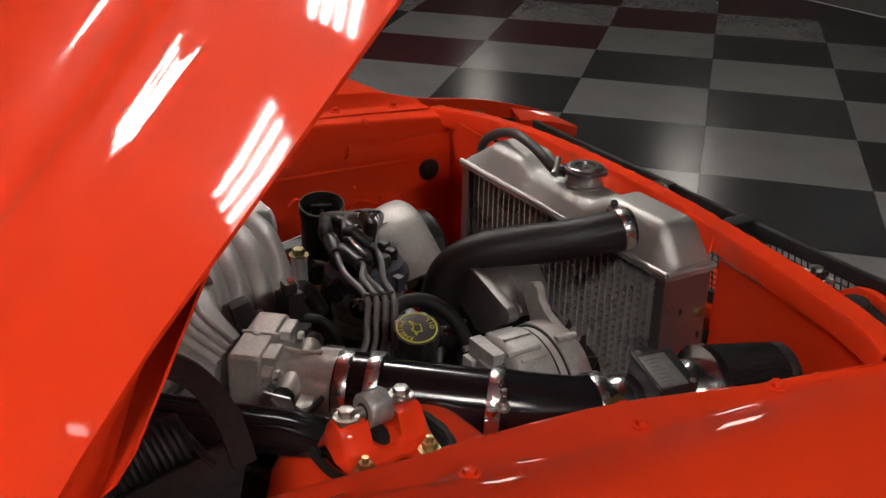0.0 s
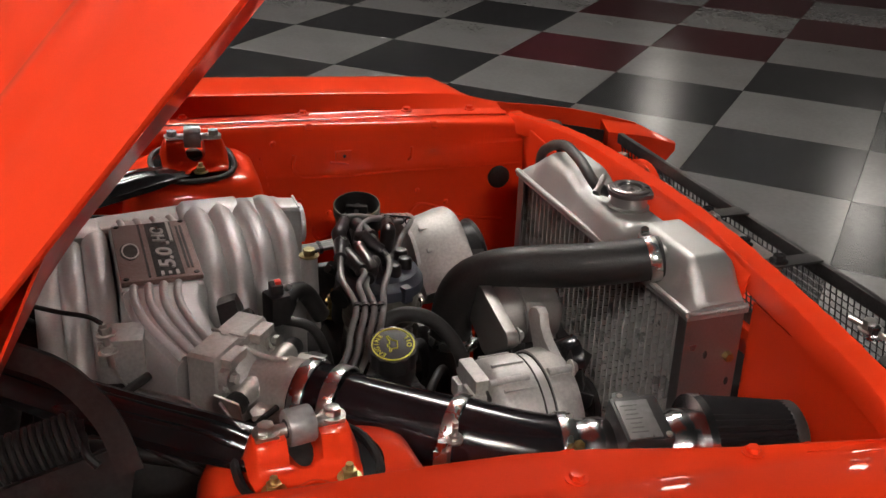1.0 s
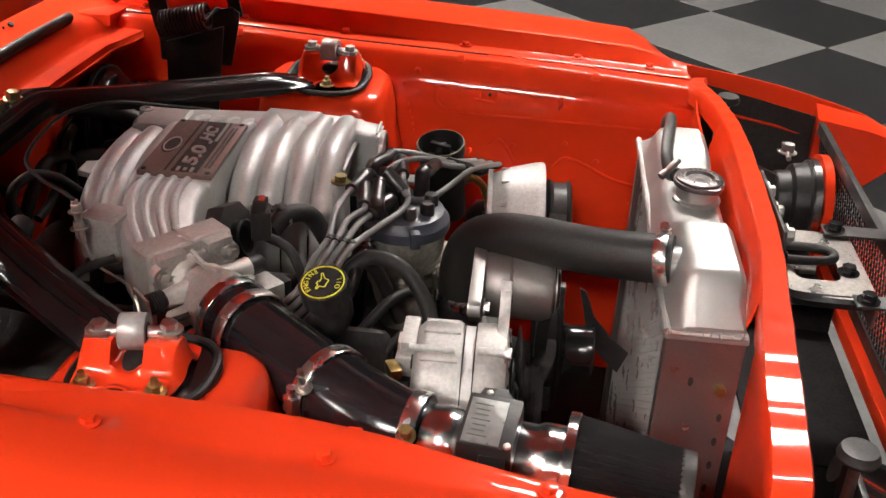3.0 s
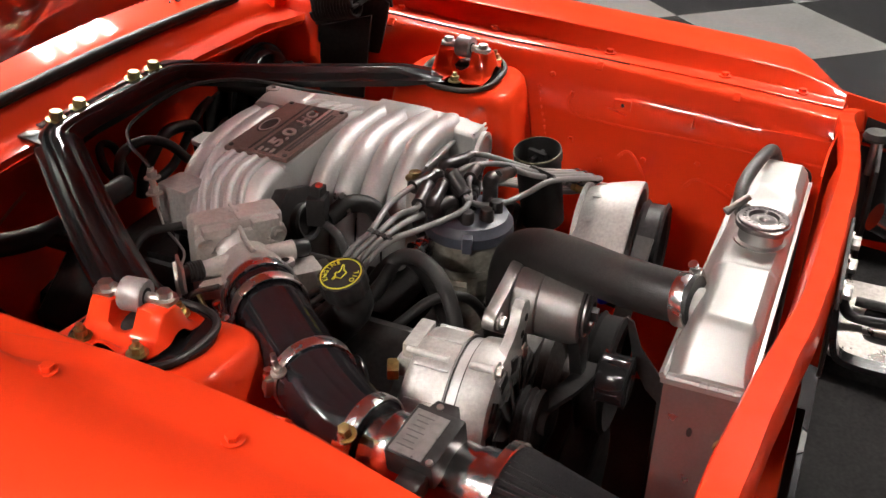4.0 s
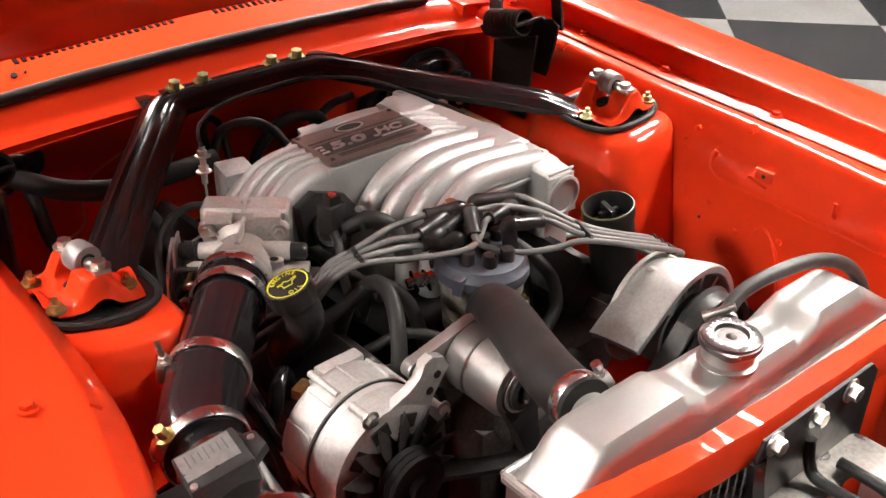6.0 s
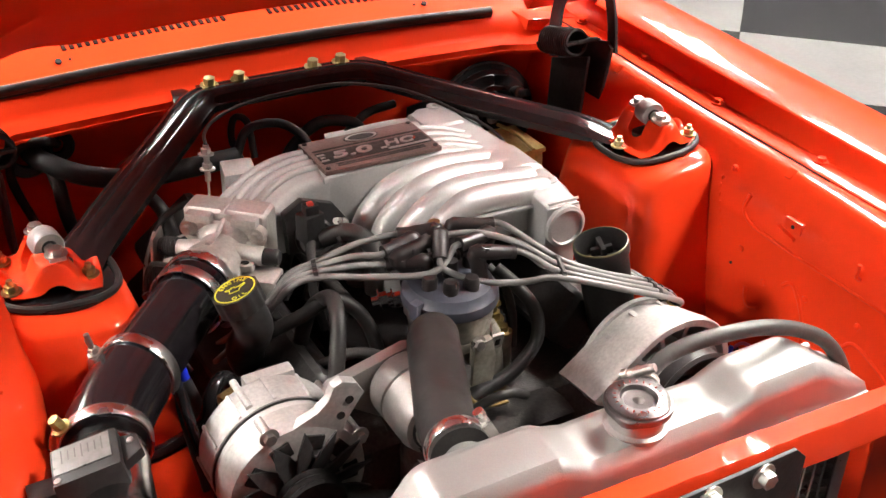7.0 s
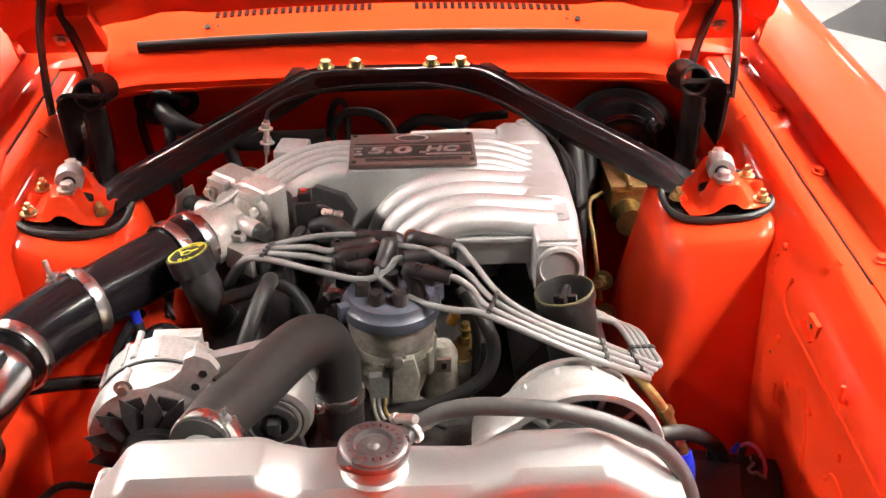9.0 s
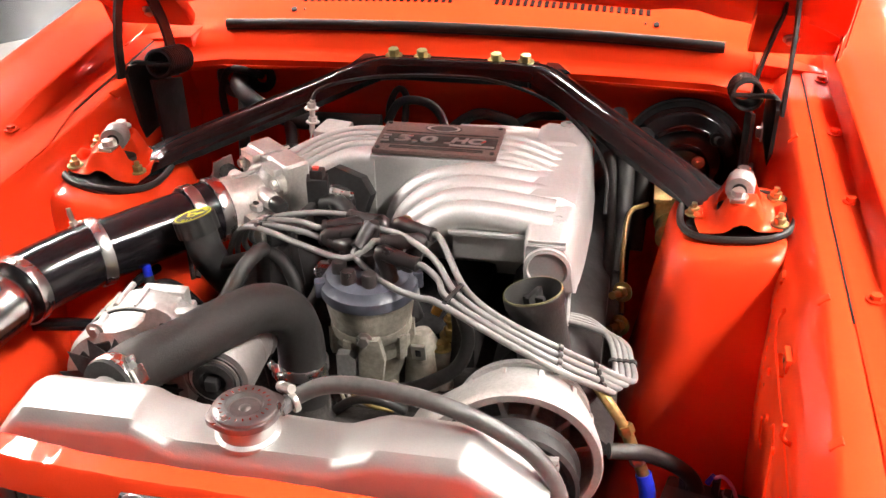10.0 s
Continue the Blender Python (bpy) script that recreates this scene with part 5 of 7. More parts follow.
def right_run(n):
    """Through the second separator, out over the bracket and back under the box."""
    q = n - 1.5
    o, flat, out = Vector((-0.0068, -0.0106, 0.0)) * q, Vector((0.005 * q, -0.0108 * q, -0.003 * q)), 0.262 + 0.006 * (3 - n)
    return [TIE_R + o, Vector((0.150, -0.234, 0.776)) + flat, Vector((0.206, -0.240, 0.752)) + flat, Vector((0.245, -0.222, 0.722)) + flat * 0.9, Vector((out, -0.188 - 0.006 * n, 0.694)), Vector((out - 0.002, -0.145, 0.688)),
            Vector((out - 0.014, -0.112 + 0.004 * n, 0.690)), Vector((0.215, -0.085 + 0.005 * n, 0.690)), Vector((0.15, -0.06, 0.68))]


lead((-0.004, -0.124, 0.784), (-0.002, -0.112, 0.817), (-0.043, -0.100, 0.817), [Vector((-0.088, -0.090, 0.812))] + left_run(0))
lead((-0.022, -0.128, 0.784), (-0.030, -0.112, 0.814), (-0.068, -0.118, 0.811), [Vector((-0.100, -0.106, 0.808))] + left_run(1))
lead((-0.034, -0.146, 0.784), (-0.032, -0.142, 0.802), (-0.068, -0.125, 0.800), [Vector((-0.098, -0.116, 0.802))] + left_run(2))
lead((0.030, -0.146, 0.784), (0.046, -0.143, 0.817), (0.006, -0.151, 0.818), [Vector((-0.008, -0.155, 0.812)), Vector((-0.024, -0.162, 0.803)), Vector((-0.046, -0.158, 0.798)), Vector((-0.095, -0.136, 0.798))] + left_run(3))
lead((0.012, -0.126, 0.784), (0.017, -0.114, 0.819), (0.058, -0.132, 0.820), [Vector((0.078, -0.156, 0.814))] + right_run(0))
lead((-0.040, -0.134, 0.784), (-0.060, -0.131, 0.808), (-0.020, -0.128, 0.818), [Vector((0.006, -0.134, 0.822)), Vector((0.032, -0.147, 0.823)), Vector((0.067, -0.170, 0.813))] + right_run(1))
lead((0.020, -0.172, 0.784), (0.012, -0.174, 0.818), (0.052, -0.185, 0.814), [Vector((0.076, -0.194, 0.803))] + right_run(2))
lead((-0.010, -0.140, 0.784), (-0.009, -0.134, 0.826), (-0.020, -0.155, 0.810), [Vector((-0.014, -0.165, 0.797)), Vector((0.004, -0.176, 0.789)), Vector((0.028, -0.190, 0.785)), Vector((0.058, -0.206, 0.787))] + right_run(3))
for at, way, across, wide in ((TIE_L, (-1, 0.3, -0.2), (0.42, 0.92, 0.0), 0.034), (TIE_R, (1, -0.35, -0.25), (0.54, 0.84, 0.0), 0.042), (Vector((0.206, -0.240, 0.752)), (1, 0.1, -0.5), (0.4, -0.85, -0.3), 0.040), (Vector((0.245, -0.222, 0.722)), (0.8, 0.5, -0.6), (0.4, -0.85, -0.3), 0.036), (Vector((0.269, -0.150, 0.688)), (0, 1, 0), (1, 0, 0), 0.028)):
    d, c = Vector(way).normalized(), Vector(across).normalized()
    n = d.cross(c).normalized()
    frame_m = Matrix.Translation(at) @ Matrix((d, n.cross(d), n)).transposed().to_4x4()
    clip = thing("wire_separator", tuple(at), "small black plastic lead separator", "clip", "lead separators")
    for q in (-0.375, -0.125, 0.125, 0.375):
        part("loop", lathe([(0.0036, -0.0025), (0.0052, -0.0025), (0.0052, 0.0025), (0.0036, 0.0025)], frame_m @ Matrix.Translation((0, wide * q, 0)) @ Matrix.Rotation(radians(90), 4, "Y"), 12), PLASTIC, clip)
    part("spine", box((0.004, wide * 0.8, 0.0022), frame_m @ Matrix.Translation((0, 0, 0.0052)), 0.0006), PLASTIC, clip)

ign = thing("ignition_coil", (0.165, -0.195, 0.66), "black cylindrical canister with open top and yellow rim", "ignition coil")
CT = toward((0.194, -0.188, 0.680), (-0.20, 0.08, 1)) @ Matrix.Diagonal((0.95, 0.95, 0.96, 1))
part("can", lathe([(0, 0), (0.030, 0), (0.031, 0.10), (0.0335, 0.104), (0.0335, 0.116), (0.0315, 0.118), (0.0295, 0.112), (0.029, 0.088), (0.0, 0.086)], CT, 32), RUBBER, ign)
part("rim", lathe([(0.0318, 0.1172), (0.0332, 0.1165), (0.0332, 0.1180), (0.0318, 0.1184)], CT, 32), material("dull_yellow_rim", (0.075, 0.070, 0.03), 0.5, grain=0.2), ign, "dull yellow rim")
part("terminal", joined(box((0.03, 0.006, 0.016), CT @ Matrix.Translation((0, 0, 0.108)), 0.001), box((0.006, 0.026, 0.010), CT @ Matrix.Translation((0, 0, 0.106)), 0.001)), SHADEBLACK, ign)

# ---- alternator, tensioner, bracket ----
alt = thing("alternator", (-0.235, -0.26, 0.62), "cast aluminium alternator with finned case and black fan", "alternator")
AM = toward((-0.243, -0.200, 0.700), (0.02, -1.0, 0.0))
part("rear_case", lathe([(0, 0), (0.058, 0), (0.067, 0.006), (0.069, 0.012), (0.069, 0.046), (0, 0.046)], AM, 40), ALLOY, alt)
part("stator_ring", lathe([(0, 0.046), (0.0665, 0.046), (0.0665, 0.060), (0, 0.060)], AM, 40), CAST, alt)
part("front_case", lathe([(0, 0.060), (0.070, 0.060), (0.071, 0.078), (0.067, 0.090), (0.050, 0.094), (0, 0.094)], AM, 40), ALLOY, alt)
for k in range(12):
    a = 2 * math.pi * k / 12
    part("case_rib", box((0.004, 0.006, 0.036), AM @ Matrix.Rotation(a, 4, "Z") @ Matrix.Translation((0.0, 0.0680, 0.026)), 0.0015), ALLOY, alt)
for k in range(10):
    a = 2 * math.pi * (k + 0.5) / 10
    part("rear_vent", box((0.017, 0.010, 0.004), AM @ Matrix.Rotation(a, 4, "Z") @ Matrix.Translation((0.0, 0.046, -0.0005)), 0.001), BLACKBAY, alt)
    part("front_window", box((0.020, 0.016, 0.004), AM @ Matrix.Rotation(a, 4, "Z") @ Matrix.Translation((0.0, 0.050, 0.0925)), 0.002), BLACKBAY, alt)
for a in (0.35, -1.1):
    r = AM @ Matrix.Rotation(a, 4, "Z")
    part("bolt_boss", joined(tube([r @ Vector((0.0, 0.069, -0.004)), r @ Vector((0.0, 0.069, 0.040))], 0.0036, 12, 1), tube([r @ Vector((0.0, 0.071, 0.062)), r @ Vector((0.0, 0.071, 0.088))], 0.0045, 12, 1)), ALLOY, alt)
    part("boss_bolt", hexbolt(r @ Vector((0.0, 0.071, 0.088)), r.to_3x3() @ Vector((0, 0, 1)), 0.006, 0.005), STEEL, alt)
for h in (0.0475, 0.0585):
    part("case_joint", lathe([(0.066, h), (0.0685, h), (0.0685, h + 0.0012), (0.066, h + 0.0012)], AM, 40), DARK, alt)
part("regulator", joined(box((0.050, 0.036, 0.016), AM @ Matrix.Translation((0.012, 0.044, -0.006)), 0.003), box((0.020, 0.020, 0.02), AM @ Matrix.Translation((0.030, 0.030, -0.010)), 0.003)), ALLOY, alt)
blades = []
for k in range(14):
    a = 2 * math.pi * k / 14
    blades.append(prism([(-0.011, -0.016), (0.011, -0.016), (0.009, 0.006), (0.002, 0.026), (-0.008, 0.006)], 0.0022, AM @ Matrix.Rotation(a, 4, "Z") @ Matrix.Translation((0.002, 0.044, 0.102)) @ Matrix.Rotation(radians(20), 4, "Y"), 0.0005))
alt_fan = part("fan", lathe([(0, 0.097), (0.038, 0.097), (0.038, 0.100), (0, 0.100)], AM, 30), SATIN, alt, "black bladed cooling fan")
for blade in blades:
    part("fan_blade", blade, SATIN, alt_fan)
part("pulley", lathe([(0, 0.106), (0.031, 0.106), (0.033, 0.109), (0.030, 0.113), (0.033, 0.117), (0.030, 0.121), (0.033, 0.125), (0.031, 0.128), (0.012, 0.128), (0.012, 0.136), (0, 0.136)], AM, 36), SHADEBLACK, alt)
part("rear_plug", box((0.03, 0.02, 0.022), Matrix.Translation((-0.245, -0.192, 0.735)), 0.003), ALLOY, alt)
part("plug", box((0.022, 0.012, 0.012), Matrix.Translation((-0.268, -0.182, 0.737)) @ Matrix.Rotation(radians(25), 4, "Z"), 0.003), BRASS, alt, "dull brass connector")

arm = thing("alternator_bracket", (-0.17, -0.28, 0.70), "cast aluminium bracket arm bolted to the alternator", "bracket")
def round_outline(circles, n=10):
    """The outline round circles (x, y, r) given in turn anticlockwise."""
    pts = []
    m = len(circles)
    for k in range(m):
        (ax, ay, _), (bx, by, r), (cx, cy, _) = circles[k - 1], circles[k], circles[(k + 1) % m]
        a0 = math.atan2(by - ay, bx - ax) - math.pi / 2
        a1 = math.atan2(cy - by, cx - bx) - math.pi / 2
        while a1 < a0:
            a1 += 2 * math.pi
        pts += [(bx + r * math.cos(a0 + (a1 - a0) * i / n), by + r * math.sin(a0 + (a1 - a0) * i / n)) for i in range(n + 1)]
    return pts


ARMM = Matrix.Translation((0, -0.246, 0)) @ Matrix.Rotation(radians(90), 4, "X")
part("arm", prism(round_outline([(-0.187, 0.766, 0.0105), (-0.132, 0.737, 0.020), (-0.119, 0.757, 0.0375)]), 0.014, ARMM, 0.003), GREYCAST, arm)
part("ear", prism([(-0.268, 0.755), (-0.240, 0.7685), (-0.220, 0.776), (-0.208, 0.786), (-0.203, 0.799), (-0.194, 0.803), (-0.180, 0.797), (-0.173, 0.784), (-0.180, 0.774), (-0.192, 0.756), (-0.198, 0.738), (-0.206, 0.72), (-0.25, 0.73)], 0.011, Matrix.Translation((0, -0.279, 0)) @ Matrix.Rotation(radians(90), 4, "X"), 0.002), ALLOY, arm)
for x, z in ((-0.188, 0.781), (-0.197, 0.766)):
    part("bolt_hole", lathe([(0, 0), (0.0042, 0), (0.0042, 0.001), (0, 0.001)], toward((x, -0.2898, z), (0, -1, 0)), 14), BLACKBAY, arm)
part("arm_bolt", hexbolt((-0.186, -0.262, 0.767), (0, -1, 0), 0.006, 0.005), STEEL, arm)

tens = thing("belt_tensioner", (-0.125, -0.31, 0.72), "grey cast belt tensioner canister", "belt tensioner")
TM = toward((-0.120, -0.260, 0.757), (0.02, -1.0, 0.0))
part("canister", lathe([(0, 0), (0.034, 0), (0.036, 0.004), (0.036, 0.026), (0.0345, 0.0275), (0.036, 0.029), (0.0365, 0.062), (0.033, 0.072), (0.026, 0.074), (0, 0.074)], TM, 36), GREYCAST, tens)
part("hub", joined(lathe([(0.012, 0.074), (0.022, 0.074), (0.021, 0.080), (0.014, 0.081), (0.012, 0.076)], TM, 28), box((0.012, 0.012, 0.014), TM @ Matrix.Translation((0, 0, 0.080)), 0.002)), SATIN, tens, "black hub")
part("end_plate", lathe([(0, 0.0738), (0.028, 0.0738), (0.0275, 0.0752), (0, 0.0752)], TM, 32), SATIN, tens)
part("bright_ring", lathe([(0.0225, 0.0750), (0.0255, 0.0750), (0.0255, 0.0768), (0.0225, 0.0768)], TM, 32), STEEL, tens)
part("tensioner_arm", prism([(-0.022, -0.02), (0.022, -0.02), (0.035, -0.095), (0.018, -0.105), (0.0, -0.06)], 0.014, TM @ Matrix.Translation((0, 0, 0.060)), 0.002), SATIN, tens)
part("idler", lathe([(0, 0), (0.028, 0), (0.030, 0.002), (0.028, 0.005), (0.028, 0.031), (0.030, 0.034), (0.024, 0.036), (0, 0.034)], toward((-0.098, -0.351, 0.668), (0, -1, 0)), 36), GLOSSBLACK, tens)
guard = thing("belt_guard", (-0.06, -0.40, 0.62), "bent black sheet steel bracket beside the radiator core", "bracket")
part("plate", prism([(-0.366, 0.726), (-0.374, 0.722), (-0.386, 0.690), (-0.409, 0.662), (-0.431, 0.644), (-0.421, 0.616), (-0.397, 0.638), (-0.380, 0.668)], 0.004, Matrix.Translation((-0.062, 0, 0)) @ Matrix.Rotation(radians(90), 4, "Z") @ Matrix.Rotation(radians(90), 4, "X"), 0.001), SATIN, guard)
part("foot", box((0.030, 0.004, 0.16), Matrix.Translation((-0.047, -0.414, 0.545)), 0.001), SATIN, guard)

# ---- pump bracket on the driver's side ----
pump = thing("accessory_bracket", (0.17, -0.27, 0.60), "large cast aluminium accessory bracket with arched shroud", "bracket")
PM = toward((0.172, -0.245, 0.682), (0.05, -1.0, 0.0))
arch = []
for h, r0, r1 in ((0.0, 0.045, 0.061), (0.008, 0.054, 0.066), (0.030, 0.062, 0.0745), (0.062, 0.071, 0.0825), (0.072, 0.0725, 0.0835), (0.0745, 0.0745, 0.0820)):
    outer, inner = [], []
    for k in range(25):
        a = radians(-35 + 160 * k / 24)
        outer.append(PM @ Vector((r1 * math.cos(a), r1 * math.sin(a), h)))
        inner.append(PM @ Vector((r0 * math.cos(a), r0 * math.sin(a), h)))
    slope = Vector((-0.82, -0.57, 0))
    e, f = Vector((r1 * math.cos(radians(125)), r1 * math.sin(radians(125)), h)), Vector((r0 * math.cos(radians(125)), r0 * math.sin(radians(125)), h))
    outer += [PM @ (e + slope * d) for d in (0.03, 0.06, 0.075)]
    inner += [PM @ (f + slope * d) for d in (0.03, 0.06, 0.075)]
    arch.append(outer + inner[::-1])
part("shroud", skin(arch), ALLOY, pump)
part("back_web", lathe([(0, 0.0), (0.07, 0.0), (0.07, 0.006), (0, 0.006)], PM, 40), ALLOY, pump)
for a in (-75, -45, -15, 15, 45):
    part("web", box((0.006, 0.024, 0.05), PM @ Matrix.Rotation(radians(a), 4, "Z") @ Matrix.Translation((0.0, 0.062, 0.042)), 0.0015), ALLOY, pump)
part("inner_rim", lathe([(0.046, 0.02), (0.052, 0.02), (0.052, 0.064), (0.046, 0.064)], PM, 40), ALLOY, pump)
part("pump_pulley", lathe([(0, 0.078), (0.058, 0.078), (0.062, 0.082), (0.058, 0.087), (0.058, 0.104), (0.062, 0.108), (0.058, 0.111), (0.052, 0.108), (0.050, 0.090), (0.022, 0.088), (0.020, 0.096), (0, 0.096)], PM, 44), SATIN, pump, "black stamped pulley")
single("drive_belt", sweep([(0.130, -0.340, 0.722), (0.085, -0.338, 0.668), (0.045, -0.336, 0.62), (0.01, -0.334, 0.57)], [(-0.011, -0.0025), (0.011, -0.0025), (0.011, 0.0025), (-0.011, 0.0025)], 4, up=(1, 0, 0.6)), GREYHOSE, "worn grey ribbed drive belt", "belt")
single("drive_belt", sweep([(-0.212, -0.315, 0.690), (-0.14, -0.330, 0.672), (-0.075, -0.335, 0.655), (0.0, -0.33, 0.62)], [(-0.011, -0.0025), (0.011, -0.0025), (0.011, 0.0025), (-0.011, 0.0025)], 4, up=(0.2, 0, 1)), SHADEBLACK, "black ribbed drive belt", "belt")

# ---- engine ----
engine = thing("engine_block", (0, 0, 0.33), "dark engine block and black valve covers low in the bay", "engine")
part("block", box((0.36, 0.58, 0.34), Matrix.Translation((0, 0.08, 0.46)), 0.03), DARK, engine)
for side in (1, -1):
    part("valve_cover", box((0.11, 0.47, 0.07), Matrix.Translation((side * 0.185, 0.07, 0.655)) @ Matrix.Rotation(side * radians(38), 4, "Y"), 0.018, 3), SATIN, engine)
    part("head", box((0.12, 0.48, 0.10), Matrix.Translation((side * 0.19, 0.07, 0.58)) @ Matrix.Rotation(side * radians(38), 4, "Y"), 0.01), DARK, engine)
# lower intake and timing cover are coloured darker for the shade down here
part("lower_intake", box((0.20, 0.36, 0.06), Matrix.Translation((0.0, 0.07, 0.645)), 0.012), SHADEBLACK, engine)
part("timing_cover", box((0.20, 0.06, 0.22), Matrix.Translation((0.0, -0.235, 0.53)), 0.02), DARK, engine)
part("water_pump", lathe([(0, 0), (0.055, 0), (0.055, 0.02), (0.03, 0.035), (0.02, 0.075), (0, 0.075)], toward((0.0, -0.255, 0.58), (0, -1, 0)), 28), DARK, engine)
part("pump_pulley", lathe([(0, 0), (0.07, 0), (0.074, 0.004), (0.07, 0.008), (0.07, 0.028), (0.074, 0.032), (0.068, 0.036), (0.06, 0.01), (0, 0.012)], toward((0.0, -0.318, 0.60), (0, -1, 0)), 40), SHADEBLACK, engine)
part("crank_pulley", lathe([(0, 0), (0.08, 0), (0.084, 0.005), (0.08, 0.04), (0.06, 0.042), (0, 0.03)], toward((0.0, -0.30, 0.42), (0, -1, 0)), 40), SHADEBLACK, engine)
# ---- strut brace and tower caps ----
TILT = 0.10
CAP_Y = {1: 0.008, -1: 0.025}
brace = thing("strut_brace", (0, 0.2, 0.78), "gloss black three-point strut brace bolted to cowl and towers", "strut brace")
SEC = [(-0.029, -0.010), (-0.029, -0.001), (-0.024, 0.002), (-0.020, 0.008), (-0.014, 0.0105), (-0.0095, 0.0085), (-0.005, 0.0115), (0.005, 0.0115), (0.0095, 0.0085), (0.014, 0.0105), (0.020, 0.008), (0.024, 0.002), (0.029, -0.001), (0.029, -0.010)]
BR = [(-0.372, 0.012, 0.7925), (-0.353, 0.046, 0.7935), (-0.331, 0.078, 0.797), (-0.265, 0.167, 0.803), (-0.195, 0.254, 0.812), (-0.154, 0.304, 0.819), (-0.124, 0.337, 0.8225), (-0.088, 0.345, 0.824), (-0.05, 0.346, 0.824), (0.0, 0.346, 0.824), (0.05, 0.346, 0.824), (0.088, 0.345, 0.824), (0.124, 0.337, 0.8225), (0.154, 0.304, 0.819), (0.195, 0.254, 0.812), (0.265, 0.167, 0.803), (0.331, 0.078, 0.797), (0.353, 0.046, 0.7935), (0.372, 0.012, 0.7925)]
rings = []
line = catmull(BR, 5)
for p, d, n, b in frames_along(line):
    foot = max(0.0, min(1.0, (abs(p.x) - 0.318) / 0.05))
    foot = foot * foot * (3 - 2 * foot)
    rings.append([p + b * (u * (1 + 0.10 * foot)) + n * (v * (1 - 0.82 * foot)) for u, v in SEC])
part("bar", skin(rings), GLOSSBLACK, brace)
for side in (1, -1):
    ring = [(0.066 * math.cos(2 * math.pi * k / 40) , 0.064 * math.sin(2 * math.pi * k / 40)) for k in range(40)]
    part("tower_plate", prism(ring, 0.005, Matrix.Translation((side * 0.382, 0.011, 0.7895)) @ Matrix.Rotation(side * radians(-5.7), 4, "Y") @ Matrix.Diagonal((0.92, 0.90, 1, 1)), 0.0015), GLOSSBLACK, brace)
    rim = []
    for k in range(48):
        a = 2 * math.pi * k / 48
        ca, sa = math.cos(a), math.sin(a)
        rim.append((side * (0.383 + 0.0630 * math.copysign(abs(ca) ** 0.75, ca)), 0.0135 + 0.5 * (CAP_Y[side] - 0.0135) + 0.0590 * math.copysign(abs(sa) ** 0.75, sa), 0.7945 + 0.10 * 0.063 * ca))
    part("plate_rim", tube(rim + rim[:1], 0.0042, 8, 1), RUBBER, brace, "black rubber edge")
    for x in (0.098, 0.055):
        part("brace_bolt", hexbolt((side * x - 0.002, 0.358, 0.8335), (0, -0.1, 1), 0.0082, 0.0105), ZINC, brace, "yellow zinc bolt")
    part("cowl_tab", box((0.075, 0.05, 0.004), Matrix.Translation((side * 0.077, 0.362, 0.826)), 0.0015), GLOSSBLACK, brace)
    part("corner_wing", prism([(-0.02, -0.012), (0.024, -0.006), (0.004, 0.03), (-0.012, 0.03)], 0.003, Matrix.Translation((side * 0.138, 0.345, 0.826)), 0.001), GLOSSBLACK, brace)


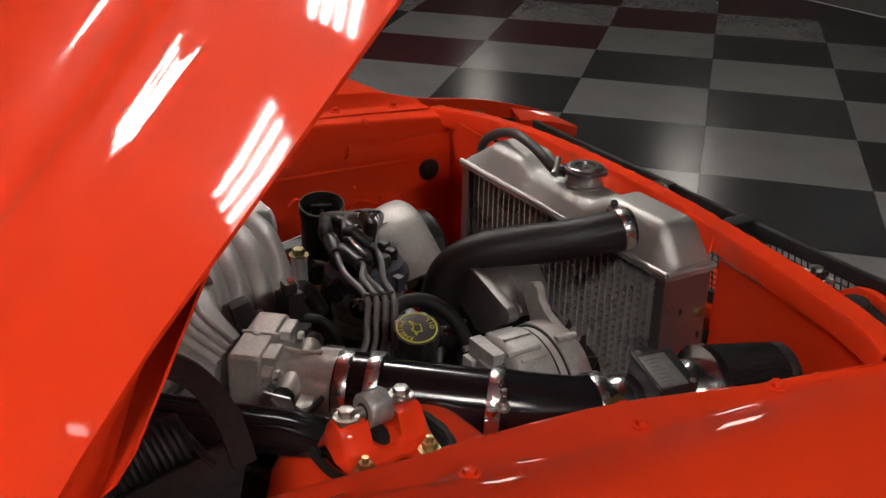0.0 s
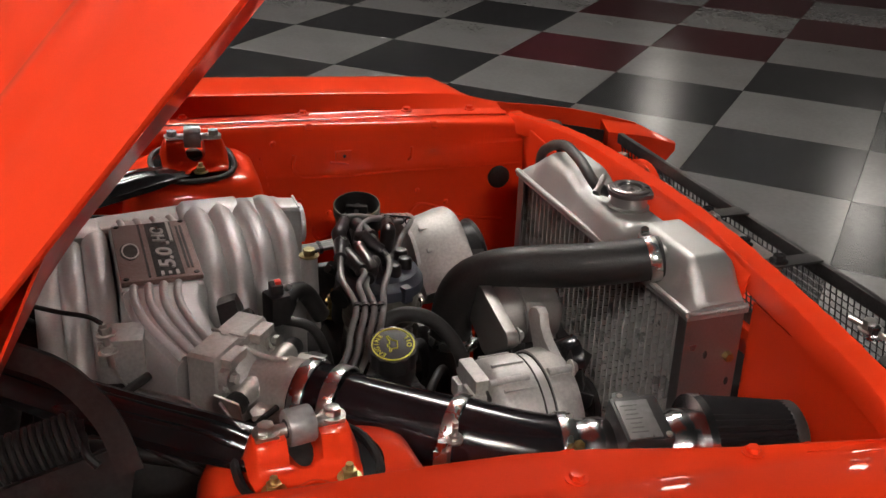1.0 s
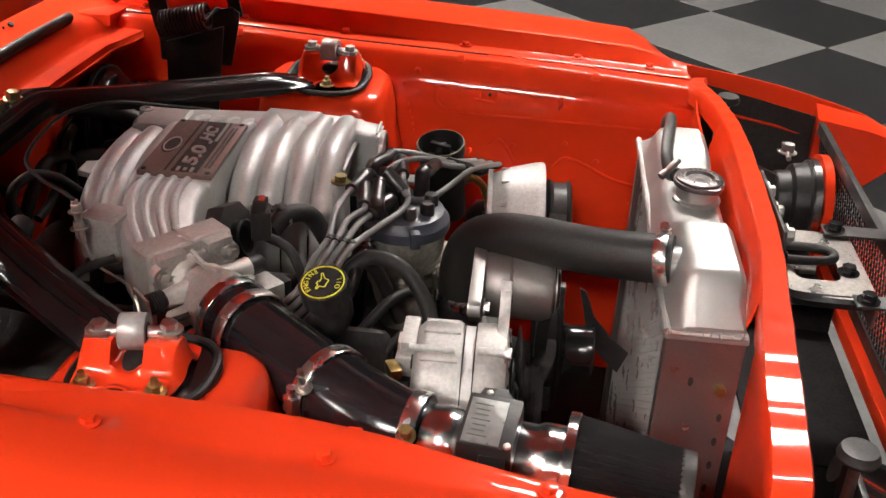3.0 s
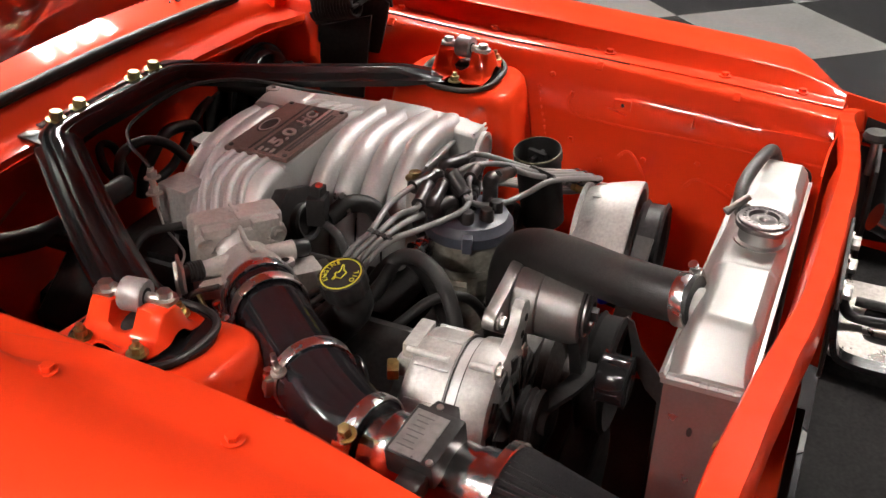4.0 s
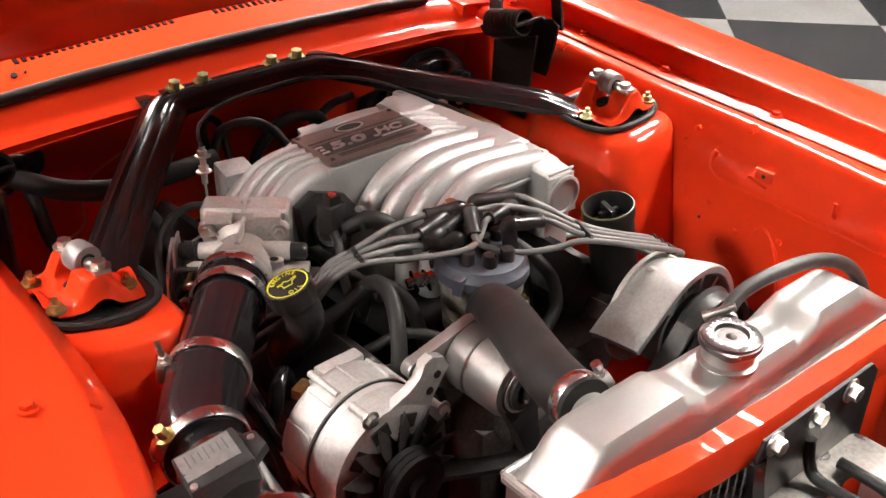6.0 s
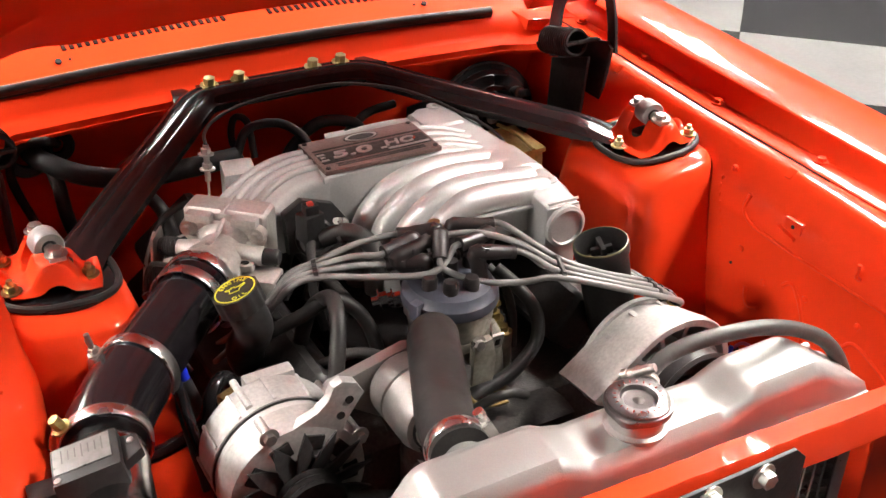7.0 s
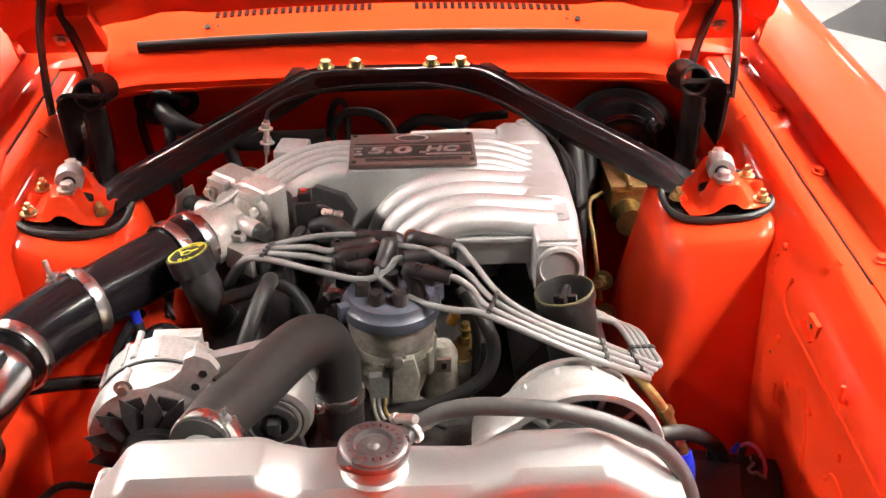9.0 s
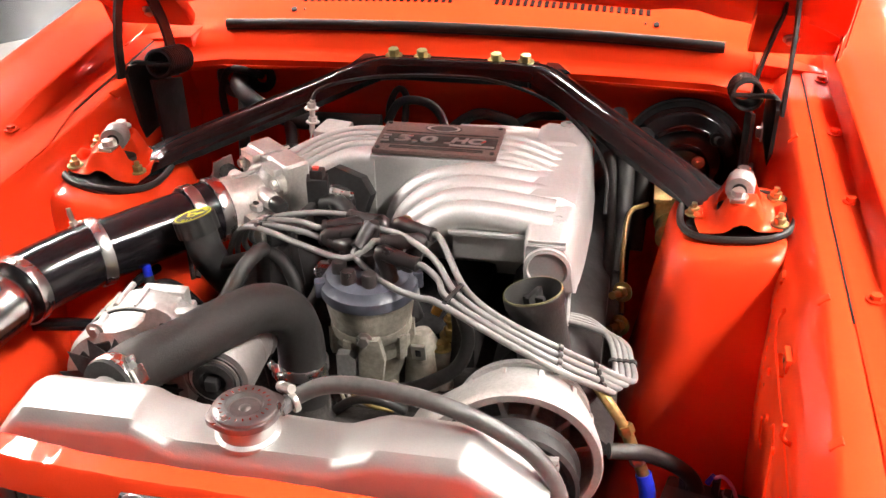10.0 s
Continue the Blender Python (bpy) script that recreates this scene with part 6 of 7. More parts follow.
def tower_cap(side):
    """A pressed three-legged cap with the shock's eye and bar on top."""
    c = thing("shock_cap", (side * 0.383, 0.012, 0.795), "red pressed shock tower cap with grey shock eye", "shock cap", "shock caps")
    cy = CAP_Y[side]
    us = [-1, -0.96, -0.9, -0.84, -0.78, -0.72, -0.66, -0.6, -0.54, -0.48, -0.4, -0.3, -0.2, -0.1]
    us = us + [0] + [-u for u in us[::-1]]
    vs = [-1, -0.97, -0.93, -0.89, -0.85, -0.81, -0.76, -0.71, -0.66, -0.6, -0.52, -0.45, -0.36, -0.315, -0.30, -0.285, -0.26, -0.22, -0.17, -0.12, -0.06]
    vs = vs + [0] + [-v for v in vs[::-1]]

    def press(u, v):
        e = ((u / 0.45) ** 4 + (v / 1.12) ** 4) ** 0.25
        if e < 0.66:
            h = 0.0325
        elif e < 1.34:
            f = (e - 0.66) / 0.68
            h = 0.0325 - 0.0265 * (f * f * (3 - 2 * f)) ** 0.75
        else:
            h = 0.006 - 0.0045 * min(1.0, (e - 1.34) / 0.3)
        if abs(v) > 0.84:
            h *= 1 - 0.88 * (abs(v) - 0.84) / 0.16
        w = abs(v) / 0.30
        if w < 1:
            h = min(h, 0.0075 + 0.012 * (1 - math.sqrt(1 - w * w)))
        edge = max(abs(u), abs(v))
        gap = min(abs(u), abs(v))
        if edge > 0.78 and gap < 0.34:
            h += 0.0085 * (1 - (gap / 0.34) ** 2) * min(1.0, (edge - 0.78) / 0.14)
        return Vector((side * (0.385 + 0.050 * u * math.sqrt(1 - 0.22 * v * v)), cy + 0.048 * v * math.sqrt(1 - 0.22 * u * u), 0.7985 + h + TILT * 0.053 * u))
    part("pressing", sheet(lambda i, j: press(us[i], vs[j]), range(len(us)), range(len(vs)), 0.0018 * side), RED, c)
    top = 0.8325
    part("shock_eye", lathe([(0.008, -0.0115), (0.0150, -0.0115), (0.0160, -0.010), (0.0160, 0.010), (0.0150, 0.0115), (0.008, 0.0115)], toward((side * 0.383, cy + 0.0005, top + 0.001), (side * 0.15, 1, 0)), 32), EYE, c, "grey painted shock eye")
    part("bushing", lathe([(0.005, -0.012), (0.008, -0.012), (0.008, 0.012), (0.005, 0.012)], toward((side * 0.383, cy + 0.0005, top + 0.001), (side * 0.15, 1, 0)), 20), RUBBER, c)
    # black plug puts the shade of the notch's open hollow into colour
    part("shock_top", lathe([(0, 0), (0.0185, 0), (0.0185, 0.010), (0.012, 0.012), (0, 0.012)], Matrix.Translation((side * 0.383, cy, 0.7985)) @ Matrix.Diagonal((1.25, 0.76, 1, 1)), 24), BLACKBAY, c)
    part("pin", joined(tube([(side * 0.379, cy - 0.033, top), (side * 0.387, cy + 0.033, top)], 0.006, 14, 1), box((0.017, 0.020, 0.004), Matrix.Translation((side * 0.3785, cy - 0.029, top)) , 0.0015), box((0.017, 0.020, 0.004), Matrix.Translation((side * 0.3875, cy + 0.029, top)), 0.0015)), STEEL, c)
    for y in (cy - 0.029, cy + 0.029):
        part("pin_bolt", hexbolt((side * (0.3785 if y < cy else 0.3875), y, top + 0.002), (0, 0, 1), 0.0075, 0.007), STEEL, c, "plated bolt head")
    for bx, by in ((0.044, -0.031), (-0.048, -0.003) if side > 0 else (-0.034, -0.020), (0.044, 0.031)):
        part("cap_bolt", hexbolt((side * (0.383 + bx), cy + by, 0.8005 + TILT * bx), (0, 0, 1), 0.0066, 0.007, stud=0.007), ZINC, c, "yellow zinc stud and nut")
    return c


tower_cap(1)
tower_cap(-1)

# ---- hood hinges ----
def hood_hinge(side):
    m = Matrix.Translation((side * 0.428, 0.235, 0.0)) @ Matrix.Rotation(radians(90), 4, "Z") @ Matrix.Rotation(radians(90), 4, "X")
    h = part("hood_hinge", prism([(-0.058, 0.70), (0.048, 0.70), (0.050, 0.745), (0.050, 0.838), (0.040, 0.846), (-0.066, 0.872), (-0.078, 0.864), (-0.074, 0.84), (-0.058, 0.765)], 0.005, m, 0.0015), SATIN, car, "black hood hinge with wound coil spring")
    part("inner_plate", prism([(-0.045, 0.71), (0.035, 0.71), (0.030, 0.82), (-0.060, 0.85)], 0.005, m @ Matrix.Translation((0, 0, -side * 0.026)), 0.0015), SATIN, h)
    bar = [(-0.0095, -0.002), (0.0095, -0.002), (0.0095, 0.002), (-0.0095, 0.002)]
    part("front_arm", sweep([(side * 0.436, 0.163, 0.855), (side * 0.439, 0.176, 0.905), (side * 0.443, 0.203, 0.95), (side * 0.447, 0.245, 0.978), (side * 0.449, 0.268, 0.990)], bar, 5, up=(1, 0, 0)), SATIN, h)
    part("rear_arm", sweep([(side * 0.408, 0.262, 0.822), (side * 0.412, 0.274, 0.860), (side * 0.420, 0.281, 0.890), (side * 0.428, 0.276, 0.925), (side * 0.436, 0.268, 0.958)], [(-0.014, -0.002), (0.014, -0.002), (0.014, 0.002), (-0.014, 0.002)], 5, up=(1, 0, 0)), SATIN, h)
    # the wound spring lies along the plate's top edge
    s0, s1 = Vector((side * 0.396, 0.196, 0.866)), Vector((side * 0.396, 0.268, 0.848))
    sm = toward(s0, s1 - s0)
    long = (s1 - s0).length
    turns, wound = 13, []
    for k in range(turns * 16 + 1):
        a = 2 * math.pi * k / 16
        wound.append(sm @ Vector((0.0185 * math.cos(a), 0.0185 * math.sin(a), long * k / (turns * 16))))
    part("coil_spring", tube(wound, 0.0029, 7, 1, smooth=False), SATIN, h)
    part("spring_anchor", box((0.040, 0.004, 0.008), toward(s0, (0, 1, 0)), 0.001), SATIN, h)
    part("spring_hook", tube([s0 + Vector((0.0, -0.002, 0.0)), s0 + Vector((side * 0.03, -0.004, 0.002)), (side * 0.434, 0.185, 0.862)], 0.0035, 8, 4), SATIN, h)
    for y, z in ((0.22, 0.735), (0.26, 0.735), (0.235, 0.80)):
        part("hinge_bolt", hexbolt((side * 0.424, y, z), (-side, 0, 0), 0.008, 0.006), STEEL, h)
    return h


hood_hinge(1)
hood_hinge(-1)

# ---- brake booster and master cylinder ----
booster = thing("brake_booster", (0.325, 0.33, 0.65), "gloss black brake booster on the firewall", "brake booster")
BM = toward((0.330, 0.372, 0.706), (0, -1.0, 0.05)) @ Matrix.Diagonal((0.93, 0.93, 1, 1))
part("shell", lathe([(0, 0), (0.075, 0), (0.085, 0.012), (0.088, 0.026), (0.094, 0.029), (0.0955, 0.034), (0.094, 0.039), (0.087, 0.041), (0.083, 0.052), (0.079, 0.055), (0.066, 0.057), (0.062, 0.060), (0.059, 0.070), (0.054, 0.073), (0.040, 0.074), (0.037, 0.077), (0.035, 0.088), (0, 0.090)], BM, 48), GLOSSBLACK, booster)
part("clamp_band", lathe([(0.0940, 0.031), (0.0975, 0.031), (0.0975, 0.037), (0.0940, 0.037)], BM, 48), SATIN, booster)
valve = part("check_valve", lathe([(0, 0), (0.010, 0), (0.010, 0.012), (0.006, 0.014), (0.006, 0.030), (0, 0.030)], toward(BM @ Vector((0.045, 0.045, 0.060)), (0.2, -1, 0.3)), 16), PLASTIC, booster)
for a in (40, 130, 220, 310):
    part("shell_bolt", hexbolt(BM @ Vector((0.028 * math.cos(radians(a)), 0.028 * math.sin(radians(a)), 0.089)), (0, -1, 0.05), 0.006, 0.006), STEEL, booster)
master = thing("master_cylinder", (0.315, 0.23, 0.65), "gold zinc plated brake master cylinder with reservoir", "master cylinder")
part("reservoir", joined(box((0.048, 0.085, 0.040), Matrix.Translation((0.318, 0.225, 0.692)), 0.008), box((0.052, 0.09, 0.008), Matrix.Translation((0.318, 0.225, 0.715)), 0.003), tube([(0.318, 0.175, 0.722), (0.318, 0.225, 0.728), (0.318, 0.275, 0.722)], 0.003, 8, 3)), BRASS, master)
part("bore", tube([(0.318, 0.29, 0.680), (0.318, 0.15, 0.678)], 0.021, 20, 1), BRASS, master)
part("line", tube([(0.285, 0.20, 0.70), (0.262, 0.17, 0.70), (0.258, 0.10, 0.68), (0.262, 0.05, 0.62)], 0.0032, 8, 5), BRASS, master)

# ---- leads, cables, hoses on the cowl ----
single("throttle_cable", tube([(-0.167, 0.168, 0.838), (-0.163, 0.182, 0.846), (-0.140, 0.215, 0.846), (-0.088, 0.255, 0.842), (0.0, 0.272, 0.840), (0.066, 0.270, 0.837), (0.140, 0.245, 0.823), (0.197, 0.195, 0.800), (0.228, 0.13, 0.782), (0.232, 0.09, 0.74)], 0.0024, 10, 8), RUBBER, "thin black throttle cable looping over the engine", "cable")
cable_end = thing("cable_end", (-0.168, 0.165, 0.79), "plated threaded cable adjuster with thin inner wire", "cable fitting")
part("sleeve", tube([(-0.170, 0.163, 0.792), (-0.167, 0.168, 0.838)], 0.0038, 12, 1), STEEL, cable_end)
for z in (0.826, 0.806):
    part("lock_nut", hexbolt((-0.1685, 0.1655, z), (0.06, 0.1, 1), 0.0062, 0.007), STEEL, cable_end)
part("inner_wire", tube([(-0.170, 0.163, 0.794), (-0.176, 0.150, 0.770), (-0.205, 0.105, 0.766), (-0.236, 0.086, 0.768)], 0.0015, 8, 4), STEEL, cable_end)
loom = thing("wiring_loom", (-0.35, 0.33, 0.70), "black taped wiring loom through a firewall grommet", "wiring")
part("grommet", joined(lathe([(0.018, 0), (0.030, 0), (0.033, 0.006), (0.029, 0.012), (0.018, 0.010)], toward((-0.350, 0.362, 0.785), (0, -1, 0.1)), 30), lathe([(0.010, 0), (0.022, 0), (0.024, 0.005), (0.02, 0.010), (0.010, 0.008)], toward((-0.312, 0.364, 0.787), (0, -1, 0.1)), 30)), RUBBER, loom)
part("trunk", tube([(-0.345, 0.36, 0.785), (-0.335, 0.325, 0.785), (-0.295, 0.290, 0.772), (-0.235, 0.270, 0.762), (-0.17, 0.262, 0.765), (-0.10, 0.265, 0.765)], 0.0135, 14, 6), RUBBER, loom)
part("branch", tube([(-0.33, 0.335, 0.785), (-0.325, 0.31, 0.76), (-0.32, 0.28, 0.70), (-0.29, 0.2, 0.64)], 0.009, 10, 6), RUBBER, loom)
part("branch", tube([(-0.24, 0.27, 0.76), (-0.22, 0.21, 0.74), (-0.225, 0.14, 0.72), (-0.24, 0.06, 0.70)], 0.009, 10, 6), RUBBER, loom)
part("branch", tube([(-0.31, 0.36, 0.79), (-0.33, 0.33, 0.81), (-0.36, 0.345, 0.80), (-0.375, 0.35, 0.76), (-0.36, 0.33, 0.70)], 0.006, 10, 6), RUBBER, loom)
single("firewall_wire", tube([(-0.183, 0.345, 0.774), (-0.214, 0.345, 0.762), (-0.244, 0.345, 0.745), (-0.256, 0.345, 0.714), (-0.257, 0.345, 0.688), (-0.276, 0.345, 0.674), (-0.304, 0.345, 0.679)], 0.0018, 8, 6), material("orange_wire", (0.55, 0.10, 0.03), 0.4), "thin orange wire looped down the firewall", "wiring")
single("vacuum_hose", tube([(-0.085, 0.275, 0.74), (-0.095, 0.295, 0.775), (-0.085, 0.31, 0.800), (-0.070, 0.30, 0.795), (-0.07, 0.28, 0.75)], 0.005, 12, 6), RUBBER, "black looped vacuum hose behind the intake", "hose")
single("vacuum_hose", tube([(-0.095, 0.28, 0.76), (-0.075, 0.285, 0.792), (-0.035, 0.28, 0.795), (-0.01, 0.262, 0.782), (0.0, 0.24, 0.76)], 0.0065, 12, 6), RUBBER, "black vacuum hose behind the intake", "hose")
single("breather_hose", tube([(-0.16, -0.09, 0.70), (-0.150, -0.105, 0.755), (-0.138, -0.135, 0.785), (-0.148, -0.175, 0.780), (-0.165, -0.205, 0.74), (-0.175, -0.21, 0.68)], 0.0085, 14, 6), RUBBER, "black rubber breather hose arching over the engine front", "hose")
single("heater_hose", tube([(-0.20, -0.11, 0.745), (-0.165, -0.12, 0.762), (-0.13, -0.125, 0.775), (-0.10, -0.14, 0.745), (-0.09, -0.165, 0.68)], 0.0078, 14, 6), RUBBER, "black heater hose beside the oil filler", "hose")
single("bypass_hose", tube([(-0.035, -0.10, 0.76), (-0.02, -0.115, 0.762), (0.01, -0.118, 0.75), (0.03, -0.12, 0.70)], 0.013, 14, 6), RUBBER, "black coolant hose behind the distributor", "hose")
single("dist_harness", tube([(0.074, -0.118, 0.750), (0.088, -0.142, 0.735), (0.101, -0.163, 0.710), (0.093, -0.181, 0.686), (0.070, -0.192, 0.672), (0.040, -0.199, 0.661), (0.0, -0.202, 0.656), (-0.035, -0.202, 0.650)], 0.0080, 12, 6), RUBBER, "black taped harness round the distributor", "wiring")
single("dist_harness", tube([(0.066, -0.112, 0.752), (0.078, -0.128, 0.735), (0.084, -0.140, 0.700), (0.080, -0.150, 0.660)], 0.0055, 10, 6), RUBBER, "thin black taped branch beside the distributor", "wiring")
sender = thing("brass_sender", (0.055, -0.165, 0.68), "brass threaded sender beside the distributor", "sender")
part("body", joined(hexbolt((0.073, -0.118, 0.680), (0, 0, 1), 0.0085, 0.010), tube([(0.073, -0.118, 0.690), (0.073, -0.118, 0.706)], 0.0045, 10, 1), hexbolt((0.073, -0.118, 0.702), (0, 0, 1), 0.0055, 0.006)), BRASS, sender)
part("terminal_boot", box((0.012, 0.010, 0.016), Matrix.Translation((0.059, -0.120, 0.718)) @ Matrix.Rotation(radians(25), 4, "Y"), 0.003), material("amber_boot", (0.42, 0.17, 0.015), 0.5), sender, "amber plastic terminal")
cover_post = thing("cover_post", (0.068, -0.146, 0.60), "cast alloy post with a brass hex plug on the front cover", "plug")
part("post", lathe([(0, 0), (0.016, 0), (0.012, 0.03), (0.0115, 0.074), (0.010, 0.078), (0, 0.078)], Matrix.Translation((0.068, -0.146, 0.605)), 20), WORN, cover_post)
part("hex_plug", hexbolt((0.068, -0.146, 0.682), (0, 0, 1), 0.0075, 0.007), BRASS, cover_post, "brass hex plug")
cast_boss = thing("cover_boss", (0.046, -0.146, 0.60), "stained cast alloy boss beside the distributor", "casting")
part("boss", lathe([(0, 0), (0.024, 0), (0.021, 0.05), (0.017, 0.085), (0.010, 0.098), (0, 0.100)], Matrix.Translation((0.046, -0.146, 0.605)), 22), WORN, cast_boss)
part("bracket", box((0.016, 0.004, 0.022), Matrix.Translation((0.046, -0.169, 0.690)) @ Matrix.Rotation(radians(14), 4, "X"), 0.001), STEEL, cast_boss)
part("bracket_slot", box((0.006, 0.003, 0.010), Matrix.Translation((0.046, -0.1705, 0.690)) @ Matrix.Rotation(radians(14), 4, "X"), 0.0005), BLACKBAY, cast_boss)
plug = thing("dipstick", (-0.292, -0.12, 0.66), "blue tipped probe with braided lead", "probe")
part("blue_tip", tube([(-0.293, -0.116, 0.722), (-0.296, -0.112, 0.742)], 0.0055, 10, 1), BLUE, plug, "blue plastic tip")
part("stem", tube([(-0.285, -0.128, 0.690), (-0.293, -0.116, 0.722)], 0.0065, 10, 1), RUBBER, plug)
single("starter_cable", tube([(-0.43, -0.16, 0.667), (-0.38, -0.152, 0.668), (-0.33, -0.15, 0.670), (-0.29, -0.158, 0.695), (-0.275, -0.15, 0.725), (-0.255, -0.13, 0.72), (-0.23, -0.10, 0.66)], 0.008, 12, 6), GLOSSBLACK, "black taped cable crossing to the inner panel", "cable")
single("earth_cable", tube([(-0.40, -0.30, 0.60), (-0.36, -0.27, 0.625), (-0.32, -0.26, 0.615), (-0.29, -0.24, 0.62)], 0.004, 8, 6), RUBBER, "thin black cable low beside the inner panel", "cable")
coolline = thing("fuel_line", (0.285, -0.24, 0.6), "metal fuel line with brass fitting and blue hose end", "fuel line")
part("pipe", tube([(0.238, -0.214, 0.716), (0.249, -0.225, 0.706), (0.264, -0.234, 0.690), (0.275, -0.239, 0.675)], 0.0058, 10, 4), BRASS, coolline)
part("fitting", joined(hexbolt((0.275, -0.239, 0.678), (0.42, -0.2, -0.88), 0.0085, 0.010, False), tube([(0.277, -0.240, 0.672), (0.300, -0.251, 0.622)], 0.0066, 12, 1)), BRASS, coolline, "brass union")
part("swivel_nut", hexbolt((0.287, -0.245, 0.651), (0.42, -0.2, -0.88), 0.0092, 0.015, False), STEEL, coolline, "plated steel swivel nut")
part("blue_hose", tube([(0.299, -0.250, 0.624), (0.305, -0.254, 0.602), (0.307, -0.256, 0.56), (0.306, -0.258, 0.50)], 0.0088, 12, 4), BLUE, coolline, "blue hose end")
single("drain_hose", tube([(0.262, -0.262, 0.66), (0.285, -0.254, 0.655), (0.301, -0.243, 0.645), (0.331, -0.223, 0.617), (0.352, -0.215, 0.592), (0.362, -0.215, 0.565)], 0.0085, 12, 5), RUBBER, "thin black hose dropping behind the brass union", "hose")
pump_box = thing("relay_box", (0.36, -0.25, 0.5), "dark brown relay box with loose wires on the panel", "relay box")
BOXTURN = Matrix.Translation((0.364, -0.252, 0.535)) @ Matrix.Rotation(radians(-14), 4, "Z")
part("case", box((0.098, 0.094, 0.088), BOXTURN, 0.006), SATIN, pump_box)
part("lid", box((0.050, 0.060, 0.008), BOXTURN @ Matrix.Translation((-0.022, -0.008, 0.047)), 0.003), BOOT, pump_box)
for x, y, h in ((-0.030, 0.034, 0.016), (0.004, 0.038, 0.020), (0.018, 0.030, 0.014)):
    part("terminal", box((0.008, 0.010, h), BOXTURN @ Matrix.Translation((x, y, 0.043 + h / 2)), 0.0015), PLASTIC, pump_box)
part("wire", tube([(0.372, -0.214, 0.592), (0.378, -0.217, 0.602), (0.384, -0.222, 0.606), (0.393, -0.230, 0.600), (0.397, -0.240, 0.588), (0.394, -0.248, 0.578)], 0.0022, 8, 6), material("pink_wire", (0.45, 0.08, 0.16), 0.5), pump_box)
part("wire", tube([(0.387, -0.221, 0.588), (0.384, -0.228, 0.590), (0.386, -0.233, 0.588), (0.378, -0.241, 0.588), (0.379, -0.248, 0.588), (0.386, -0.247, 0.587), (0.389, -0.251, 0.586), (0.396, -0.248, 0.580)], 0.0019, 8, 6), WIRE, pump_box)
part("blue_plug", tube([(0.368, -0.213, 0.588), (0.374, -0.213, 0.599)], 0.0035, 8, 1), BLUE, pump_box)

# ---- nose: grille mesh, lamp housings ----
grille = thing("grille", (0, -0.70, 0.60), "black wire mesh grille in a thin black surround", "grille")
GX0, GX1 = -0.43, 0.43


def gpoint(x, s):
    """Across at x, s from the top edge (0) down (1)."""
    return Vector((x, -0.730 - 0.022 * s, 0.750 - 0.15 * s))


wires = []
for k in range(76):
    x = GX0 + (GX1 - GX0) * k / 75
    wires.append(tube([gpoint(x, 0), gpoint(x, 1)], 0.0013, 4, 1))
for k in range(15):
    wires.append(tube([gpoint(GX0, k / 14), gpoint(GX1, k / 14)], 0.0013, 4, 1))
part("mesh", joined(*wires), SATIN, grille)
part("top_bar", box((0.88, 0.010, 0.018), Matrix.Translation((0, -0.731, 0.752)), 0.003), SATIN, grille)
part("bottom_bar", box((0.90, 0.012, 0.02), Matrix.Translation((0, -0.753, 0.600)), 0.003), SATIN, grille)
for x in (-0.100, 0.066):
    part("bracket", box((0.026, 0.075, 0.003), Matrix.Translation((x, -0.692, 0.764)), 0.001), SATIN, grille)
    part("bracket_bolt", hexbolt((x, -0.668, 0.766), (0, 0, 1), 0.008, 0.008), GLOSSBLACK, grille)
latch = thing("hood_latch", (0.0, -0.60, 0.70), "black steel hood latch bracket bolted to the support", "hood latch")
part("plate", prism([(-0.090, 0.0), (0.070, 0.0), (0.082, -0.012), (0.080, -0.10), (0.06, -0.115), (-0.075, -0.115), (-0.094, -0.10), (-0.097, -0.014)], 0.004, Matrix.Translation((0.0, -0.568, 0.834)) @ Matrix.Rotation(radians(90), 4, "X"), 0.0015), SATIN, latch)


def tray_ring(z, half_x, half_y, cx, cy, power):
    """A rounded rectangle as a closed ring."""
    pts = []
    for k in range(48):
        a = 2 * math.pi * k / 48
        ca, sa = math.cos(a), math.sin(a)
        pts.append(Vector((cx + half_x * math.copysign(abs(ca) ** power, ca), cy + half_y * math.copysign(abs(sa) ** power, sa), z)))
    return pts


outer, inner = (0.079, 0.056, -0.011, -0.627, 0.16), (0.040, 0.027, -0.012, -0.628, 0.42)
tray = part("tray", skin([tray_ring(0.760, *outer), tray_ring(0.760, *inner), tray_ring(0.756, *inner), tray_ring(0.756, *outer), tray_ring(0.760, *outer)], True, False), TAN, latch, "bare worn steel tray with a rounded opening")
part("tray_lip", box((0.154, 0.004, 0.034), Matrix.Translation((-0.011, -0.684, 0.742)), 0.0015), TAN, latch)
part("side_flange", sweep([(-0.094, -0.570, 0.815), (-0.095, -0.574, 0.785), (-0.094, -0.582, 0.764), (-0.092, -0.61, 0.757), (-0.091, -0.665, 0.756)], [(-0.0035, -0.008), (0.0035, -0.008), (0.0035, 0.008), (-0.0035, 0.008)], 5, up=(1, 0, 0)), GLOSSBLACK, latch)
part("loop", tube([(-0.020, -0.574, 0.800), (-0.022, -0.579, 0.778), (-0.024, -0.592, 0.768), (-0.020, -0.640, 0.768), (-0.006, -0.652, 0.768), (0.008, -0.640, 0.768), (0.010, -0.590, 0.768)], 0.0055, 10, 5), SATIN, latch)
part("striker", tube([(-0.012, -0.585, 0.752), (-0.012, -0.632, 0.752)], 0.007, 10, 1), STEEL, latch)
part("tray_bolt", hexbolt((-0.030, -0.664, 0.760), (0, 0, 1), 0.008, 0.008), GLOSSBLACK, latch)
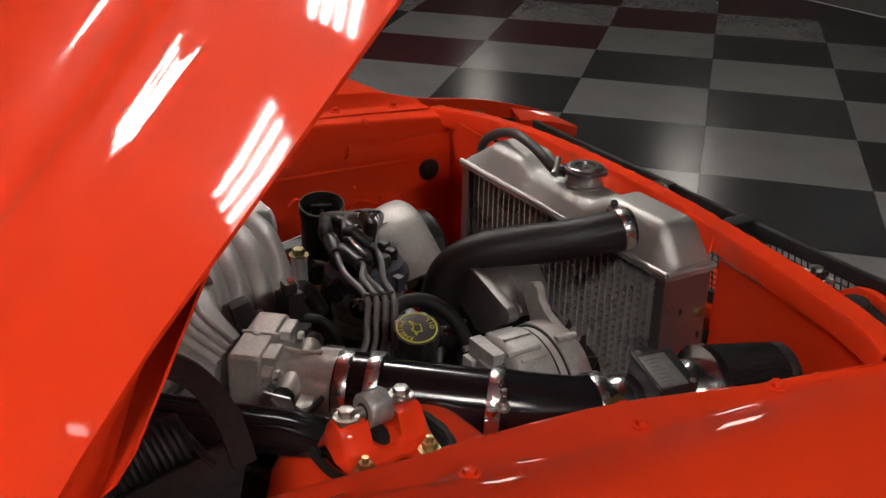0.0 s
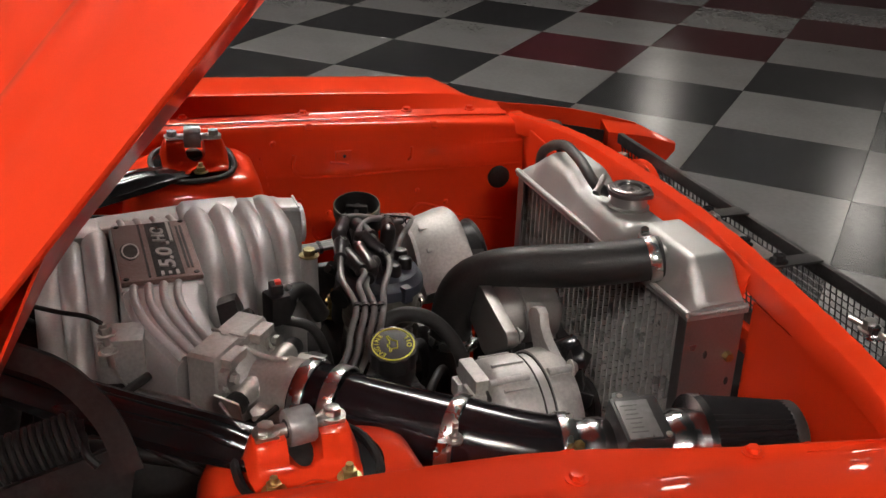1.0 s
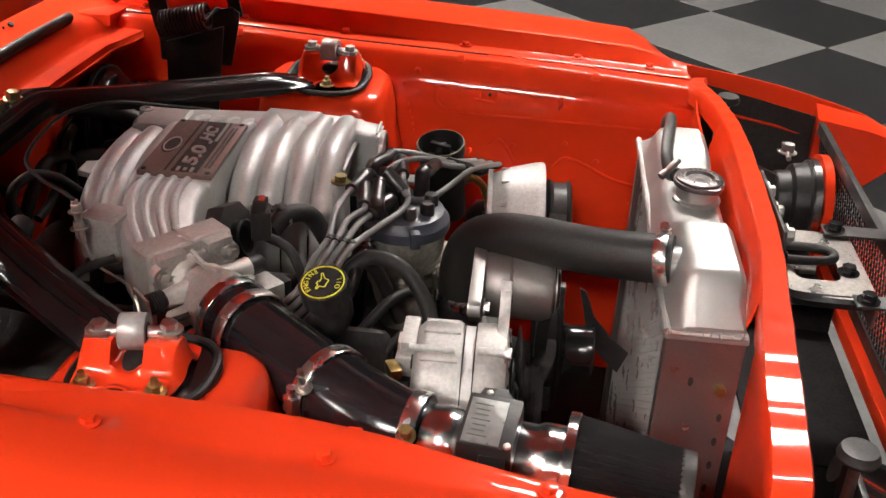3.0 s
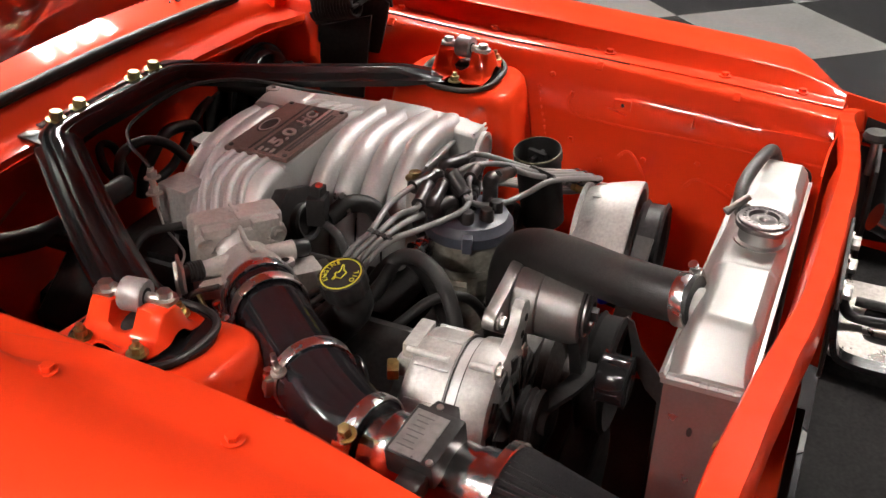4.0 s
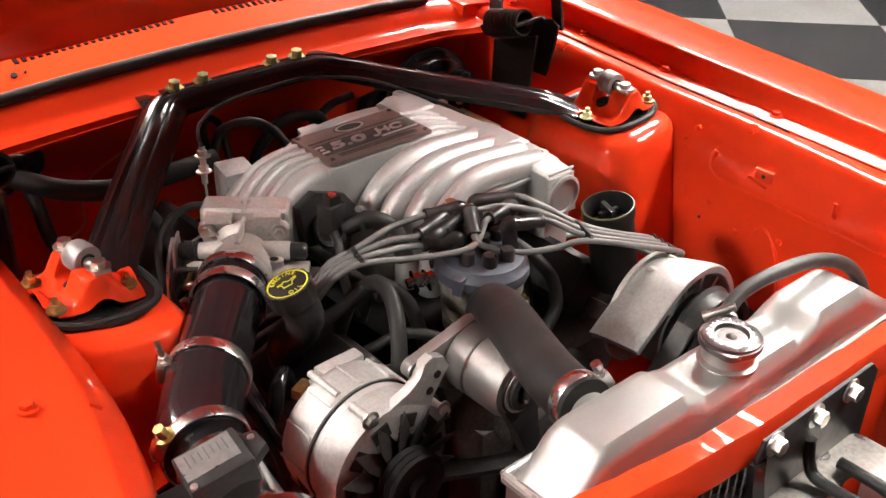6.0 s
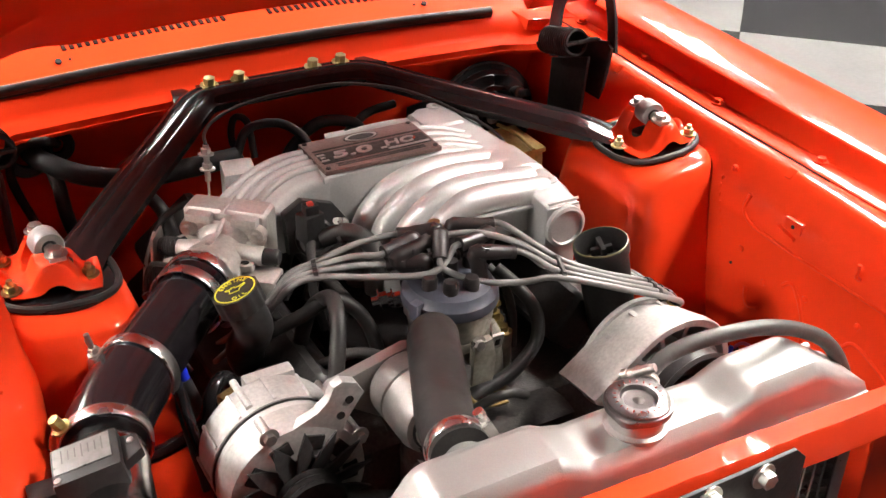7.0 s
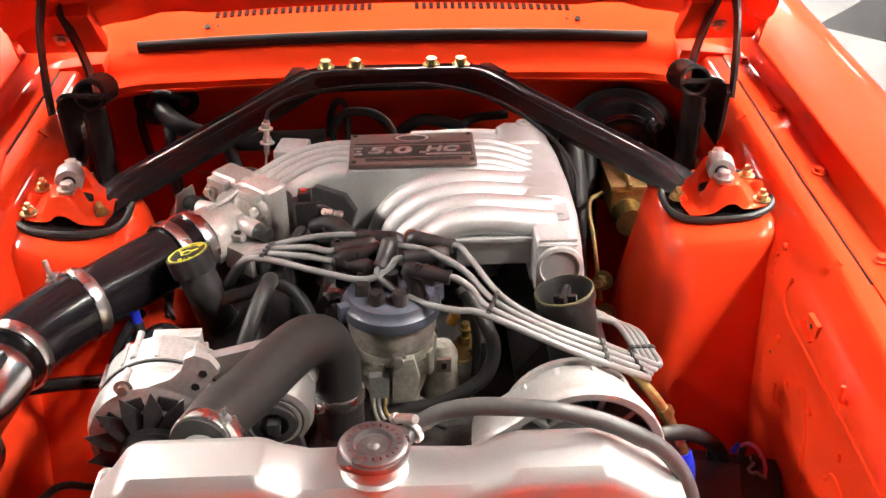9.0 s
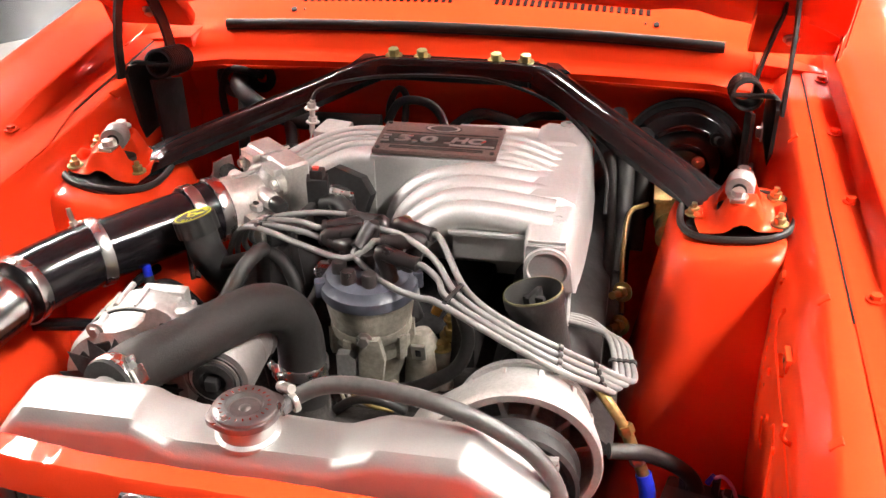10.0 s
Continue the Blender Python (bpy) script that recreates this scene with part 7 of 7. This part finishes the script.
for x, z in ((-0.078, 0.826), (-0.018, 0.823), (0.036, 0.822)):
    part("latch_bolt", hexbolt((x, -0.572, z), (0, -1, 0), 0.0075, 0.008), STEEL, latch, "plated hex bolt")
for side in (1, -1):
    lamp = thing("headlight", (side * 0.36, -0.70, 0.55), "headlight unit in a black bucket behind the grille", "headlight", "headlights")
    LM = toward((side * 0.33, -0.650, 0.678), (0, -1, 0)) @ Matrix.Diagonal((0.76, 0.76, 1, 1))
    part("bucket", lathe([(0.02, -0.02), (0.034, -0.02), (0.036, 0.0), (0.055, 0.004), (0.058, 0.022), (0.070, 0.026), (0.074, 0.045), (0.080, 0.048), (0.080, 0.060), (0.070, 0.060), (0.02, 0.0)], LM, 36), SATIN, lamp)
    part("red_ring", lathe([(0.078, 0.062), (0.092, 0.062), (0.092, 0.074), (0.078, 0.074)], LM, 36), RED, lamp, "red painted ring")
    part("trim_ring", lathe([(0.074, 0.050), (0.083, 0.050), (0.083, 0.060), (0.074, 0.060)], LM, 36), CHROME, lamp)
    part("wing_nut", joined(tube([(side * 0.262, -0.648, 0.770), (side * 0.315, -0.655, 0.770)], 0.0035, 8, 1), hexbolt((side * 0.29, -0.652, 0.768), (0, 0, 1), 0.008, 0.012)), STEEL, lamp)
    part("bulb_base", joined(tube([(side * 0.33, -0.645, 0.70), (side * 0.32, -0.60, 0.72)], 0.02, 16, 1), hexbolt((side * 0.30, -0.65, 0.765), (0, 0, 1), 0.007, 0.012)), CHROME, lamp)
    single("lamp_panel", box((0.16, 0.006, 0.20), Matrix.Translation((side * 0.44, -0.590, 0.665)), 0.002), SATIN, "black painted panel behind the headlight", "panel", "lamp panels")
    stop = thing("hood_bumper", (side * 0.405, -0.580, 0.74), "black rubber hood bumper on a threaded stud", "bumper stop", "hood bumpers")
    part("pad", lathe([(0, 0.0), (0.016, 0.0), (0.018, 0.004), (0.015, 0.011), (0, 0.012)], Matrix.Translation((side * 0.405, -0.580, 0.792)), 22), RUBBER, stop)
    part("stud", tube([(side * 0.405, -0.580, 0.74), (side * 0.405, -0.580, 0.794)], 0.005, 10, 1), STEEL, stop)
valance = thing("front_valance", (0, -0.80, 0.40), "red painted valance below the grille", "valance")
part("shelf", box((1.0, 0.15, 0.02), Matrix.Translation((0, -0.805, 0.572)) @ Matrix.Rotation(radians(8), 4, "X"), 0.005), RED, valance)
part("face", box((1.0, 0.02, 0.22), Matrix.Translation((0, -0.872, 0.46)) @ Matrix.Rotation(radians(-8), 4, "X"), 0.005), RED, valance)
# black panel, spread as added filler over the dark space behind the grille
shield = thing("splash_shield", (0, -0.65, 0.55), "black panel between radiator support and grille, also filling the dark space", "shield")
for side in (1, -1):
    part("side_flap", box((0.30, 0.150, 0.006), Matrix.Translation((side * 0.32, -0.652, 0.592)) @ Matrix.Rotation(radians(4), 4, "X"), 0.002), SHADEBLACK, shield)
part("centre_panel", box((0.34, 0.150, 0.006), Matrix.Translation((0, -0.652, 0.560)) @ Matrix.Rotation(radians(4), 4, "X"), 0.002), SHADEBLACK, shield)
for side in (1, -1):
    part("step_web", box((0.006, 0.150, 0.040), Matrix.Translation((side * 0.17, -0.652, 0.578)), 0.002), SHADEBLACK, shield)

# ---- hoses and wires in the gaps ----
def wire(label, pts, r, mat=RUBBER, category="wiring", name="wiring"):
    return single(name, tube(pts, r, 10, 6), mat, label, category)


wire("black harness along the firewall behind the intake", [(-0.018, 0.31, 0.700), (-0.010, 0.305, 0.737), (0.030, 0.300, 0.772), (0.070, 0.298, 0.770), (0.095, 0.296, 0.755), (0.105, 0.30, 0.71)], 0.0085)
wire("black taped branch of the firewall harness", [(0.011, 0.305, 0.712), (0.040, 0.300, 0.722), (0.070, 0.298, 0.745), (0.110, 0.302, 0.772), (0.160, 0.315, 0.772)], 0.0065)
wire("black corrugated loom beside the alternator", [(-0.296, -0.085, 0.715), (-0.302, -0.124, 0.721), (-0.306, -0.165, 0.718), (-0.307, -0.195, 0.706), (-0.304, -0.225, 0.69), (-0.30, -0.245, 0.64)], 0.0058, GLOSSBLACK)
wire("black wire looping behind the alternator", [(-0.300, -0.105, 0.70), (-0.309, -0.150, 0.712), (-0.312, -0.19, 0.70), (-0.309, -0.215, 0.66)], 0.0038)
wire("black taped wiring under the throttle body", [(-0.205, 0.02, 0.71), (-0.232, 0.055, 0.725), (-0.262, 0.07, 0.72), (-0.285, 0.05, 0.69), (-0.29, 0.0, 0.65)], 0.0055)
wire("thin black wire beside the throttle linkage", [(-0.262, 0.02, 0.775), (-0.278, 0.045, 0.765), (-0.290, 0.03, 0.74), (-0.288, -0.01, 0.71), (-0.27, -0.05, 0.68)], 0.003)
wire("black vacuum line behind the throttle body", [(-0.17, 0.13, 0.775), (-0.20, 0.16, 0.77), (-0.24, 0.15, 0.755), (-0.265, 0.11, 0.73), (-0.27, 0.06, 0.69)], 0.0048, name="vacuum_line", category="hose")
wire("black sensor wiring to the connector", [(-0.110, -0.016, 0.785), (-0.122, -0.045, 0.778), (-0.128, -0.06, 0.75), (-0.12, -0.07, 0.70)], 0.0055)
wire("short black hose to the intake fitting", [(-0.098, -0.02, 0.785), (-0.075, -0.035, 0.795), (-0.055, -0.055, 0.785), (-0.05, -0.075, 0.75)], 0.0108, name="vacuum_line", category="hose")
single("hose_clip", band((-0.080, -0.031, 0.793), (0.7, -0.55, 0.2), 0.0088, 0.006, screw=60), CLAMP, "small polished spring clip on a vacuum hose", "clip")
wire("black wiring below the ignition leads", [(-0.15, -0.13, 0.70), (-0.12, -0.16, 0.725), (-0.085, -0.185, 0.715), (-0.06, -0.20, 0.68), (-0.05, -0.21, 0.63)], 0.006)
wire("black wiring below the ignition leads", [(-0.19, -0.15, 0.68), (-0.16, -0.175, 0.705), (-0.125, -0.20, 0.70), (-0.11, -0.215, 0.66)], 0.005)
wire("black corrugated wiring in front of the distributor", [(0.045, -0.235, 0.66), (0.02, -0.24, 0.675), (-0.01, -0.235, 0.668), (-0.04, -0.225, 0.64)], 0.0055)
for at in ((-0.075, -0.118, 0.752), (-0.060, -0.122, 0.750)):
    single("hose_fitting", joined(hexbolt(at, (0.9, -0.3, 0.2), 0.0085, 0.008), lathe([(0, -0.008), (0.006, -0.008), (0.006, 0.016), (0, 0.016)], toward(at, (0.9, -0.3, 0.2)), 12)), CHROME, "bright plated hose fitting beside the distributor", "fitting", "hose fittings")
single("injector_rail", joined(tube([(-0.085, -0.075, 0.715), (-0.088, 0.05, 0.715), (-0.09, 0.20, 0.715)], 0.009, 12, 1), *[tube([(-0.086, y, 0.715), (-0.10, y, 0.675)], 0.008, 10, 1) for y in (-0.05, 0.03, 0.11, 0.19)]), DARK, "dark fuel rail under the intake runners", "fuel rail")
# added black clutter fills the dark gap between intake and driver's tower
wire("black heater hose behind the intake on the driver's side", [(0.235, 0.345, 0.765), (0.238, 0.30, 0.770), (0.250, 0.25, 0.745), (0.252, 0.20, 0.69), (0.245, 0.15, 0.62)], 0.013, name="heater_hose", category="hose")
wire("black heater hose behind the intake on the driver's side", [(0.275, 0.345, 0.745), (0.276, 0.30, 0.745), (0.276, 0.26, 0.70), (0.272, 0.21, 0.62)], 0.012, name="heater_hose", category="hose")
bracket_box = thing("wiper_motor", (0.262, 0.325, 0.62), "black housing added to fill the dark gap low on the firewall", "motor")
part("housing", lathe([(0, 0), (0.044, 0), (0.048, 0.006), (0.048, 0.070), (0.040, 0.080), (0, 0.082)], toward((0.245, 0.352, 0.660), (0.1, -1, 0.05)), 28), SATIN, bracket_box)
part("plate", prism([(-0.05, -0.07), (0.05, -0.07), (0.055, 0.05), (0.02, 0.08), (-0.04, 0.07)], 0.006, toward((0.245, 0.362, 0.670), (0, -1, 0)), 0.002), SATIN, bracket_box)
wire("black taped wiring beside the brake booster", [(0.225, 0.30, 0.72), (0.232, 0.24, 0.735), (0.236, 0.17, 0.715), (0.240, 0.10, 0.66), (0.235, 0.04, 0.60)], 0.008)
for k, z in enumerate((0.655, 0.625)):
    single("brake_union", joined(hexbolt((0.262, 0.045 - 0.03 * k, z), (-0.4, -0.8, 0.3), 0.0085, 0.012), lathe([(0, 0), (0.005, 0), (0.005, 0.03), (0, 0.03)], toward((0.262, 0.045 - 0.03 * k, z), (-0.4, -0.8, 0.3)), 10)), BRASS, "dull brass brake line union beside the tower", "union", "brake unions")
# ---- floor tiles ----
def tile_mesh(mat):
    return to_mesh("tile", box((TILE - 0.002, TILE - 0.002, 0.006), None, 0.0012, 1), mat)


TILES = {"light": tile_mesh(TILE_LIGHT), "dark": tile_mesh(TILE_DARK), "maroon": tile_mesh(TILE_MAROON)}
turned = Matrix.Rotation(FLOOR_TURN, 4, "Z")
far = {"light": [], "dark": [], "maroon": []}
near_count = 0
spots = []
for i in range(-40, 40):
    for j in range(-40, 40):
        c = GRID + DIR_A * (TILE * (i + 0.5)) + DIR_B * (TILE * (j + 0.5))
        if ROOM[0] + 0.4 < c.x < ROOM[1] - 0.4 and ROOM[2] + 0.4 < c.y < ROOM[3] - 0.4:
            spots.append(((c - Vector((2.6, -1.0, 0))).length, i, j, c))
spots.sort(key=lambda s: s[0])
for _, i, j, c in spots:
    kind = "light" if (i + j) % 2 else ("maroon" if i <= 0 <= i + j else "dark")
    if near_count < 290:
        near_count += 1
        ob = new("tile", TILES[kind])
        ob.parent = floor
        ob.matrix_basis = Matrix.Translation((c.x, c.y, -0.003)) @ turned
    else:
        far[kind].append(c)
for kind, mat in (("light", TILE_LIGHT), ("dark", TILE_DARK), ("maroon", TILE_MAROON)):
    verts, faces = [], []
    h = (TILE - 0.002) / 2
    for c in far[kind]:
        n = len(verts)
        for a, b in ((-h, -h), (h, -h), (h, h), (-h, h)):
            q = Vector(c) + Vector((math.cos(FLOOR_TURN) * a - math.sin(FLOOR_TURN) * b, math.sin(FLOOR_TURN) * a + math.cos(FLOOR_TURN) * b, 0))
            verts += [(q.x, q.y, 0.0), (q.x, q.y, -0.006)]
        faces.append((n, n + 2, n + 4, n + 6))
        for k in range(4):
            a, b = n + 2 * k, n + 2 * ((k + 1) % 4)
            faces.append((a, a + 1, b + 1, b))
    if not verts:
        continue
    me = bpy.data.meshes.new("far_tiles")
    me.from_pydata(verts, [], faces)
    me.materials.append(mat)
    ob = tagged(new("far_tiles", me), kind="stuff")
    ob.parent = floor
